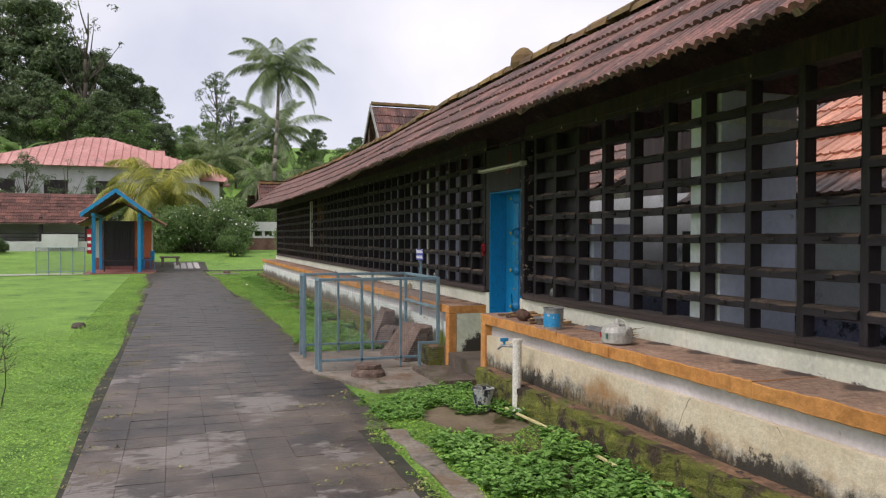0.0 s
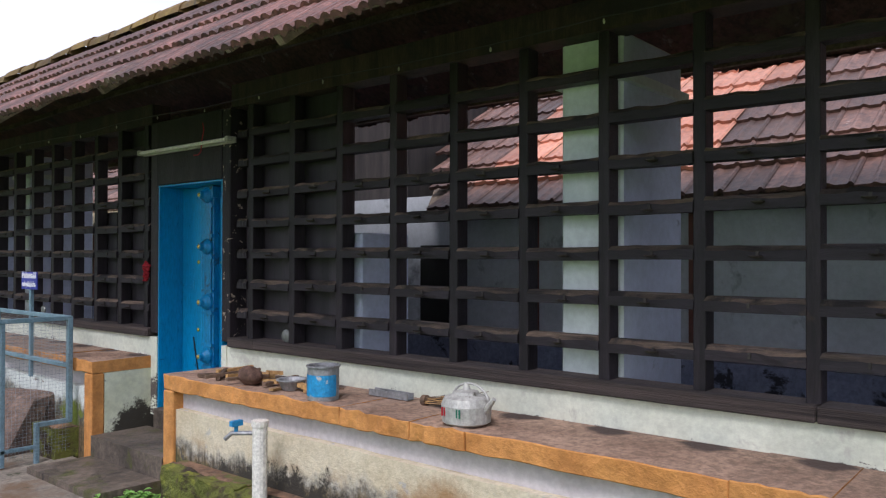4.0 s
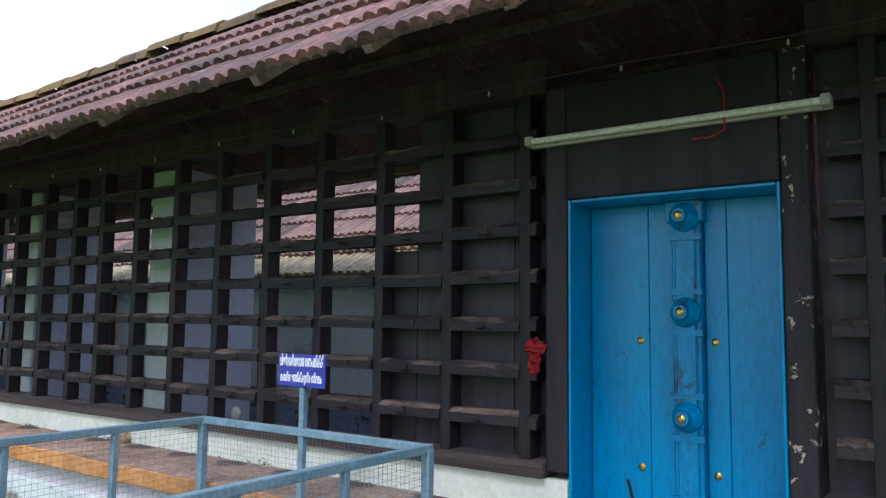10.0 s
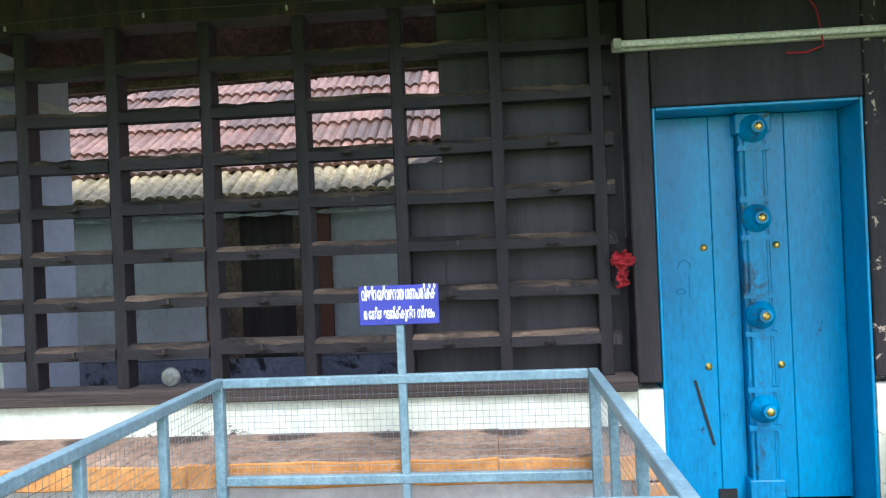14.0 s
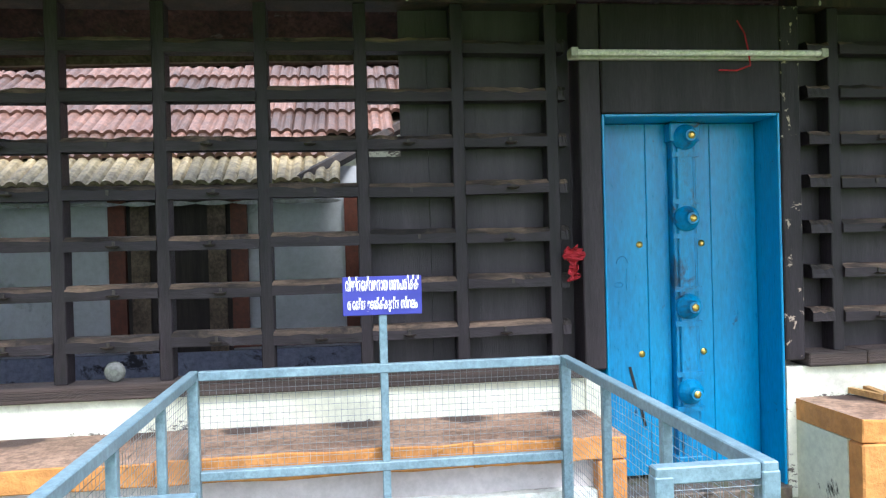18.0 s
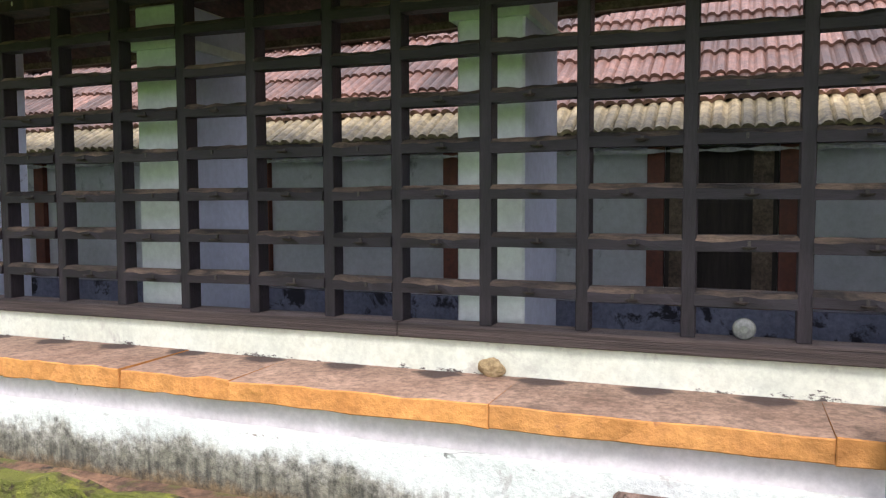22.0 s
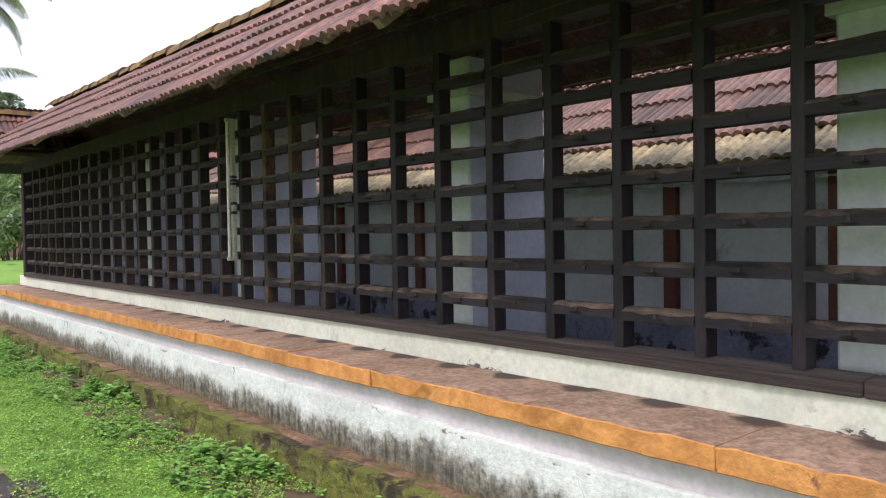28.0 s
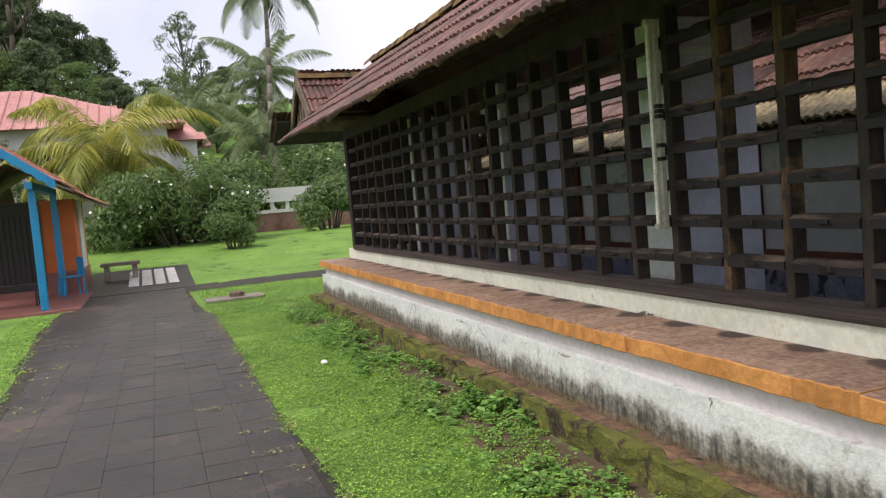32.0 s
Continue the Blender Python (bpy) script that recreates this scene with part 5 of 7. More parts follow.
# ---- steel mesh cage ----
def build_cage():
    x0, x1, y0, y1, zt = 1.66, 3.12, 9.03, 10.43, 1.168
    gz = 0.10
    e = thing("mesh_cage", "grey blue steel cage with wire mesh and an open gate gap", "cage", (x0, y0, gz))
    o = Vector((x0, y0, gz))

    def bar(nm, a, b, w=0.034):
        bm = bmesh.new()
        lo, hi = Vector(map(min, a, b)), Vector(map(max, a, b))
        quad_box(bm, *(q for k in range(3) for q in (lo[k] - w / 2, hi[k] + w / 2)))
        for v in bm.verts:
            v.co -= o
        return part(nm, bevelled(bm, 0.003), STEELBLUE, e)
    posts = [(x0, y0), (x1, y0), (x1, y1), (x0, y1), (x0, y0 + 0.22), (x0, y1 - 0.28)]
    for x, y in posts:
        bar("post", (x, y, (0.40 if x == x1 else gz)), (x, y, zt - 0.02), 0.0385)
    for x in (x0 + 0.5, x0 + 0.98):
        bar("post", (x, y0, gz + 0.02), (x, y0, zt - 0.03), 0.028)
        bar("post", (x, y1, gz + 0.02), (x, y1, zt - 0.03), 0.028)
    bar("top_rail", (x0, y0, zt), (x1, y0, zt))
    bar("top_rail", (x0, y1, zt), (x1, y1, zt))
    bar("top_rail", (x1, y0 + 0.037, zt), (x1, y1 - 0.037, zt))
    bar("top_rail", (x0, y0 + 0.037, zt), (x0, y0 + 0.22, zt))
    bar("top_rail", (x0, y1 - 0.28, zt), (x0, y1 - 0.037, zt))
    bar("bottom_rail", (x0, y0, gz + 0.12), (x1 - 0.25, y0, gz + 0.12), 0.028)
    bar("bottom_rail", (x1 - 0.22, y0, gz + 0.28), (x1, y0, gz + 0.28), 0.034)
    bar("bottom_rail", (x1 - 0.24, y0, gz), (x1 - 0.24, y0, gz + 0.28), 0.034)
    bar("bottom_rail", (x0, y1, gz + 0.12), (x1, y1, gz + 0.12), 0.028)
    bar("middle_rail", (x1, y0 + 0.037, 0.80), (x1, y1 - 0.037, 0.80), 0.034)
    bar("middle_post", (x1, 9.73, 0.66), (x1, 9.73, 1.40), 0.03)

    def mesh_panel(p, u, lu, v, lv, step=0.026):
        bm = bmesh.new()
        p, u, v = Vector(p), Vector(u), Vector(v)
        for i in range(1, int(lu / step)):
            rod(bm, p + u * i * step, p + u * i * step + v * lv, 0.0008, n=3)
        for i in range(1, int(lv / step)):
            rod(bm, p + v * i * step, p + v * i * step + u * lu, 0.0010, n=3)
        for w in bm.verts:
            w.co -= o
        tagged(part("wire_mesh", bm, WIRE, e, "galvanised square wire mesh"), kind="stuff")
    mesh_panel((x0, y0 - 0.012, gz + 0.05), (1, 0, 0), x1 - x0, (0, 0, 1), zt - gz - 0.05)
    mesh_panel((x0, y1 + 0.012, gz + 0.05), (1, 0, 0), x1 - x0, (0, 0, 1), zt - gz - 0.05)
    mesh_panel((x1 + 0.012, y0, 0.80), (0, 1, 0), y1 - y0, (0, 0, 1), zt - 0.80, 0.024)
    mesh_panel((x0 - 0.012, y0, gz + 0.05), (0, 1, 0), 0.22, (0, 0, 1), zt - gz - 0.05)
    mesh_panel((x0 - 0.012, y1 - 0.28, gz + 0.05), (0, 1, 0), 0.28, (0, 0, 1), zt - gz - 0.05)
    return e


build_cage()


def build_sign():
    e = thing("sign_board", "small blue notice board with white writing on a pole", "sign", (3.105, 9.73, 1.40))
    bm = bmesh.new()
    quad_box(bm, -0.006, 0.006, -0.148, 0.148, -0.03, 0.115)
    plate = part("plate", bevelled(bm, 0.002), SIGNBLUE, e)
    for text, z, wide in (("വിഘ്നേശ്വരനായ ഗണപതിക്ക്", 0.064, 0.275), ("തേങ്ങ ഉടയ്ക്കുന്ന സ്ഥലം", -0.006, 0.262)):
        cu = bpy.data.curves.new("lettering", "FONT")
        cu.body, cu.align_x, cu.size, cu.extrude = text, "CENTER", 0.04, 0.0006
        cu.offset = 0.0012
        tmp = new("lettering", cu)
        me = bpy.data.meshes.new_from_object(tmp.evaluated_get(bpy.context.evaluated_depsgraph_get()))
        bpy.data.objects.remove(tmp)
        xs = [v.co.x for v in me.vertices] or [0, 1]
        k = wide / (max(xs) - min(xs))
        ys_ = [v.co.y for v in me.vertices] or [0, 1]
        me.transform(Matrix.Diagonal((k, 0.058 / (max(ys_) - min(ys_)), 1, 1)))
        me.materials.clear()
        me.materials.append(SIGNWHITE)
        t = new("lettering", me)
        t.parent = plate
        t.location, t.rotation_euler = (-0.0075, 0, z), (radians(90), 0, radians(-90))
    return e


build_sign()


# ---- yard in front of the door ----
def slab(name, pts, z0, z1, material, label, category="slab"):
    bm = bmesh.new()
    a = [bm.verts.new((x, y, z0)) for x, y in pts]
    b = [bm.verts.new((x, y, z1)) for x, y in pts]
    n = len(pts)
    for i in range(n):
        bm.faces.new((a[i], a[(i + 1) % n], b[(i + 1) % n], b[i]))
    bm.faces.new(b)
    bm.faces.new(a[::-1])
    return structure(name, bm, material, label, category)


slab("slab_cage", [(1.5, 9.3), (2.05, 7.75), (3.0, 7.9), (3.15, 8.75), (3.1, 10.6), (1.52, 10.62)], -0.1, 0.095, CONCRETE, "stained concrete slab under the mesh cage", "paving")
slab("step_lower", [(2.72, 7.80), (3.16, 7.77), (3.16, 8.76), (2.72, 8.8)], 0.0, 0.14, STEPSTONE, "mossy lower step before the blue door", "step")
slab("step_upper", [(3.163, 7.76), (LX - 0.06, 7.76), (LX - 0.06, 8.765), (3.163, 8.765)], 0.0, 0.29, STEPSTONE, "worn concrete upper step before the blue door", "step")
r5 = random.Random(15)
slab("slab_tap", [(2.62 + (0.50 + 0.08 * math.sin(3 * a) + 0.05 * math.sin(7 * a + 1)) * math.cos(a), 6.5 + (0.66 + 0.1 * math.sin(2 * a + 1) + 0.05 * math.sin(8 * a)) * math.sin(a)) for a in [2 * math.pi * i / 48 for i in range(48)]], -0.1, 0.045, WETPAD, "wet concrete pad under the garden tap", "paving")
slab("path_kerb", [(1.72 + 0.03 * math.sin(9 * y), y) for y in (4.3, 4.6, 4.9, 5.2, 5.5, 5.8, 6.1, 6.35)] + [(1.90 + 0.04 * math.sin(7 * y), y) for y in (6.3, 6.0, 5.7, 5.4, 5.1, 4.8, 4.5, 4.3)], -0.1, 0.048, CONCRETE, "low worn concrete kerb beside the path", "kerb")


def boulder(loc, size, taper, lean, seed, rot, label):
    """A quarried block: flat broken faces, chipped edges, drawn in and leaning towards its top."""
    bm = bmesh.new()
    r = random.Random(seed)
    quad_box(bm, -0.5, 0.5, -0.5, 0.5, 0, 1)
    bmesh.ops.subdivide_edges(bm, edges=bm.edges[:], cuts=1, use_grid_fill=True)
    for v in bm.verts:
        v.co += Vector((r.uniform(-0.07, 0.07), r.uniform(-0.07, 0.07), r.uniform(-0.06, 0.06) * (v.co.z > 0.1)))
    hull = bmesh.ops.convex_hull(bm, input=bm.verts[:])
    bmesh.ops.delete(bm, geom=list({g for g in hull["geom_interior"] + hull["geom_unused"] if isinstance(g, bmesh.types.BMVert)}), context="VERTS")
    bmesh.ops.dissolve_limit(bm, angle_limit=0.30, verts=bm.verts[:], edges=bm.edges[:])
    bmesh.ops.bevel(bm, geom=bm.edges[:], offset=0.03, segments=1, affect="EDGES")
    bmesh.ops.triangulate(bm, faces=bm.faces[:])
    bmesh.ops.subdivide_edges(bm, edges=bm.edges[:], cuts=3, use_grid_fill=True)
    for v in bm.verts:
        v.co += Vector((1, 1, 0.6)) * (0.022 * noise.noise(v.co * 4 + Vector((seed, 0, 0))) + 0.012 * noise.noise(v.co * 11))
        k = v.co.z
        v.co = Vector(((v.co.x * (1 - k + k * taper[0]) + lean[0] * k) * size[0], (v.co.y * (1 - k + k * taper[1]) + lean[1] * k) * size[1], k * size[2]))
    ob = solo("boulder", bm, STONE, label, "boulder", loc)
    ob.rotation_euler = (0, 0, rot)
    return ob


boulder((2.96, 9.84, 0.08), (0.46, 0.78, 0.44), (0.45, 0.80), (0.22, -0.16), 4, 0.12, "large angular brown granite boulder inside the cage")
boulder((2.95, 11.26, 0.05), (0.38, 0.44, 0.56), (0.35, 0.60), (0.22, -0.30), 8, 0.10, "leaning pinkish granite boulder beside the plinth")
boulder((2.99, 10.72, 0.05), (0.30, 0.40, 0.33), (0.6, 0.6), (0.1, 0.05), 12, 0.5, "small dark boulder between two larger ones")
bm = bmesh.new()
lathe(bm, (0, 0, 0), [(0.20, 0), (0.19, 0.05), (0.15, 0.085), (0.155, 0.095), (0.15, 0.13), (0.04, 0.135)], 14)
solo("stone_block", bm, STONE, "small dark carved stone on the slab edge", "stone", (2.14, 8.62, 0.095))


def build_tap():
    e = thing("standpipe", "white plastic standpipe with a blue tap", "tap", (3.02, 6.5, 0.05))
    bm = bmesh.new()
    rod(bm, (0, 0, 0), (0, 0, 0.66), 0.042, n=14)
    rod(bm, (0, 0, 0.66), (0, 0, 0.69), 0.048, n=14)
    part("pipe", bm, TUBE, e)
    bm = bmesh.new()
    rod(bm, (0, 0, 0.62), (-0.10, 0.12, 0.62), 0.013, n=8)
    rod(bm, (-0.10, 0.12, 0.62), (-0.125, 0.15, 0.585), 0.012, n=8)
    part("spout", bm, TIN, e)
    bm = bmesh.new()
    rod(bm, (-0.085, 0.10, 0.63), (-0.085, 0.10, 0.66), 0.012, n=8)
    quad_box(bm, -0.12, -0.05, 0.085, 0.115, 0.66, 0.69)
    part("tap_handle", bm, TINBLUE, e, "bright blue plastic tap handle")
    return e


build_tap()
bm = bmesh.new()
lathe(bm, (0, 0, 0), [(0.03, 0), (0.055, 0.015), (0.05, 0.05), (0.02, 0.07)], 9)
for v in bm.verts:
    v.co += Vector((0.02 * noise.noise(v.co * 40), 0.02 * noise.noise(v.co * 33 + Vector((5, 0, 0))), 0))
solo("paper_scrap", bm, SIGNWHITE, "crumpled white paper beside the standpipe", "litter", (2.97, 6.38, 0.06))
bm = bmesh.new()
bmesh.ops.create_icosphere(bm, subdivisions=2, radius=0.045)
for v in bm.verts:
    v.co *= 0.7 + 0.5 * abs(noise.noise(v.co * 40))
    v.co.z *= 0.6
solo("paper_scrap", bm, SIGNWHITE, "small crumpled white litter on the grass", "litter", (2.18, 24.75, ground_z(24.75) + 0.03))
# thin cream pipe along the footing
bm = bmesh.new()
pts = [(2.93, 6.55, 0.10), (2.95, 5.6, 0.11), (2.93, 4.6, 0.09), (2.95, 3.6, 0.10)]
for a, b in zip(pts, pts[1:]):
    rod(bm, a, b, 0.014, n=7)
solo("water_pipe", bm, mat("cream_pvc", [(0.3, (0.42, 0.38, 0.16)), (0.7, (0.56, 0.52, 0.26))], 9, 0.6, bump=0.05), "thin cream water pipe lying along the footing", "pipe")


def bucket(name, loc, r0, r1, h, m, label, category="bucket", handle=True, band=None):
    e = thing(name, label, category, loc)
    bm = bmesh.new()
    t = 0.006
    lathe(bm, (0, 0, 0), [(r0 - 0.01, 0), (r0, 0.004), (r1, h), (r1 + 0.008, h), (r1 + 0.008, h + 0.008), (r1 - t, h + 0.008), (r0 - t, 0.02), (0.01, 0.02)], 22)
    part("body", bm, m, e)
    if band:
        bm = bmesh.new()
        lo, hi, bmat = band
        ring = []
        for z in (lo * h, hi * h):
            rr = r0 + (r1 - r0) * z / h + 0.003
            ring.append([bm.verts.new((rr * math.cos(math.pi * (0.55 + 1.0 * i / 12)), rr * math.sin(math.pi * (0.55 + 1.0 * i / 12)), z)) for i in range(13)])
        for i in range(12):
            bm.faces.new((ring[0][i], ring[0][i + 1], ring[1][i + 1], ring[1][i]))
        part("label", bm, bmat, e, "scuffed blue printed label")
    if handle:
        bm = bmesh.new()
        pts = [(r1 * math.cos(a), 0.03, h - 0.01 + 0.05 * math.sin(a)) for a in [math.pi * i / 10 for i in range(11)]]
        for a, b in zip(pts, pts[1:]):
            rod(bm, a, b, 0.0035, n=5)
        part("handle", bm, TIN, e)
    return e


bucket("paint_bucket", (2.80, 6.78, 0.045), 0.085, 0.10, 0.20, mat("streaked_plastic_bucket", [(0.3, (0.30, 0.31, 0.30)), (0.7, (0.50, 0.50, 0.46))], 14, 0.6, bump=0.1, spots=[((0.015, 0.02, 0.03), 13, 0.49, 0.53), ((0.10, 0.22, 0.30), 9, 0.60, 0.64)]), "small dirty paint bucket on the wet pad")
bucket("paint_tin", (3.26, 6.25, 0.852), 0.088, 0.088, 0.185, TIN, "dented tin with a blue label on the bench", "tin", False, (0.15, 0.78, TINBLUE))
bucket("steel_bowl", (3.34, 6.62, 0.852), 0.055, 0.085, 0.06, TIN, "small steel bowl on the bench", "bowl", False)


POT = mat("dull_aluminium", [(0.3, (0.36, 0.355, 0.33)), (0.7, (0.55, 0.54, 0.50))], 9, 0.62, 0.25, fine=40, bump=0.15, spots=[((0.10, 0.085, 0.07), 10, 0.62, 0.68)])


def kettle():
    e = thing("kettle", "old aluminium kettle with red and green paint marks", "kettle", (3.30, 5.27, 0.852))
    bm = bmesh.new()
    lathe(bm, (0, 0, 0), [(0.10, 0), (0.118, 0.012), (0.122, 0.09), (0.108, 0.125), (0.07, 0.137), (0.06, 0.14)], 24)
    part("body", bm, POT, e)
    bm = bmesh.new()
    lathe(bm, (0, 0, 0.14), [(0.062, 0), (0.058, 0.012), (0.02, 0.022), (0.012, 0.045), (0.006, 0.05)], 16)
    part("lid", bm, POT, e)
    bm = bmesh.new()
    pts = [(0.03, 0.11 * math.cos(a), 0.10 + 0.085 * math.sin(a)) for a in [math.pi * i / 10 for i in range(11)]]
    for a, b in zip(pts, pts[1:]):
        rod(bm, a, b, 0.006, n=6)
    part("handle", bm, POT, e)
    bm = bmesh.new()
    rod(bm, (-0.0, -0.11, 0.07), (-0.01, -0.17, 0.135), 0.018, 0.011, 8)
    part("spout", bm, POT, e)
    for y, m, nm in ((0.05, REDCLOTH, "red_mark"), (-0.04, mat("green_mark_paint", [(0.3, (0.01, 0.12, 0.08)), (0.7, (0.02, 0.16, 0.1))], 9, 0.6, bump=0), "green_mark")):
        bm = bmesh.new()
        x = -math.sqrt(0.1225 ** 2 - y ** 2) - 0.002
        quad_box(bm, x, x + 0.004, y - 0.012, y - 0.004, 0.045, 0.085)
        quad_box(bm, x, x + 0.004, y + 0.004, y + 0.012, 0.045, 0.085)
        part(nm, bm, m, e)


kettle()


def coconut():
    bm = bmesh.new()
    bmesh.ops.create_icosphere(bm, subdivisions=3, radius=0.07)
    for v in bm.verts:
        v.co.y *= 1.2
        v.co.z *= 0.86
        v.co += v.co.normalized() * (0.016 * noise.noise(v.co * 13) + 0.005 * noise.noise(v.co * 40))
    ob = solo("coconut", bm, mat("brown_coconut_husk", [(0.3, (0.06, 0.03, 0.02)), (0.7, (0.16, 0.09, 0.065))], 12, 0.9, fine=50, bump=0.5, coords="object"), "brown husked coconut on the bench", "coconut", (3.30, 6.97, 0.909), smooth=True)
    return ob


coconut()
WOODCHIP = mat("split_firewood", [(0.3, (0.30, 0.17, 0.06)), (0.7, (0.52, 0.34, 0.15))], 9, 0.8, fine=40, bump=0.3, coords="object", vary=0.3)
BARKY = mat("bark_chip", [(0.3, (0.07, 0.045, 0.03)), (0.7, (0.18, 0.12, 0.08))], 9, 0.9, fine=40, bump=0.4, coords="object", vary=0.3)
r6 = random.Random(26)
for i in range(24):
    bm = bmesh.new()
    L, W = r6.uniform(0.10, 0.30), r6.uniform(0.02, 0.055)
    quad_box(bm, -L / 2, L / 2, -W / 2, W / 2, 0, r6.uniform(0.012, 0.03))
    for v in bm.verts:
        v.co.y *= 1 - 0.5 * abs(v.co.x) / L
        v.co.z += 0.008 * math.sin(v.co.x * 14 + i)
    ob = solo("firewood_split", bm, WOODCHIP if i % 3 else BARKY, "split piece of pale firewood on the bench", "firewood", (3.44 + r6.uniform(-0.14, 0.14), 6.98 + r6.uniform(-0.55, 0.5), 0.853 + 0.006 * (i % 5)), "firewood pile")
    ob.rotation_euler = (0, 0, r6.uniform(0, 3.1))
e = thing("twig_broom", "short bundle of dry twigs tied as a broom", "broom", (3.52, 5.62, 0.86))
for i in range(40):
    bm = bmesh.new()
    a = r6.uniform(-0.16, 0.16)
    rod(bm, (r6.uniform(-0.02, 0.02), 0.12, r6.uniform(0, 0.03)), (a * 0.5, -0.22 + r6.uniform(-0.05, 0.05), 0.02 + r6.uniform(0, 0.08)), 0.0022, n=3)
    part("twig", bm, WOODCHIP if i % 2 else BARKY, e)
bm = bmesh.new()
rod(bm, (0, 0.09, 0.015), (0, 0.12, 0.015), 0.028, n=10)
part("binding", bm, BARKY, e, "dark string binding")
bm = bmesh.new()
quad_box(bm, 3.53, 3.575, 5.86, 6.16, 0.853, 0.857)
quad_box(bm, 3.526, 3.530, 5.86, 6.16, 0.853, 0.889)
quad_box(bm, 3.575, 3.579, 5.86, 6.16, 0.853, 0.889)
solo("steel_channel", bm, TIN, "short grey steel channel offcut lying on the bench", "metal offcut")
bm = bmesh.new()
bmesh.ops.create_icosphere(bm, subdivisions=3, radius=0.055)
for v in bm.verts:
    v.co += v.co.normalized() * (0.02 * noise.noise(v.co * 22) + 0.006 * noise.noise(v.co * 70))
    v.co = Vector((v.co.x * 0.6, v.co.y * 1.1, v.co.z * 0.8))
solo("mud_nest", bm, mat("dry_yellow_mud", [(0.3, (0.22, 0.15, 0.07)), (0.7, (0.48, 0.37, 0.20))], 12, 0.95, fine=50, bump=0.5, coords="object"), "crumbling yellow mud nest on the bench against the wall", "nest", (3.632, 11.92, 0.888))
GLASSY = mat("smoky_glass", [(0.3, (0.10, 0.105, 0.10)), (0.7, (0.22, 0.225, 0.21))], 9, 0.18, bump=0.0)
for y, z, t in ((10.875, 1.165, 0), (7.12, 1.165, 1)):
    bm = bmesh.new()
    lathe(bm, (0, 0, 0), [(0.042, 0.012), (0.046, 0.006), (0.04, -0.002), (0.015, -0.008)], 16, "x")
    ob = solo("glass_bowl", bm, GLASSY, "small glass lamp bowl leaning on the sill", "bowl", (LX - 0.01 + 0.02, y, SILL1 + 0.046))


# ---- shrine pavilion ----
SHRINETILE = mat("orange_red_shrine_tile", [(0.3, (0.34, 0.12, 0.075)), (0.7, (0.50, 0.21, 0.14))], 1.2, 0.6, fine=10, bump=0.3, vary=0.35, island=True, spots=[((0.14, 0.07, 0.05), 2.5, 0.6, 0.7)])
def build_shrine():
    gz = 0.22
    x0, x1, yf, yb = -2.93, -1.27, 32.9, 36.0
    xc = (x0 + x1) / 2
    e = thing("shrine_pavilion", "small open shrine porch with bright blue posts and gable", "shrine", (xc, yf, gz))
    o = Vector((xc, yf, gz))

    def put(nm, bm, m, label="", bev=0):
        if bev:
            bevelled(bm, bev)
        for v in bm.verts:
            v.co -= o
        return part(nm, bm, m, e, label)
    bm = bmesh.new()
    quad_box(bm, x0 - 0.35, x1 + 0.6, yf - 0.35, yb + 3.2, gz - 0.15, gz + 0.03)
    put("floor_slab", bm, REDFLOOR, "red oxide floor")
    for x in (x0, x1):
        for y in (yf, yb):
            bm = bmesh.new()
            quad_box(bm, x - 0.065, x + 0.065, y - 0.065, y + 0.065, gz + 0.03, 2.45)
            put("post", bm, BLUEPAINT, bev=0.01)
        bm = bmesh.new()
        quad_box(bm, x - 0.06, x + 0.06, yf - 0.3, yb + 0.2, 2.45, 2.58)
        put("beam", bm, BLUEPAINT)
    ridge, eave, half = 3.50, 2.52, 1.28
    for s in (-1, 1):
        bm = bmesh.new()
        pts = [(0, 0.0), (s * half, eave - ridge)]
        n = 14
        top, bot = [], []
        for i in range(n + 1):
            t = i / n
            top.append(bm.verts.new((xc + s * half * t, yf - 0.45, ridge + (eave - ridge) * t + 0.06)))
            bot.append(bm.verts.new((xc + s * half * t, yf - 0.45, ridge + (eave - ridge) * t - 0.10 - 0.035 * (i % 2))))
        for i in range(n):
            bm.faces.new((top[i], top[i + 1], bot[i + 1], bot[i]))
        ext = bmesh.ops.extrude_face_region(bm, geom=bm.faces[:])
        for g in ext["geom"]:
            if isinstance(g, bmesh.types.BMVert):
                g.co.y += 0.04
        put("bargeboard", bm, BLUEPAINT, "scalloped bright blue bargeboard")
        d = Vector((s * half, 0, eave - ridge))
        tiled_plane("roof_tiles", (xc + d.x, yf - 0.42, ridge + d.z + 0.03), (0, 1, 0), -d, 3.9, d.length, SHRINETILE, e, 51 + s)
        bm = bmesh.new()
        q = [bm.verts.new(p) for p in ((xc, yf - 0.4, ridge), (xc + d.x, yf - 0.4, ridge + d.z), (xc + d.x, yb + 0.3, ridge + d.z), (xc, yb + 0.3, ridge))]
        bm.faces.new(q)
        ext = bmesh.ops.extrude_face_region(bm, geom=bm.faces[:])
        for g in ext["geom"]:
            if isinstance(g, bmesh.types.BMVert):
                g.co.z -= 0.05
        put("boarding", bm, RAFTER)
    # the sanctum behind the porch
    sx0, sx1, sy0, sy1 = xc - 1.15, xc + 1.2, yf + 3.3, yf + 5.9
    bm = bmesh.new()
    quad_box(bm, sx0, sx1, sy0, sy1, gz, 0.75)
    put("sanctum_plinth", bm, REDFLOOR, "dark red plinth")
    bm = bmesh.new()
    quad_box(bm, sx0 + 0.03, sx1 - 0.03, sy0 + 0.03, sy1 - 0.03, 0.75, 2.35)
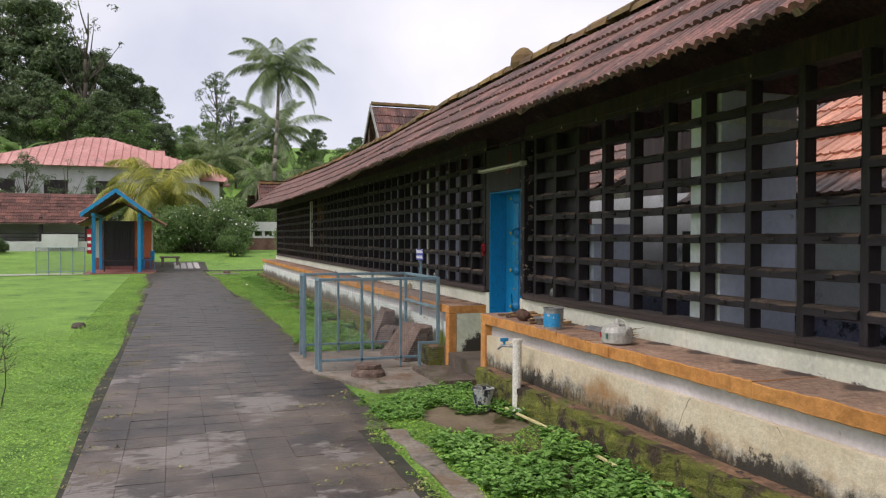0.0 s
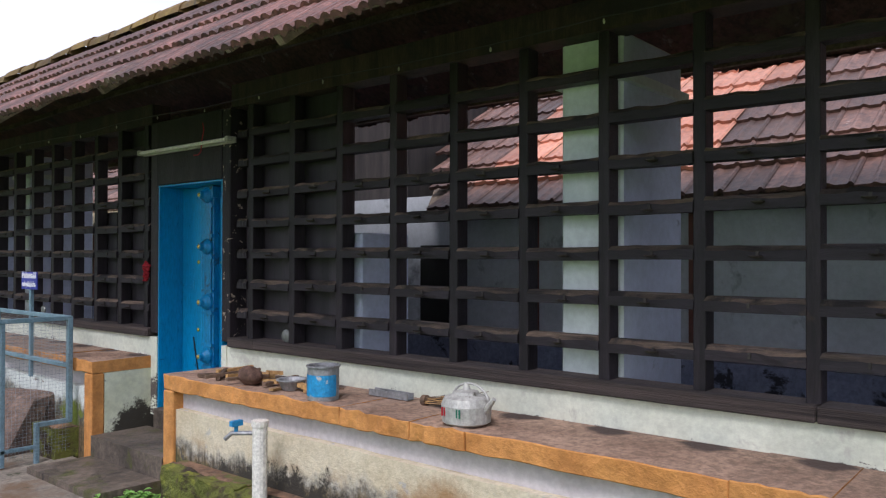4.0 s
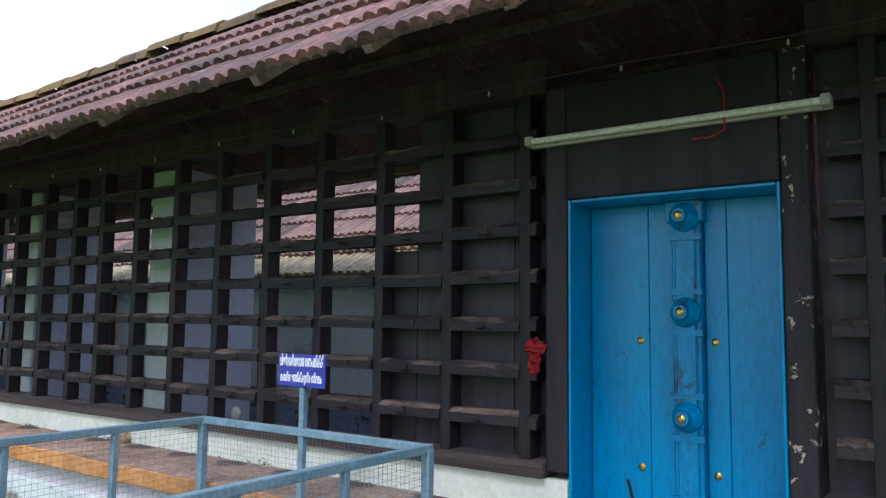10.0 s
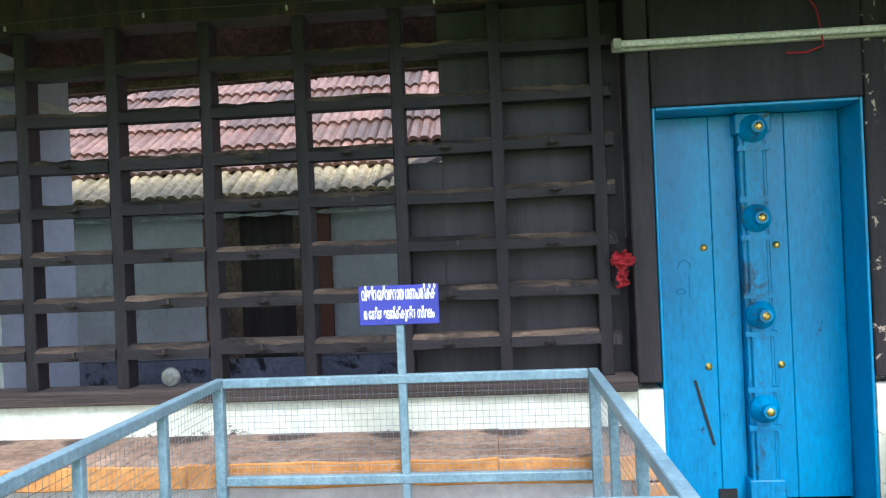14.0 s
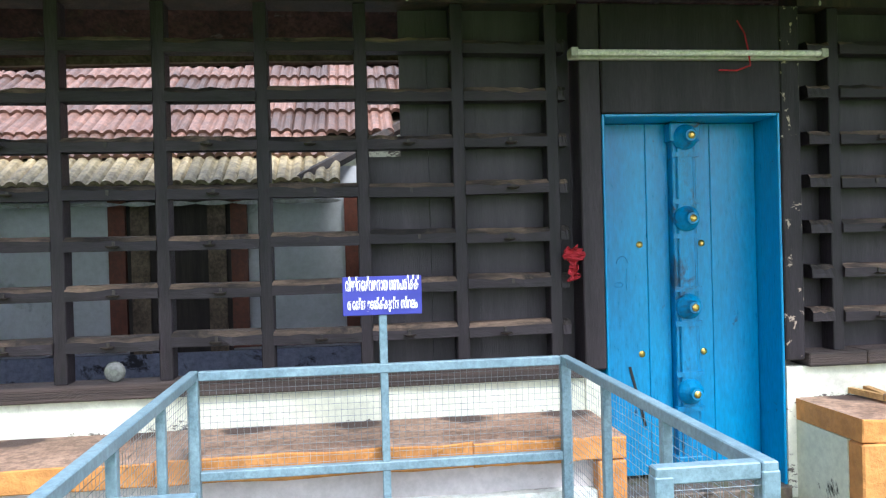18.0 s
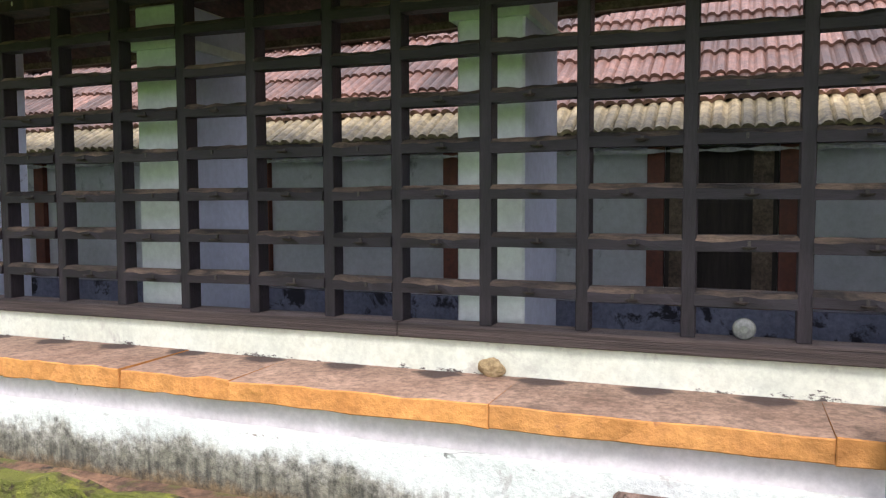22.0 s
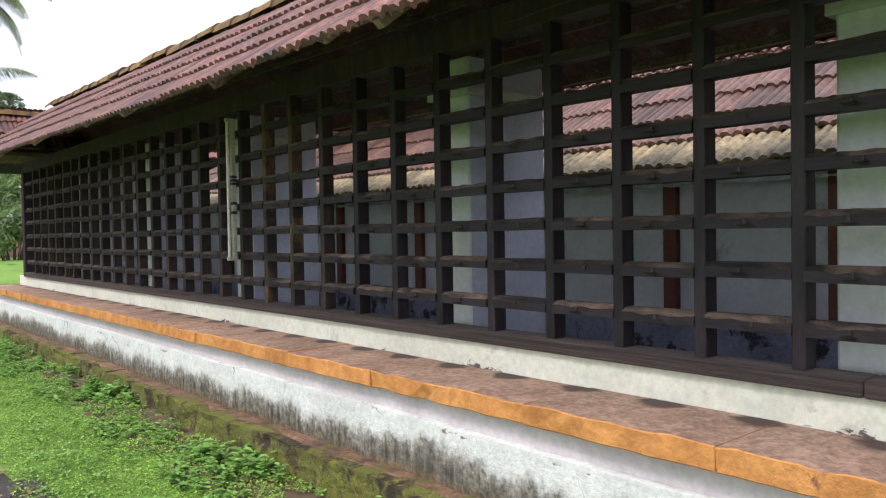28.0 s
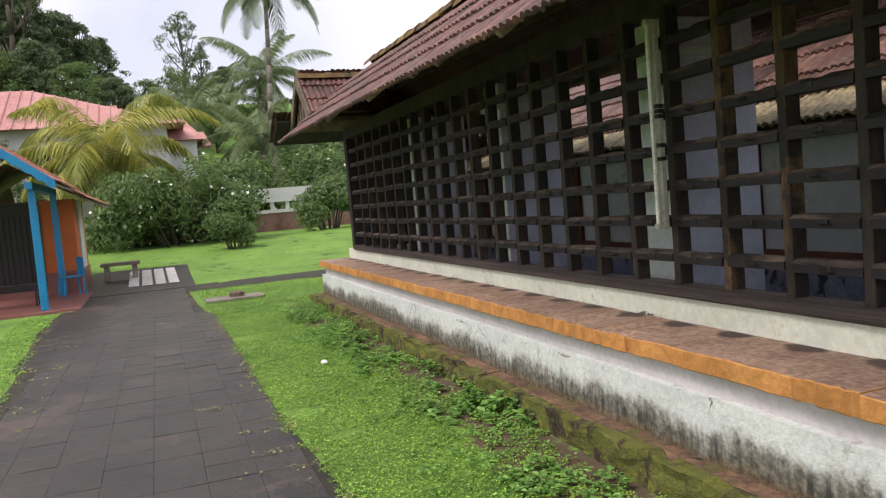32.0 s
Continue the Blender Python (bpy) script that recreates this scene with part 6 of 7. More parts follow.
    put("sanctum_wall", bm, ORANGEWALL, "orange painted wall")
    for x in (sx0 + 0.02,):
        bm = bmesh.new()
        quad_box(bm, x, x + 0.3, sy0, sy0 + 0.1, 0.76, 2.34)
        put("white_panel", bm, PALEWHITE)
    bm = bmesh.new()
    quad_box(bm, sx1 - 0.028, sx1 + 0.01, sy0 + 0.75, sy0 + 1.7, 0.76, 2.34)
    put("white_panel", bm, PALEWHITE)
    # The sanctum's unlit interior is painted as one black panel.
    bm = bmesh.new()
    quad_box(bm, xc - 0.72, xc + 0.5, sy0 - 0.012, sy0 + 0.02, 0.4, 2.34)
    put("doorway", bm, BLACKP, "black panel for the shaded doorway behind an iron grille")
    for i in range(7):
        bm = bmesh.new()
        rod(bm, (xc - 0.33 + 0.11 * i, sy0 - 0.03, 0.55), (xc - 0.33 + 0.11 * i, sy0 - 0.03, 2.05), 0.012, n=5)
        put("grille_bar", bm, DARKIN)
    for s in (-1, 1):
        d = Vector((s * 1.75, 0, -1.0))
        cx = (sx0 + sx1) / 2
        tiled_plane("roof_tiles", (cx + d.x, sy0 - 0.5, 3.2 + d.z), (0, 1, 0), -d, 3.8, d.length, SHRINETILE, e, 61 + s)
        bm = bmesh.new()
        q = [bm.verts.new(p) for p in ((cx, sy0 - 0.45, 3.17), (cx + d.x, sy0 - 0.45, 3.17 + d.z), (cx + d.x, sy1 + 0.45, 3.17 + d.z), (cx, sy1 + 0.45, 3.17))]
        bm.faces.new(q)
        ext = bmesh.ops.extrude_face_region(bm, geom=bm.faces[:])
        for g in ext["geom"]:
            if isinstance(g, bmesh.types.BMVert):
                g.co.z -= 0.05
        put("boarding", bm, RAFTER)
    return e


build_shrine()


# poster, mesh fence and paving strips beside the shrine
bm = bmesh.new()
quad_box(bm, -3.16, -2.99, 32.80, 32.82, 1.0, 1.95)
po = thing("poster", "narrow red poster with white writing on the shrine post", "poster", (-3.08, 32.81, 1.0))
for v in bm.verts:
    v.co -= po.location
part("sheet", bm, REDCLOTH, po)
bm = bmesh.new()
for z in (1.15, 1.4, 1.65):
    quad_box(bm, -3.14, -3.01, 32.785, 32.797, z, z + 0.10)
for v in bm.verts:
    v.co -= po.location
part("writing", bm, SIGNWHITE, po)
fe = thing("mesh_fence", "low grey wire mesh fence beside the shrine", "fence", (-4.9, 32.6, ground_z(32.6)))
for i in range(5):
    bm = bmesh.new()
    rod(bm, (0.42 * i, 0, -0.05), (0.42 * i, 0, 1.05), 0.018, n=6)
    part("post", bm, STEELBLUE, fe)
for z in (0.12, 1.03):
    bm = bmesh.new()
    rod(bm, (0, 0, z), (1.68, 0, z), 0.014, n=6)
    part("rail", bm, STEELBLUE, fe)
bm = bmesh.new()
for i in range(28):
    rod(bm, (0.06 * i, 0.02, 0.12), (0.06 * i, 0.02, 1.03), 0.003, n=3)
for i in range(16):
    rod(bm, (0, 0.02, 0.12 + 0.06 * i), (1.68, 0.02, 0.12 + 0.06 * i), 0.003, n=3)
tagged(part("wire_mesh", bm, WIRE, fe), kind="stuff")

# plastic chair, benches and small things by the shrine
def chair(loc, rz, label):
    e = thing("plastic_chair", label, "chair", loc)
    e.rotation_euler = (0, 0, rz)
    for n, b in (("seat", (-0.22, 0.22, -0.22, 0.22, 0.40, 0.43)), ("backrest", (-0.22, 0.22, 0.2, 0.23, 0.43, 0.82))):
        bm = bmesh.new()
        quad_box(bm, *b)
        part(n, bevelled(bm, 0.012), BLUEPAINT, e)
    for x in (-0.19, 0.19):
        for y in (-0.19, 0.19):
            bm = bmesh.new()
            rod(bm, (x * 1.15, y * 1.15, 0), (x, y, 0.40), 0.018, n=6)
            part("leg", bm, BLUEPAINT, e)


chair((-1.05, 35.5, 0.25), -1.2, "blue moulded plastic chair on the red shrine floor")
e = thing("iron_bench", "dark iron bench standing on the shrine floor", "bench", (-2.1, 34.2, 0.25))
for i in range(4):
    bm = bmesh.new()
    quad_box(bm, -0.6, 0.6, -0.2 + 0.1 * i, -0.13 + 0.1 * i, 0.40, 0.43)
    part("slat", bm, DARKIN, e)
for x in (-0.55, 0.55):
    for y in (-0.17, 0.17):
        bm = bmesh.new()
        rod(bm, (x, y, 0), (x, y, 0.40), 0.018, n=6)
        part("leg", bm, DARKIN, e)
e = thing("garden_bench", "low grey stone bench beside the shrine", "bench", (-0.15, 37.8, ground_z(37.8)))
bm = bmesh.new()
quad_box(bm, -0.45, 0.45, -0.2, 0.2, 0.36, 0.44)
part("top", bevelled(bm, 0.01), CONCRETE, e)
for x in (-0.32, 0.32):
    bm = bmesh.new()
    quad_box(bm, x - 0.06, x + 0.06, -0.15, 0.15, 0, 0.36)
    part("leg", bm, CONCRETE, e)
STRIPE = mat("white_paving_stripe", [(0.3, (0.40, 0.38, 0.35)), (0.7, (0.58, 0.56, 0.52))], 3, 0.8, bump=0.1, spots=[((0.2, 0.18, 0.15), 6, 0.6, 0.7)])
for i in range(4):
    x = 0.05 + 0.29 * i
    bm = bmesh.new()
    ys = [35.9 + 0.3 * k for k in range(11)]
    strip(bm, [(x - 0.012 * (y - 35.9), y) for y in ys], [(x + 0.225 - 0.012 * (y - 35.9), y) for y in ys], 0.035)
    structure("paving_strip", bm, STRIPE, "pale stone paving strip set in the path", "paving")
for i in range(3):
    y = 31.6 + 0.42 * i
    bm = bmesh.new()
    strip(bm, [(-7.5, y), (-7.5, y + 0.24)], [(-3.0, y + 0.6), (-3.0, y + 0.84)], 0.03)
    structure("paving_strip", bm, STRIPE, "pale stone paving strip crossing the lawn", "paving")
bm = bmesh.new()
ys = [34.8 + 0.575 * i for i in range(9)]
strip(bm, [(-0.9, y) for y in ys], [(1.45, y) for y in ys], 0.015)
structure("paving_cross", bm, ASPHALT, "dark paving running on behind the shrine", "paving")
# small inspection cover on the lawn
bm = bmesh.new()
quad_box(bm, -0.5, 0.5, -0.28, 0.28, -0.05, 0.05)
solo("inspection_cover", bevelled(bm, 0.01), CONCRETE, "square concrete inspection cover in the grass", "cover", (1.95, 31.4, ground_z(31.4)))
bm = bmesh.new()
lathe(bm, (0, 0, 0), [(0.13, 0), (0.13, 0.07), (0.09, 0.09), (0.02, 0.09)], 10)
solo("stone_block", bm, STONE, "dark stone lying on the inspection cover", "stone", (2.0, 31.45, ground_z(31.4) + 0.05))


# ---- long shed, house and far wall ----
def long_shed():
    y0, gz = 47.0, ground_z(47)
    e = thing("long_shed", "long open shed with an old brown tiled roof", "shed", (-12, y0, gz))
    o = e.location
    xa, xb = -26.0, -4.2
    for s in (-1, 1):
        d = Vector((0, s * 2.2, -1.75))
        foot = Vector((xa, y0 + 2.2, 4.15)) + d
        tiled_plane("roof_tiles", foot, (1, 0, 0), -d, xb - xa, d.length, BROWNROOF, e, 71 + s, w=0.34, l=0.30)
        bm = bmesh.new()
        q = [bm.verts.new(Vector(p) - o) for p in ((xa, y0 + 2.2, 4.13), (xb, y0 + 2.2, 4.13), (xb, y0 + 2.2 + d.y, 4.13 + d.z), (xa, y0 + 2.2 + d.y, 4.13 + d.z))]
        bm.faces.new(q)
        ext = bmesh.ops.extrude_face_region(bm, geom=bm.faces[:])
        for g in ext["geom"]:
            if isinstance(g, bmesh.types.BMVert):
                g.co.z -= 0.05
        part("boarding", bm, RAFTER, e)
    for i in range(10):
        x = xb - 0.4 - 2.3 * i
        bm = bmesh.new()
        quad_box(bm, x - 0.09 + 12, x + 0.09 + 12, 0.25, 0.43, 0, 1.9)
        part("post", bm, DARKIN, e)
    bm = bmesh.new()
    quad_box(bm, xa + 12, xb + 12, 0.15, 0.4, -0.2, 0.55)
    part("low_wall", bm, PALEWHITE, e)
    for z in (0.75, 0.95):
        bm = bmesh.new()
        quad_box(bm, xa + 12, xb + 12, 0.27, 0.33, z, z + 0.06)
        part("rail", bm, DARKIN, e)
    bm = bmesh.new()
    quad_box(bm, xa + 12, xb + 12, 4.0, 4.2, -0.2, 2.2)
    part("back_wall", bm, PALEWHITE, e)
    bm = bmesh.new()
    quad_box(bm, 5.2, 7.0, -0.15, -0.05, 0.2, 0.95)
    part("white_panel", bm, PALEWHITE, e)


long_shed()


def house():
    gz = ground_z(62)
    e = thing("house", "pale two storey house with a faded pink hipped roof", "house", (-5.5, 64, gz))
    hx, hy, zt, za = 8.2, 5.0, 6.6, 9.2
    bm = bmesh.new()
    quad_box(bm, -hx + 0.9, hx - 0.9, -hy + 0.9, hy - 0.9, -0.3, zt - gz)
    part("wall", bm, PALEWHITE, e)
    bm = bmesh.new()
    b = [bm.verts.new(p) for p in ((-hx, -hy, zt - gz), (hx, -hy, zt - gz), (hx, hy, zt - gz), (-hx, hy, zt - gz))]
    t = [bm.verts.new(p) for p in ((-0.7, 0, za - gz), (0.7, 0, za - gz))]
    for f in ((b[0], b[1], t[1], t[0]), (b[1], b[2], t[1]), (b[2], b[3], t[0], t[1]), (b[3], b[0], t[0])):
        bm.faces.new(f)
    bm.faces.new(b[::-1])
    rf = part("roof", bm, PINKROOF, e)
    for i in range(30):
        bm = bmesh.new()
        x = -hx + 2 * hx * (i + 0.5) / 30
        k = min(1.0, (hx - abs(x)) / (hx - 0.7))
        rod(bm, (x, -hy, zt - gz + 0.02), (x, -hy + hy * k, zt - gz + (za - zt) * k + 0.02), 0.05, n=4)
        part("roof_roll", bm, PINKROOF, rf)
    for k in range(2):
        for i in range(4):
            x = -6.0 + 3.3 * i + 0.4 * k
            bm = bmesh.new()
            quad_box(bm, x - 0.75, x + 0.75, -hy + 0.83, -hy + 0.95, 0.9 + 2.4 * k, 2.1 + 2.4 * k)
            w = part("window", bm, DARKIN, e)
            bm = bmesh.new()
            quad_box(bm, x - 0.85, x + 0.85, -hy + 0.78, -hy + 0.90, 0.82 + 2.4 * k, 0.9 + 2.4 * k)
            part("sill", bm, PALEWHITE, w)
    bm = bmesh.new()
    quad_box(bm, -hx - 3.2, -hx + 1.8, -hy - 1.5, -hy + 1, -0.3, 2.6)
    part("annexe", bm, PALEWHITE, e)
    bm = bmesh.new()
    quad_box(bm, hx - 4.2, hx + 1.5, -1, hy, zt - gz - 1.0, zt - gz - 0.9)
    v = bm.verts[:]
    for q in v:
        if q.co.y > 1:
            q.co.z += 1.4
    part("lean_roof", bm, PINKROOF, e)
    # second, lower range of roofs stepping down behind and beside the main one
    for x0, x1, y0, y1, z0, z1 in ((1.2, 4.8, 2.0, 5.0, 7.2, 8.75), (4.4, 9.2, -3.0, 3.0, 5.9, 7.4)):
        bm = bmesh.new()
        b = [bm.verts.new(p) for p in ((x0, y0, z0 - gz), (x1, y0, z0 - gz), (x1, y1, z0 - gz), (x0, y1, z0 - gz))]
        t = [bm.verts.new(p) for p in ((x0, (y0 + y1) / 2, z1 - gz), (x1 - 0.9 * (x0 > 3), (y0 + y1) / 2, z1 - gz))]
        for f in ((b[0], b[1], t[1], t[0]), (b[1], b[2], t[1]), (b[2], b[3], t[0], t[1]), (b[3], b[0], t[0])):
            bm.faces.new(f)
        bm.faces.new(b[::-1])
        part("side_roof", bm, PINKROOF, e)
        bm = bmesh.new()
        quad_box(bm, x0 + 0.4, x1 - 0.4, y0 + 0.4, y1 - 0.4, -0.3, z0 - gz - 0.002)
        part("side_wall", bm, PALEWHITE, e)


house()


def far_wall():
    e = thing("compound_wall", "white and brick compound wall with pierced top behind shrubs", "wall", (6, 49.5, ground_z(49.5)))
    bm = bmesh.new()
    quad_box(bm, -9, 30, 0, 0.2, -0.2, 0.75)
    part("base", bm, mat("old_brick_red_wall", [(0.3, (0.12, 0.06, 0.05)), (0.7, (0.26, 0.15, 0.12))], 1.5, 0.9, fine=9, bump=0.3), e)
    for z, h in ((0.751, 0.14), (1.2, 0.57)):
        bm = bmesh.new()
        quad_box(bm, -9, 30, -0.03, 0.23, z, z + h)
        part("band", bm, PALEWHITE, e)
    for i in range(60):
        x = -8.8 + 0.62 * i
        bm = bmesh.new()
        quad_box(bm, x, x + 0.16, 0.02, 0.18, 0.892, 1.199)
        part("baluster", bm, PALEWHITE, e)


far_wall()


# ---- plants ----
DRYGRASS = mat("dry_tan_grass", [(0.3, (0.16, 0.19, 0.05)), (0.7, (0.32, 0.28, 0.13))], 1.5, 0.9, bump=0.0, vary=0.4, island=True)
def leaf_cloud(blobs, count, size, seed, flat=0.35):
    """Many small leaf blades scattered through a crown made of uneven clumps."""
    r = random.Random(seed)
    verts, faces = [], []
    wts = [b[1] ** 2 for b in blobs]
    for _ in range(count):
        c, rad, sq = r.choices(blobs, wts)[0]
        d = Vector((r.gauss(0, 1), r.gauss(0, 1), r.gauss(0, 1))).normalized()
        k = r.uniform(0.45, 1.05) ** 0.6
        p = Vector(c) + Vector((d.x * rad, d.y * rad, d.z * rad * sq)) * k
        n = (d + Vector((r.gauss(0, 0.5), r.gauss(0, 0.5), r.gauss(0.4, 0.5)))).normalized()
        t = n.orthogonal().normalized()
        t.rotate(Matrix.Rotation(r.uniform(0, 6.28), 3, n))
        b = n.cross(t)
        s = size * r.uniform(0.6, 1.4)
        i = len(verts)
        verts += [p - t * s, p + b * s * flat - t * s * 0.1, p + t * s + n * (-0.25 * s), p - b * s * flat - t * s * 0.1]
        faces.append((i, i + 1, i + 2, i + 3))
    return verts, faces


def mesh_of(name, verts, faces, material):
    me = bpy.data.meshes.new(name)
    me.from_pydata(verts, [], faces)
    me.materials.append(material)
    return me


def limb_mesh(name, paths, material):
    bm = bmesh.new()
    for pts, r0, r1 in paths:
        n = len(pts) - 1
        for i in range(n):
            rod(bm, pts[i], pts[i + 1], r0 + (r1 - r0) * i / n, r0 + (r1 - r0) * (i + 1) / n, 7)
    return to_mesh(name, bm, material, smooth=True)


def crown_tree(seed, h, rad, base, clumps, leaf_n, leaf_s, lmat, power=0.7, size=(0.035, 0.075)):
    """A tree h high: tapered trunk, limbs, and a lobed crown of many small leafy clumps."""
    r = random.Random(seed)
    paths, blobs = [], []
    lean = Vector((r.uniform(-0.03, 0.03), r.uniform(-0.03, 0.03), 0)) * h
    trunk = [Vector((0, 0, -0.05 * h)) + (Vector((0, 0, h * 0.92)) + lean) * (i / 7) + Vector((r.uniform(-0.01, 0.01), r.uniform(-0.01, 0.01), 0)) * h for i in range(8)]
    paths.append((trunk, 0.02 * h, 0.003 * h))
    for k in range(clumps):
        v = r.random() ** 0.85
        a = r.uniform(0, 6.283)
        u = base + (1 - base) * v
        lobe = 0.62 + 0.75 * max(0, 0.5 + noise.noise((math.cos(a) * 1.4, math.sin(a) * 1.4 + seed, v * 3.2)))
        rr = rad * math.sin(math.pi * (0.14 + 0.83 * v)) ** power * lobe * math.sqrt(r.uniform(0.2, 1.0))
        c = Vector((rr * math.cos(a), rr * math.sin(a), u * h)) + lean * u
        blobs.append((c, h * r.uniform(*size), r.uniform(0.5, 0.8)))
        if k % 3 == 0:
            z0 = max(0.12 * h, c.z - 0.08 * h - rr * 0.5)
            i = min(6, int(z0 / (0.92 * h) * 7))
            s0 = trunk[i]
            mid = s0.lerp(c, 0.5) + Vector((0, 0, -0.02 * h))
            paths.append(([s0, mid, c], 0.006 * h, 0.0015 * h))
    return limb_mesh("trunk", paths, BARKD), mesh_of("crown", *leaf_cloud(blobs, leaf_n, leaf_s, seed + 1), lmat)


def plant_tree(name, meshes, loc, scale, rz, label, category="tree", group=""):
    e = thing(name, label, category, loc, group)
    e.scale, e.rotation_euler = (scale,) * 3, (0, 0, rz)
    piece("trunk", meshes[0], e, (0, 0, 0))
    c = piece("crown", meshes[1], e, (0, 0, 0))
    return e


TREES = [crown_tree(101, 10, 2.7, 0.16, 150, 11500, 0.15, LEAFD), crown_tree(111, 10, 2.0, 0.14, 130, 10500, 0.15, LEAFD, 0.55), crown_tree(121, 10, 3.4, 0.12, 130, 10500, 0.15, LEAFL, 0.6, (0.05, 0.1)),
         crown_tree(131, 10, 2.2, 0.30, 80, 5200, 0.10, LEAFD, 0.8, (0.025, 0.06)), crown_tree(141, 10, 1.9, 0.5, 40, 900, 0.10, LEAFD, 0.6, (0.02, 0.05))]
TREELABEL = ("tall broad dark green tree on the hillside", "tall narrow dark green hillside tree", "lighter green leafy tree behind the houses", "open crowned grey green tree behind the palms", "thin half bare tree with spreading branches")
r8 = random.Random(88)
# x, y, height of the top, kind
for x, y, top, k in ((13.0, 77, 10.4, 2), (16.2, 78, 10.8, 2), (19.5, 77, 10.6, 0), (23, 79, 10.6, 2), (-36, 90, 25, 0), (-30, 92, 27, 1), (-25, 94, 26, 0), (-20.5, 95, 26.5, 0), (-16.6, 94, 27.5, 1), (-13.6, 95, 27.8, 1), (-11.2, 97, 23.5, 0), (-9.3, 92, 29.0, 4), (-8.6, 95, 22.6, 0), (-6.2, 96, 21.6, 1), (-4.2, 97, 20.8, 1), (-3.0, 100, 20.0, 0),
                     (-0.8, 104, 16.2, 0), (1.6, 104, 16.0, 2), (4.8, 96, 21.6, 3), (6.6, 97, 18.6, 3), (8.8, 98, 16.6, 0), (12.5, 95, 16.0, 3), (16.5, 94, 15.0, 0), (21, 92, 14.0, 0), (27, 90, 14.0, 2), (34, 90, 15.0, 0),
                     (-22, 84, 17, 2), (-17, 84, 17, 0), (-13, 85, 18, 0), (-10, 84, 16, 2), (-7, 85, 16.5, 0), (-4, 84, 14.5, 2), (-1.4, 84, 13.4, 0), (1.0, 85, 13.2, 2), (3.4, 86, 14.0, 2), (6.2, 84, 13.0, 0), (9.5, 84, 12.6, 2), (13.5, 82, 12.0, 0), (18, 80, 11.5, 2), (24, 78, 11, 0),
                     (3.4, 70, 6.2, 2), (6.4, 69, 6.4, 0), (9.6, 68, 6.6, 2), (13.0, 68, 6.8, 0), (17, 67, 6.5, 2), (11.4, 57, 4.4, 2), (14.6, 56, 4.4, 0), (8.2, 58, 4.2, 0), (5.2, 57, 3.8, 0), (-11.5, 55, 7.6, 4), (-8.8, 54.5, 7.0, 3), (-6.6, 55, 6.8, 4), (-13.5, 55, 6.6, 3), (-5.0, 54, 5.6, 3), (-3.2, 54, 5.2, 2), (-20, 57, 5.6, 2), (-15.8, 56, 5.0, 0)):
    gz = ground_z(y) - 0.1
    plant_tree("forest_tree", TREES[k], (x, y, gz), (top - gz) / 10.3, r8.uniform(0, 6.28), TREELABEL[k], "tree", "hillside trees")


def banana_plant(loc, seed, scale):
    r = random.Random(seed)
    e = thing("banana_plant", "banana plant with broad upright green leaves", "plant", loc, "banana plants")
    e.scale = (scale,) * 3
    bm = bmesh.new()
    rod(bm, (0, 0, -0.3), (0, 0, 2.0), 0.16, 0.09, 8)
    part("stem", bm, BARK, e)
    for k in range(8):
        a, d = k * 2.4 + r.uniform(-0.3, 0.3), r.uniform(0.7, 1.35)
        p = Vector((0, 0, 1.9))
        verts, faces = [], []
        side = Vector((-math.sin(a), math.cos(a), 0))
        for i in range(11):
            w = 0.30 * math.sin(math.pi * min(1, 0.06 + i / 10.4)) ** 0.6 + 0.02
            verts += [p - side * w + Vector((0, 0, 0.1 * w)), p, p + side * w + Vector((0, 0, 0.1 * w))]
            p = p + Vector((math.cos(a) * math.cos(d), math.sin(a) * math.cos(d), math.sin(d))) * 0.25
            d -= 0.13
            if i:
                s = 3 * i
                faces += [(s - 3, s - 2, s + 1, s), (s - 2, s - 1, s + 2, s + 1)]
        piece("leaf", mesh_of("banana_leaf", verts, faces, LEAFL), e, (0, 0, 0))


for n, (x, y, s) in enumerate(((-14.6, 74, 1.35), (-12.9, 75, 1.5), (-11.0, 74, 1.3), (-9.6, 75, 1.2))):
    banana_plant((x, y, ground_z(y) + 1.2), 500 + n, s)


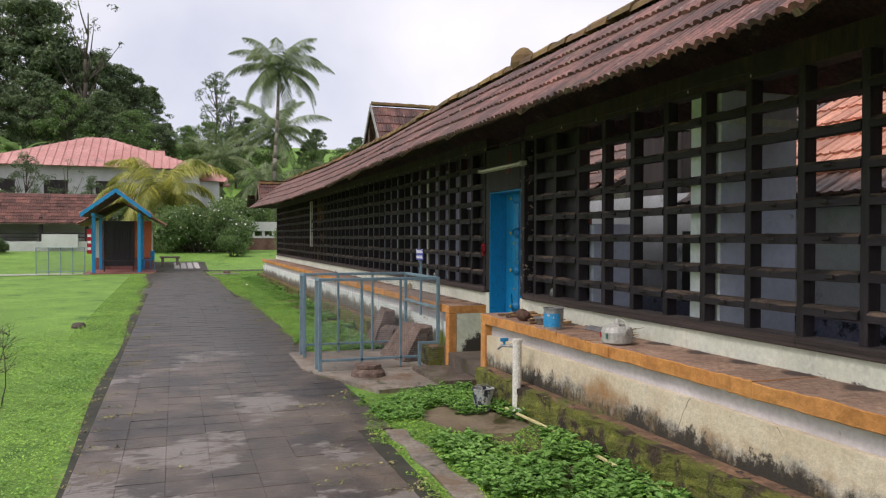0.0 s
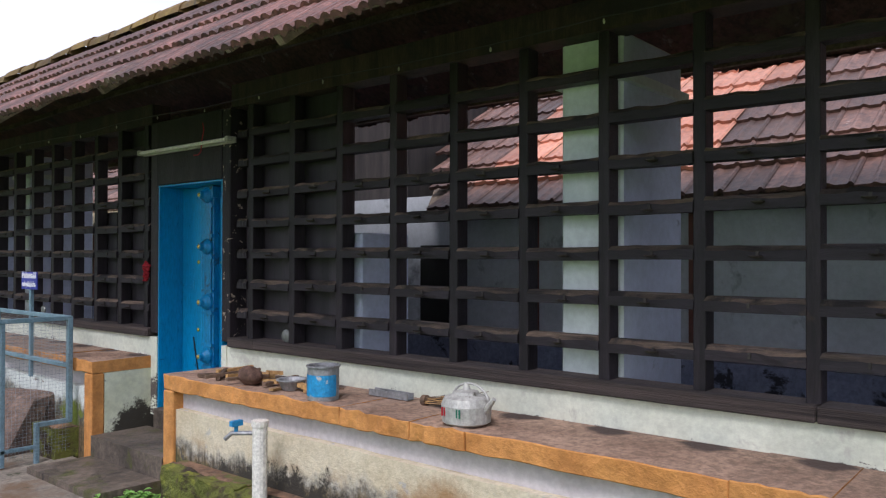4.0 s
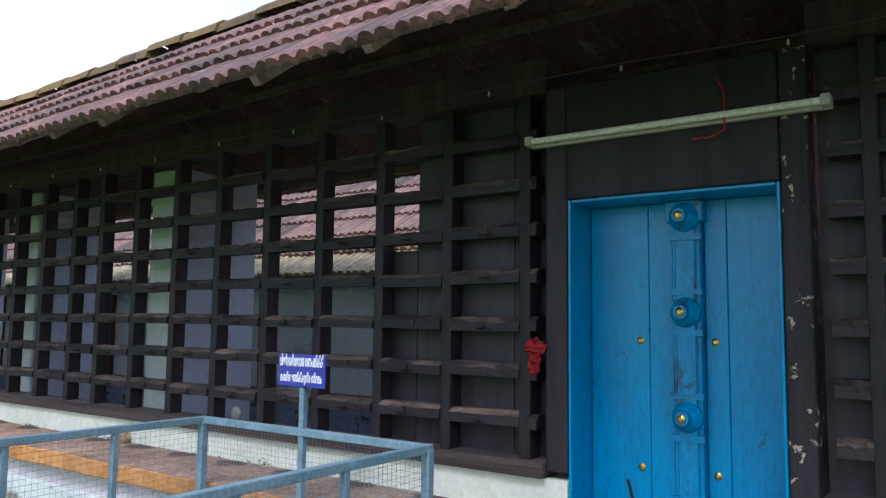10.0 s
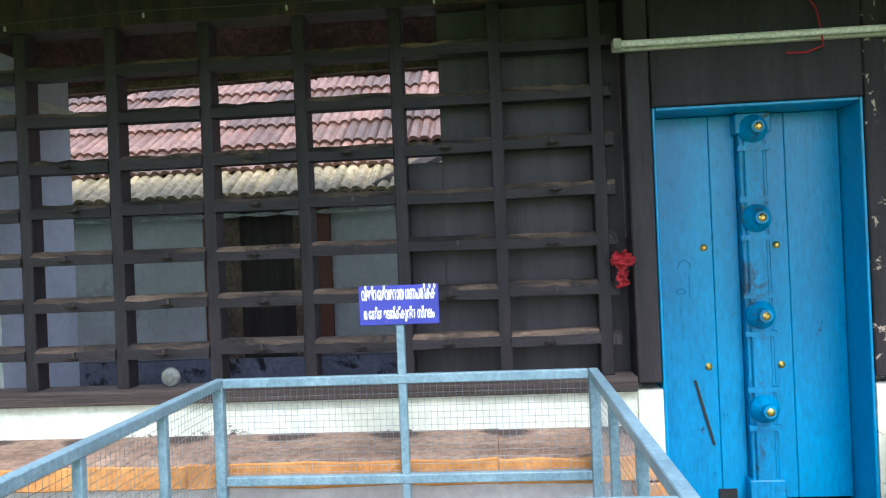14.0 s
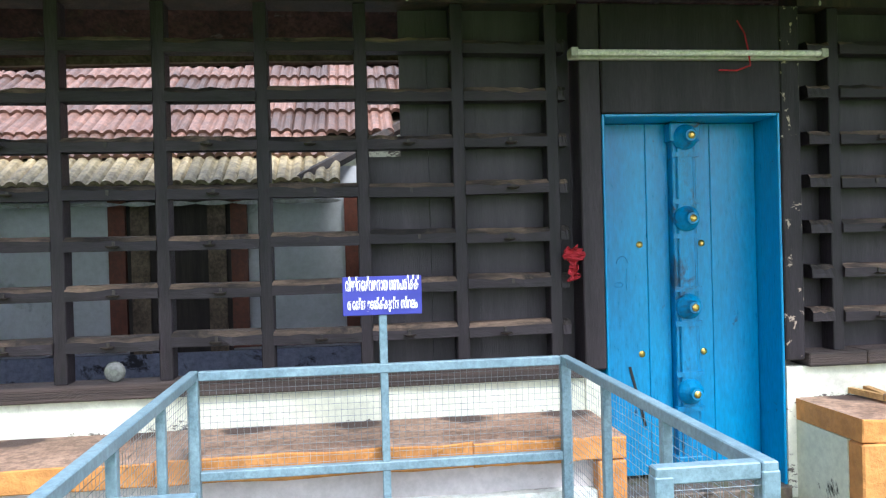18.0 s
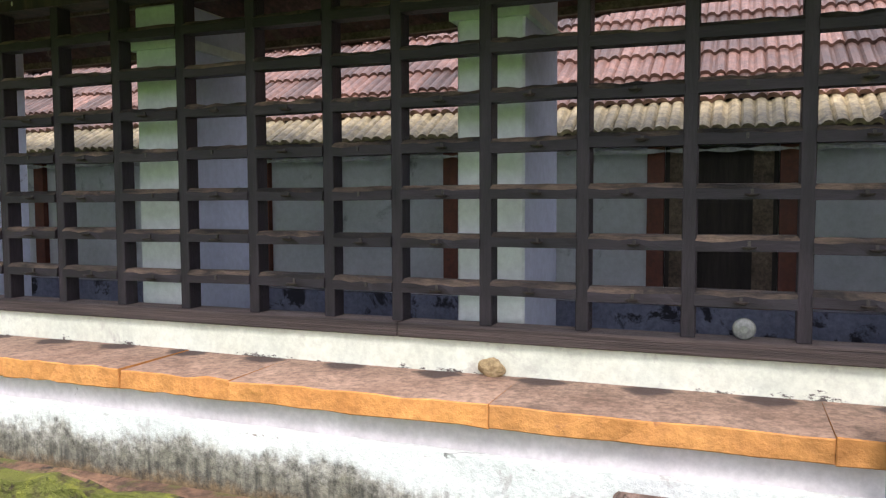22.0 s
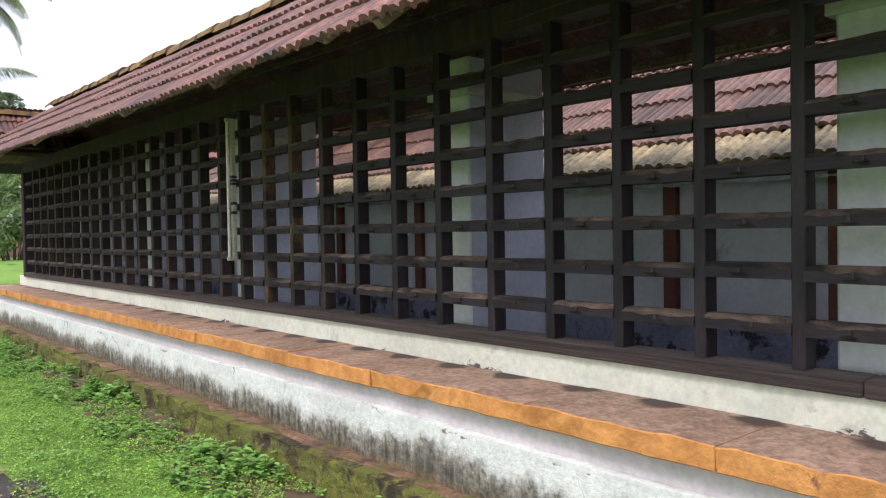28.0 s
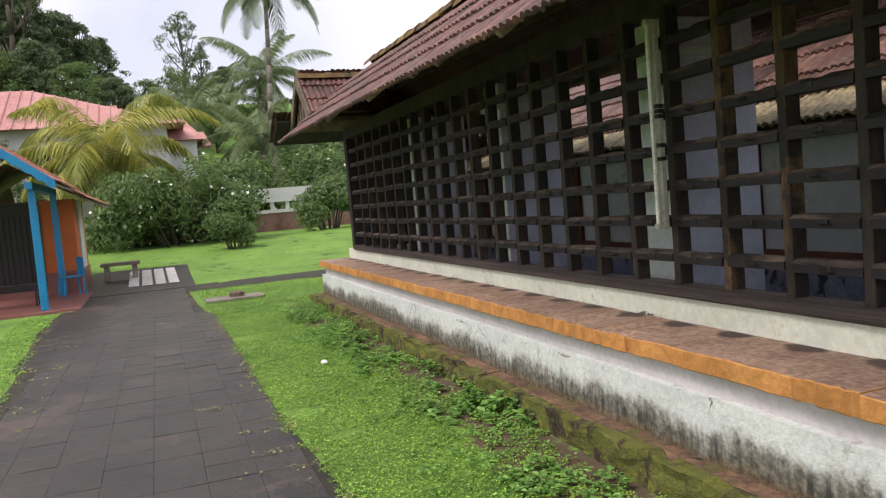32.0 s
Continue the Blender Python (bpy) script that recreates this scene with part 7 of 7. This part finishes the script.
def palm_meshes(seed, h, lean, fronds, flen, fmat, droop=1.0, curve=1.0):
    r = random.Random(seed)
    bm = bmesh.new()
    pts = [Vector((lean * (i / 14) ** 1.6, 0.1 * math.sin(i * 0.4), -0.3 + (h + 0.3) * i / 14)) for i in range(15)]
    for i in range(14):
        rod(bm, pts[i], pts[i + 1], 0.19 - 0.08 * i / 14 + (0.10 if i == 0 else 0), 0.185 - 0.08 * (i + 1) / 14, 10)
    trunk = to_mesh("trunk", bm, BARK, smooth=True)
    top = pts[-1]
    crowns = []
    for k in range(fronds):
        a = k * 2.399 + r.uniform(-0.2, 0.2)
        tilt = 1.35 - 1.9 * (k / fronds) + r.uniform(-0.1, 0.1)
        L = flen * r.uniform(0.85, 1.1)
        verts, faces = [], []
        p, d = Vector(top), tilt
        n = 22
        rach = [p.copy()]
        for i in range(n):
            step = L / n
            p = p + Vector((math.cos(a) * math.cos(d), math.sin(a) * math.cos(d), math.sin(d))) * step
            d -= droop * (0.045 + 0.05 * i / n) * (1 if d > -1.35 else 0.1)
            rach.append(p.copy())
        side = Vector((-math.sin(a), math.cos(a), 0))
        for i in range(n):
            w = 0.02 * (1 - i / n) + 0.006
            s = len(verts)
            verts += [rach[i] - side * w, rach[i] + side * w, rach[i + 1] + side * w * 0.9, rach[i + 1] - side * w * 0.9]
            faces.append((s, s + 1, s + 2, s + 3))
        for i in range(2, n):
            for sub in (0.0, 0.25, 0.5, 0.75):
                t = (i + sub) / n
                q = rach[i].lerp(rach[min(i + 1, n)], sub)
                fw = (rach[min(i + 1, n)] - rach[i]).normalized()
                ll = flen * 0.22 * math.sin(math.pi * min(1, 0.12 + 0.86 * t)) ** 0.7
                for sg in (-1, 1):
                    dirv = (side * sg * 0.85 + fw * 0.6 + Vector((0, 0, -0.45 - 0.6 * r.random()))).normalized()
                    wv = fw * 0.019 * flen / 4
                    tip = q + dirv * ll + Vector((0, 0, -0.18 * ll * droop))
                    mid = q + dirv * ll * 0.5
                    s = len(verts)
                    verts += [q - wv * 0.6, q + wv * 0.6, mid + wv, tip, mid - wv]
                    faces.append((s, s + 1, s + 2, s + 3, s + 4))
        crowns.append(mesh_of("frond", verts, faces, fmat))
    return trunk, crowns


def plant_palm(meshes, loc, rz, label, scale=1.0):
    e = thing("coconut_palm", label, "palm", loc)
    e.rotation_euler, e.scale = (0, 0, rz), (scale,) * 3
    piece("trunk", meshes[0], e, (0, 0, 0))
    for me in meshes[1]:
        piece("frond", me, e, (0, 0, 0))
    return e


TALL = palm_meshes(201, 14.1, 0.7, 26, 4.6, FROND)
plant_palm(TALL, (7.5, 62, ground_z(62) - 0.1), 1.0, "tall coconut palm with a slender grey trunk")
SHORT = palm_meshes(211, 5.2, 0.4, 18, 4.2, FROND, 0.9)
for x, y, rz, s in ((6.6, 63, 0.4, 0.95), (12.5, 60, 5.0, 0.9), (9.4, 80, 0.2, 1.35), (4.2, 74, 4.2, 1.0), (9.6, 66, 2.9, 0.8)):
    plant_palm(SHORT, (x, y, ground_z(y) - 0.1), rz, "shorter coconut palm with arching green fronds", s)
YOUNG = palm_meshes(221, 3.5, 0.2, 24, 4.6, FRONDY, 1.3)
plant_palm(YOUNG, (-0.9, 48.0, ground_z(48) - 0.1), 0.7, "young yellow green coconut palm behind the shrine", 1.0)


def shrub_mesh(seed, w, h, n, s, m, blossoms=0):
    r = random.Random(seed)
    blobs, paths = [], []
    for k in range(12):
        c = Vector((r.uniform(-w, w), r.uniform(-w * 0.5, w * 0.5), h * r.uniform(0.25, 0.8)))
        blobs.append((c, r.uniform(0.3, 0.5) * h * 0.8, r.uniform(0.6, 0.9)))
        paths.append(([Vector((c.x * 0.3, c.y * 0.3, -0.1)), Vector((c.x * 0.7, c.y * 0.7, c.z * 0.6)), c], 0.03, 0.01))
    out = [limb_mesh("stem", paths, BARKD), mesh_of("foliage", *leaf_cloud(blobs, n, s, seed), m)]
    if blossoms:
        out.append(mesh_of("blossom", *leaf_cloud([(c, rad * 1.05, q) for c, rad, q in blobs], blossoms, 0.05, seed + 9, 0.9), PETAL))
    return out


SHRUBS = [shrub_mesh(301, 1.5, 2.3, 6500, 0.085, LEAFL, 130), shrub_mesh(311, 0.9, 1.5, 3500, 0.075, LEAFL), shrub_mesh(321, 1.2, 1.1, 3500, 0.08, LEAFD)]
for x, y, s, k, rz, label in ((1.6, 45.0, 1.3, 0, 0.2, "large flowering shrub with white blossoms by the wall"), (2.7, 45.5, 1.05, 0, 2.0, "large flowering shrub with white blossoms by the wall"), (0.2, 46.0, 1.15, 0, 3.9, "large flowering shrub with white blossoms by the wall"),
                              (3.0, 42.0, 0.75, 1, 1.0, "small leafy green shrub at the lawn's edge"), (6.9, 46.0, 1.35, 1, 4.0, "leafy green shrub before the compound wall"), (-1.0, 46, 0.9, 2, 0, "dark shrub behind the shrine"),
                              (-4.5, 54.5, 1.3, 2, 0.6, "dark shrub before the pale house"), (-7.0, 55.0, 1.5, 0, 2.6, "leafy shrub before the pale house"), (-11.5, 55.0, 1.6, 0, 0.6, "leafy shrub before the pale house"), (-15, 55, 1.6, 2, 1.6, "dark shrub before the pale house"), (-1.8, 56, 1.6, 0, 1.6, "leafy shrub before the pale house"), (4.6, 57, 1.7, 0, 1.0, "leafy shrub below the coconut palms"), (8.0, 56.5, 1.8, 0, 2.2, "leafy shrub below the coconut palms"), (11.0, 57, 1.8, 0, 4.0, "leafy shrub below the coconut palms"), (14, 56, 1.8, 0, 0.4, "leafy shrub below the coconut palms"), (-8.6, 44.5, 0.8, 2, 1.0, "dark low shrub by the shed"), (-10.5, 43.0, 0.8, 2, 2.0, "dark low shrub by the shed")):
    e = thing("shrub", label, "shrub", (x, y, ground_z(y) - 0.05), "garden shrubs")
    e.scale, e.rotation_euler = (s,) * 3, (0, 0, rz)
    for nm, me in zip(("stem", "foliage", "blossom"), SHRUBS[k]):
        piece(nm, me, e, (0, 0, 0))
# bare dry sapling on the lawn
bm = bmesh.new()
r7 = random.Random(17)
for k in range(9):
    p = Vector((0, 0, 0.05 * k))
    a = r7.uniform(0, 6.28)
    for i in range(5):
        q = p + Vector((math.cos(a) * 0.05 + r7.uniform(-0.02, 0.02), math.sin(a) * 0.05, 0.11))
        rod(bm, p, q, 0.006 - 0.001 * i, 0.005 - 0.001 * i, 4)
        p = q
solo("dry_sapling", bm, BARKD, "thin bare dry sapling in the grass", "sapling", (-1.55, 6.0, ground_z(6.0)))
bm = bmesh.new()
lathe(bm, (0, 0, 0), [(0.11, -0.05), (0.12, 0.04), (0.09, 0.09), (0.03, 0.1)], 9)
solo("tree_stump", bm, BARKD, "small dark stump in the lawn", "stump", (-1.5, 14.6, ground_z(14.6)))


def scatter_blades(name, n, area, h, seed, keep, material, label):
    r = np.random.default_rng(seed)
    xs = r.uniform(area[0], area[1], n)
    ys = area[2] + (area[3] - area[2]) * r.uniform(0, 1, n) ** 1.0
    verts, faces = [], []
    for x, y, a, k, b in zip(xs, ys, r.uniform(0, 6.28, n), r.uniform(0.5, 1.3, n), r.uniform(-0.5, 0.5, n)):
        if not keep(x, y):
            continue
        z = ground_z(y) + 0.0
        w = 0.006 * k + 0.002
        c, s = math.cos(a), math.sin(a)
        i = len(verts)
        hh = h * k
        verts += [(x - c * w, y - s * w, z - 0.01), (x + c * w, y + s * w, z - 0.01), (x + s * hh * b, y - c * hh * b, z + hh)]
        faces.append((i, i + 1, i + 2))
    return stuff_from(name, verts, faces, material, None, label, "grass")


def on_lawn(x, y):
    l, rr = path_edges(y)
    el = 0.16 * noise.noise((y * 1.1, 1.0, 0)) + 0.13 * noise.noise((y * 5.0, 1.0, 0)) + 0.10 * noise.noise((y * 14, 2.0, x * 3))
    er = 0.13 * noise.noise((y * 1.2, 7.0, 0)) + 0.11 * noise.noise((y * 4.6, 7.0, 0)) + 0.08 * noise.noise((y * 14, 9.0, x * 3))
    if l + 0.05 + el < x < rr - 0.03 + er:
        return False
    if 1.70 < x < 1.88 + 0.05 * noise.noise((x * 9, y * 9, 8)) and 4.3 < y < 6.35:
        return False
    if y < 10.65 and 7.7 < y and x > 1.45:
        return False
    if 5.75 < y < 7.2 and 2.0 < x < 3.15 and ((x - 2.62) / 0.47) ** 2 + ((y - 6.5) / 0.6) ** 2 < 1 + 0.35 * noise.noise((x * 6, y * 6, 1)):
        return False
    if 33.5 < y < 35.2 and x > -1:
        return False
    if x > 2.5 and x < 3.05 and y < 31 and noise.noise((x * 2.2, y * 1.7, 6)) + 0.5 * noise.noise((x * 9, y * 9, 6)) + (x - 2.5) * 0.5 > 0.28:
        return False
    return noise.noise((x * 0.8, y * 0.8, 2)) > -0.45 or noise.noise((x * 6, y * 6, 2)) > 0


def clover(name, n, area, size, seed, label, material=None, keep=on_lawn):
    """A carpet of tiny clover leaves and short blades."""
    r = np.random.default_rng(seed)
    xs, ys = r.uniform(area[0], area[1], n), r.uniform(area[2], area[3], n)
    ok = np.array([keep(x, y) for x, y in zip(xs, ys)])
    xs, ys = xs[ok], ys[ok]
    n = len(xs)
    gz = np.array([ground_z(y) for y in ys])
    a, L, up = r.uniform(0, 6.28, n), size * r.uniform(0.6, 1.5, n), r.uniform(-0.2, 0.9, n)
    h = size * r.uniform(0.2, 1.6, n)
    c, s_ = np.cos(a), np.sin(a)
    base = np.stack([xs, ys, gz + h + 0.008], 1)
    fwd = np.stack([c * L, s_ * L, up * L * 0.6], 1)
    side = np.stack([-s_ * L * 0.42, c * L * 0.42, r.uniform(-0.2, 0.2, n) * L], 1)
    v = np.stack([base, base + fwd * 0.5 + side, base + fwd, base + fwd * 0.5 - side], 1).reshape(-1, 3)
    me = bpy.data.meshes.new(name)
    me.from_pydata(v.tolist(), [], (np.arange(n)[:, None] * 4 + np.arange(4)).tolist())
    me.materials.append(material or BLADE)
    return tagged(new(name, me), label, "grass", kind="stuff")


clover("lawn_grass", 330000, (1.45, 3.0, 2.4, 30.3), 0.0115, 1, "bright green clover and short grass beside the plinth")
clover("lawn_grass", 270000, (-6.0, -0.7, 3.4, 18.0), 0.0135, 2, "bright green clover and short grass across the path", None,
       lambda x, y: on_lawn(x, y) and 0.55 * noise.noise((x * 31, y * 31, 5)) > -0.75 + max(0.0, (-2.0 - x) * 0.36) + max(0.0, (y - 7.5) * 0.13))
clover("lawn_grass", 45000, (-1.5, -0.6, 13.0, 32.0), 0.017, 13, "bright green grass fringe along the path")
clover("lawn_grass", 40000, (1.4, 4.5, 29.5, 33.6), 0.016, 3, "short bright green grass of the back lawn", None, lambda x, y: on_lawn(x, y) and not (2.9 < x < 10 and y < 30.2) and not (-3.4 < x < 0 and 32.4 < y < 39.5) and not (-0.95 < x < 1.5 and 34.7 < y < 39.5))

clover("lawn_grass", 90000, (1.5, 3.0, 2.4, 30.0), 0.021, 21, "darker broad leaved clover in patches beside the plinth", WEED,
       lambda x, y: on_lawn(x, y) and noise.noise((x * 1.3, y * 0.9, 14)) + 0.6 * noise.noise((x * 6, y * 6, 15)) + (x - 2.3) * 0.5 > 0.12)
clover("lawn_grass", 60000, (-5.0, -0.8, 3.4, 14.0), 0.022, 22, "darker broad leaved clover in patches across the path", WEED,
       lambda x, y: on_lawn(x, y) and noise.noise((x * 0.9, y * 0.7, 24)) + 0.6 * noise.noise((x * 6, y * 6, 25)) > 0.10)


def edge_tuft(x, y):
    """Dry grass and moss creeping over the path's edges and joints."""
    l, rr = path_edges(y)
    d = min(x - l, rr - x)
    return d > -0.05 and noise.noise((x * 1.5, y * 5.5, 4)) + 0.35 * noise.noise((x * 9, y * 9, 4)) - 0.9 * max(0, d) > 0.07


clover("path_moss", 120000, (-1.0, 1.85, 2.6, 34.0), 0.018, 4, "dry grass and moss creeping over the path edges", DRYGRASS, edge_tuft)


def weeds(name, n, region, seed, size):
    """Low broad-leaved weeds: rosettes of leaves on short stalks."""
    r = random.Random(seed)
    verts, faces = [], []
    for _ in range(n):
        x, y = r.uniform(region[0], region[1]), r.uniform(region[2], region[3])
        if (not on_lawn(x, y) and x < 2.5) or noise.noise((x * 1.4, y * 1.1, 9)) + 0.5 * noise.noise((x * 5, y * 5, 3)) < region[4]:
            continue
        z = ground_z(y)
        h = size * r.uniform(0.5, 2.6)
        for k in range(r.randint(4, 8)):
            a = r.uniform(0, 6.28)
            e = Vector((math.cos(a), math.sin(a), 0))
            q = Vector((x, y, z + h * r.uniform(0.4, 1.0)))
            L = size * r.uniform(0.35, 1.25)
            side = Vector((-e.y, e.x, 0)) * L * 0.40
            up = Vector((0, 0, L * r.uniform(-0.35, 0.55)))
            lift = Vector((0, 0, L * 0.10))
            i = len(verts)
            verts += [q, q + e * L * 0.38 + side + up * 0.55 + lift, q + e * L * 0.82 + side * 0.72 + up * 0.75 + lift, q + e * L * 1.2 + up * 0.5, q + e * L * 0.82 - side * 0.72 + up * 0.75 + lift, q + e * L * 0.38 - side + up * 0.55 + lift]
            faces += [(i, i + 1, i + 2, i + 3), (i, i + 3, i + 4, i + 5)]
    return stuff_from(name, verts, faces, WEED, None, "low broad leaved weeds growing along the plinth", "weeds")


weeds("weed_patch", 3600, (2.35, 3.0, 10.7, 30.0, 0.02), 5, 0.040)
weeds("weed_patch", 3400, (1.93, 3.02, 2.5, 5.75, -0.22), 6, 0.050)
weeds("weed_patch", 500, (2.86, 3.02, 4.6, 7.6, -0.1), 16, 0.045)
weeds("weed_patch", 1400, (1.75, 3.0, 6.6, 7.75, -0.2), 8, 0.036)
weeds("weed_patch", 700, (1.5, 2.9, 10.6, 12.0, -0.3), 9, 0.04)
weeds("weed_patch", 900, (2.7, 3.0, 11.5, 29.0, 0.25), 12, 0.065)


def bare_shrub(loc, h, seed):
    e = thing("bare_shrub", "small leafless twiggy shrub on the lawn", "shrub", loc)
    r = random.Random(seed)
    bm, tw = bmesh.new(), bmesh.new()
    for k in range(4):
        a = r.uniform(0, 6.28)
        p = Vector((0.02 * math.cos(a), 0.02 * math.sin(a), -0.02))
        d = Vector((0.16 * math.cos(a), 0.16 * math.sin(a), 1)).normalized()
        for i in range(6):
            q = p + d * h / 6
            rod(bm, p, q, 0.007 - 0.0008 * i, 0.0062 - 0.0008 * i, 5)
            if i > 1:
                for _ in range(4):
                    b = r.uniform(0, 6.28)
                    g = Vector((math.cos(b), math.sin(b), r.uniform(0.2, 1.0))).normalized()
                    m = q + g * h * r.uniform(0.10, 0.2)
                    rod(tw, q, m, 0.0026, 0.0015, 4)
                    for _ in range(2):
                        rod(tw, m, m + (g + Vector((r.uniform(-0.8, 0.8), r.uniform(-0.8, 0.8), r.uniform(-0.2, 0.6)))).normalized() * h * 0.1, 0.0016, 0.001, 3)
            d = (d + Vector((r.uniform(-0.25, 0.25), r.uniform(-0.25, 0.25), 0))).normalized()
            p = q
    part("stem", bm, BARKD, e)
    part("twigs", tw, BARKD, e)


bare_shrub((-1.50, 8.25, ground_z(8.25)), 0.72, 5)

# ---- pavers of the path, last ----
bm = bmesh.new()
quad_box(bm, -0.1496, 0.1496, -0.14985, 0.14985, -0.01, 0.006)
bmesh.ops.bevel(bm, geom=[ed for ed in bm.edges if all(v.co.z > 0 for v in ed.verts)], offset=0.0018, segments=1, affect="EDGES")
pv = to_mesh("paver", bm, ASPHALT)
r4 = random.Random(44)
pverts, pfaces, made = [], [], 0
for j in range(-20, 115):
    y = 0.3 * j + 0.2
    l, rr = path_edges(y)
    for i in range(10):
        x = -1.05 + 0.3 * i
        if not l + 0.05 < x < rr - 0.02:
            continue
        z = ground_z(y) + 0.013 + r4.uniform(-0.0012, 0.0012)
        tilt = (r4.uniform(-0.004, 0.004), r4.uniform(-0.004, 0.004), r4.uniform(-0.004, 0.004))
        if made < 295 and (3.8 < y < 8.2 or 21.0 < y < 27.5):
            piece("paver", pv, path, (x, y, z), tilt)
            made += 1
        else:
            M4 = Matrix.LocRotScale((x, y, z), Euler(tilt), None)
            s = len(pverts)
            pverts += [M4 @ v.co for v in pv.vertices]
            pfaces += [tuple(s + k for k in p.vertices) for p in pv.polygons]
stuff_from("paver_field", pverts, pfaces, ASPHALTI, path, "dark worn square concrete pavers")
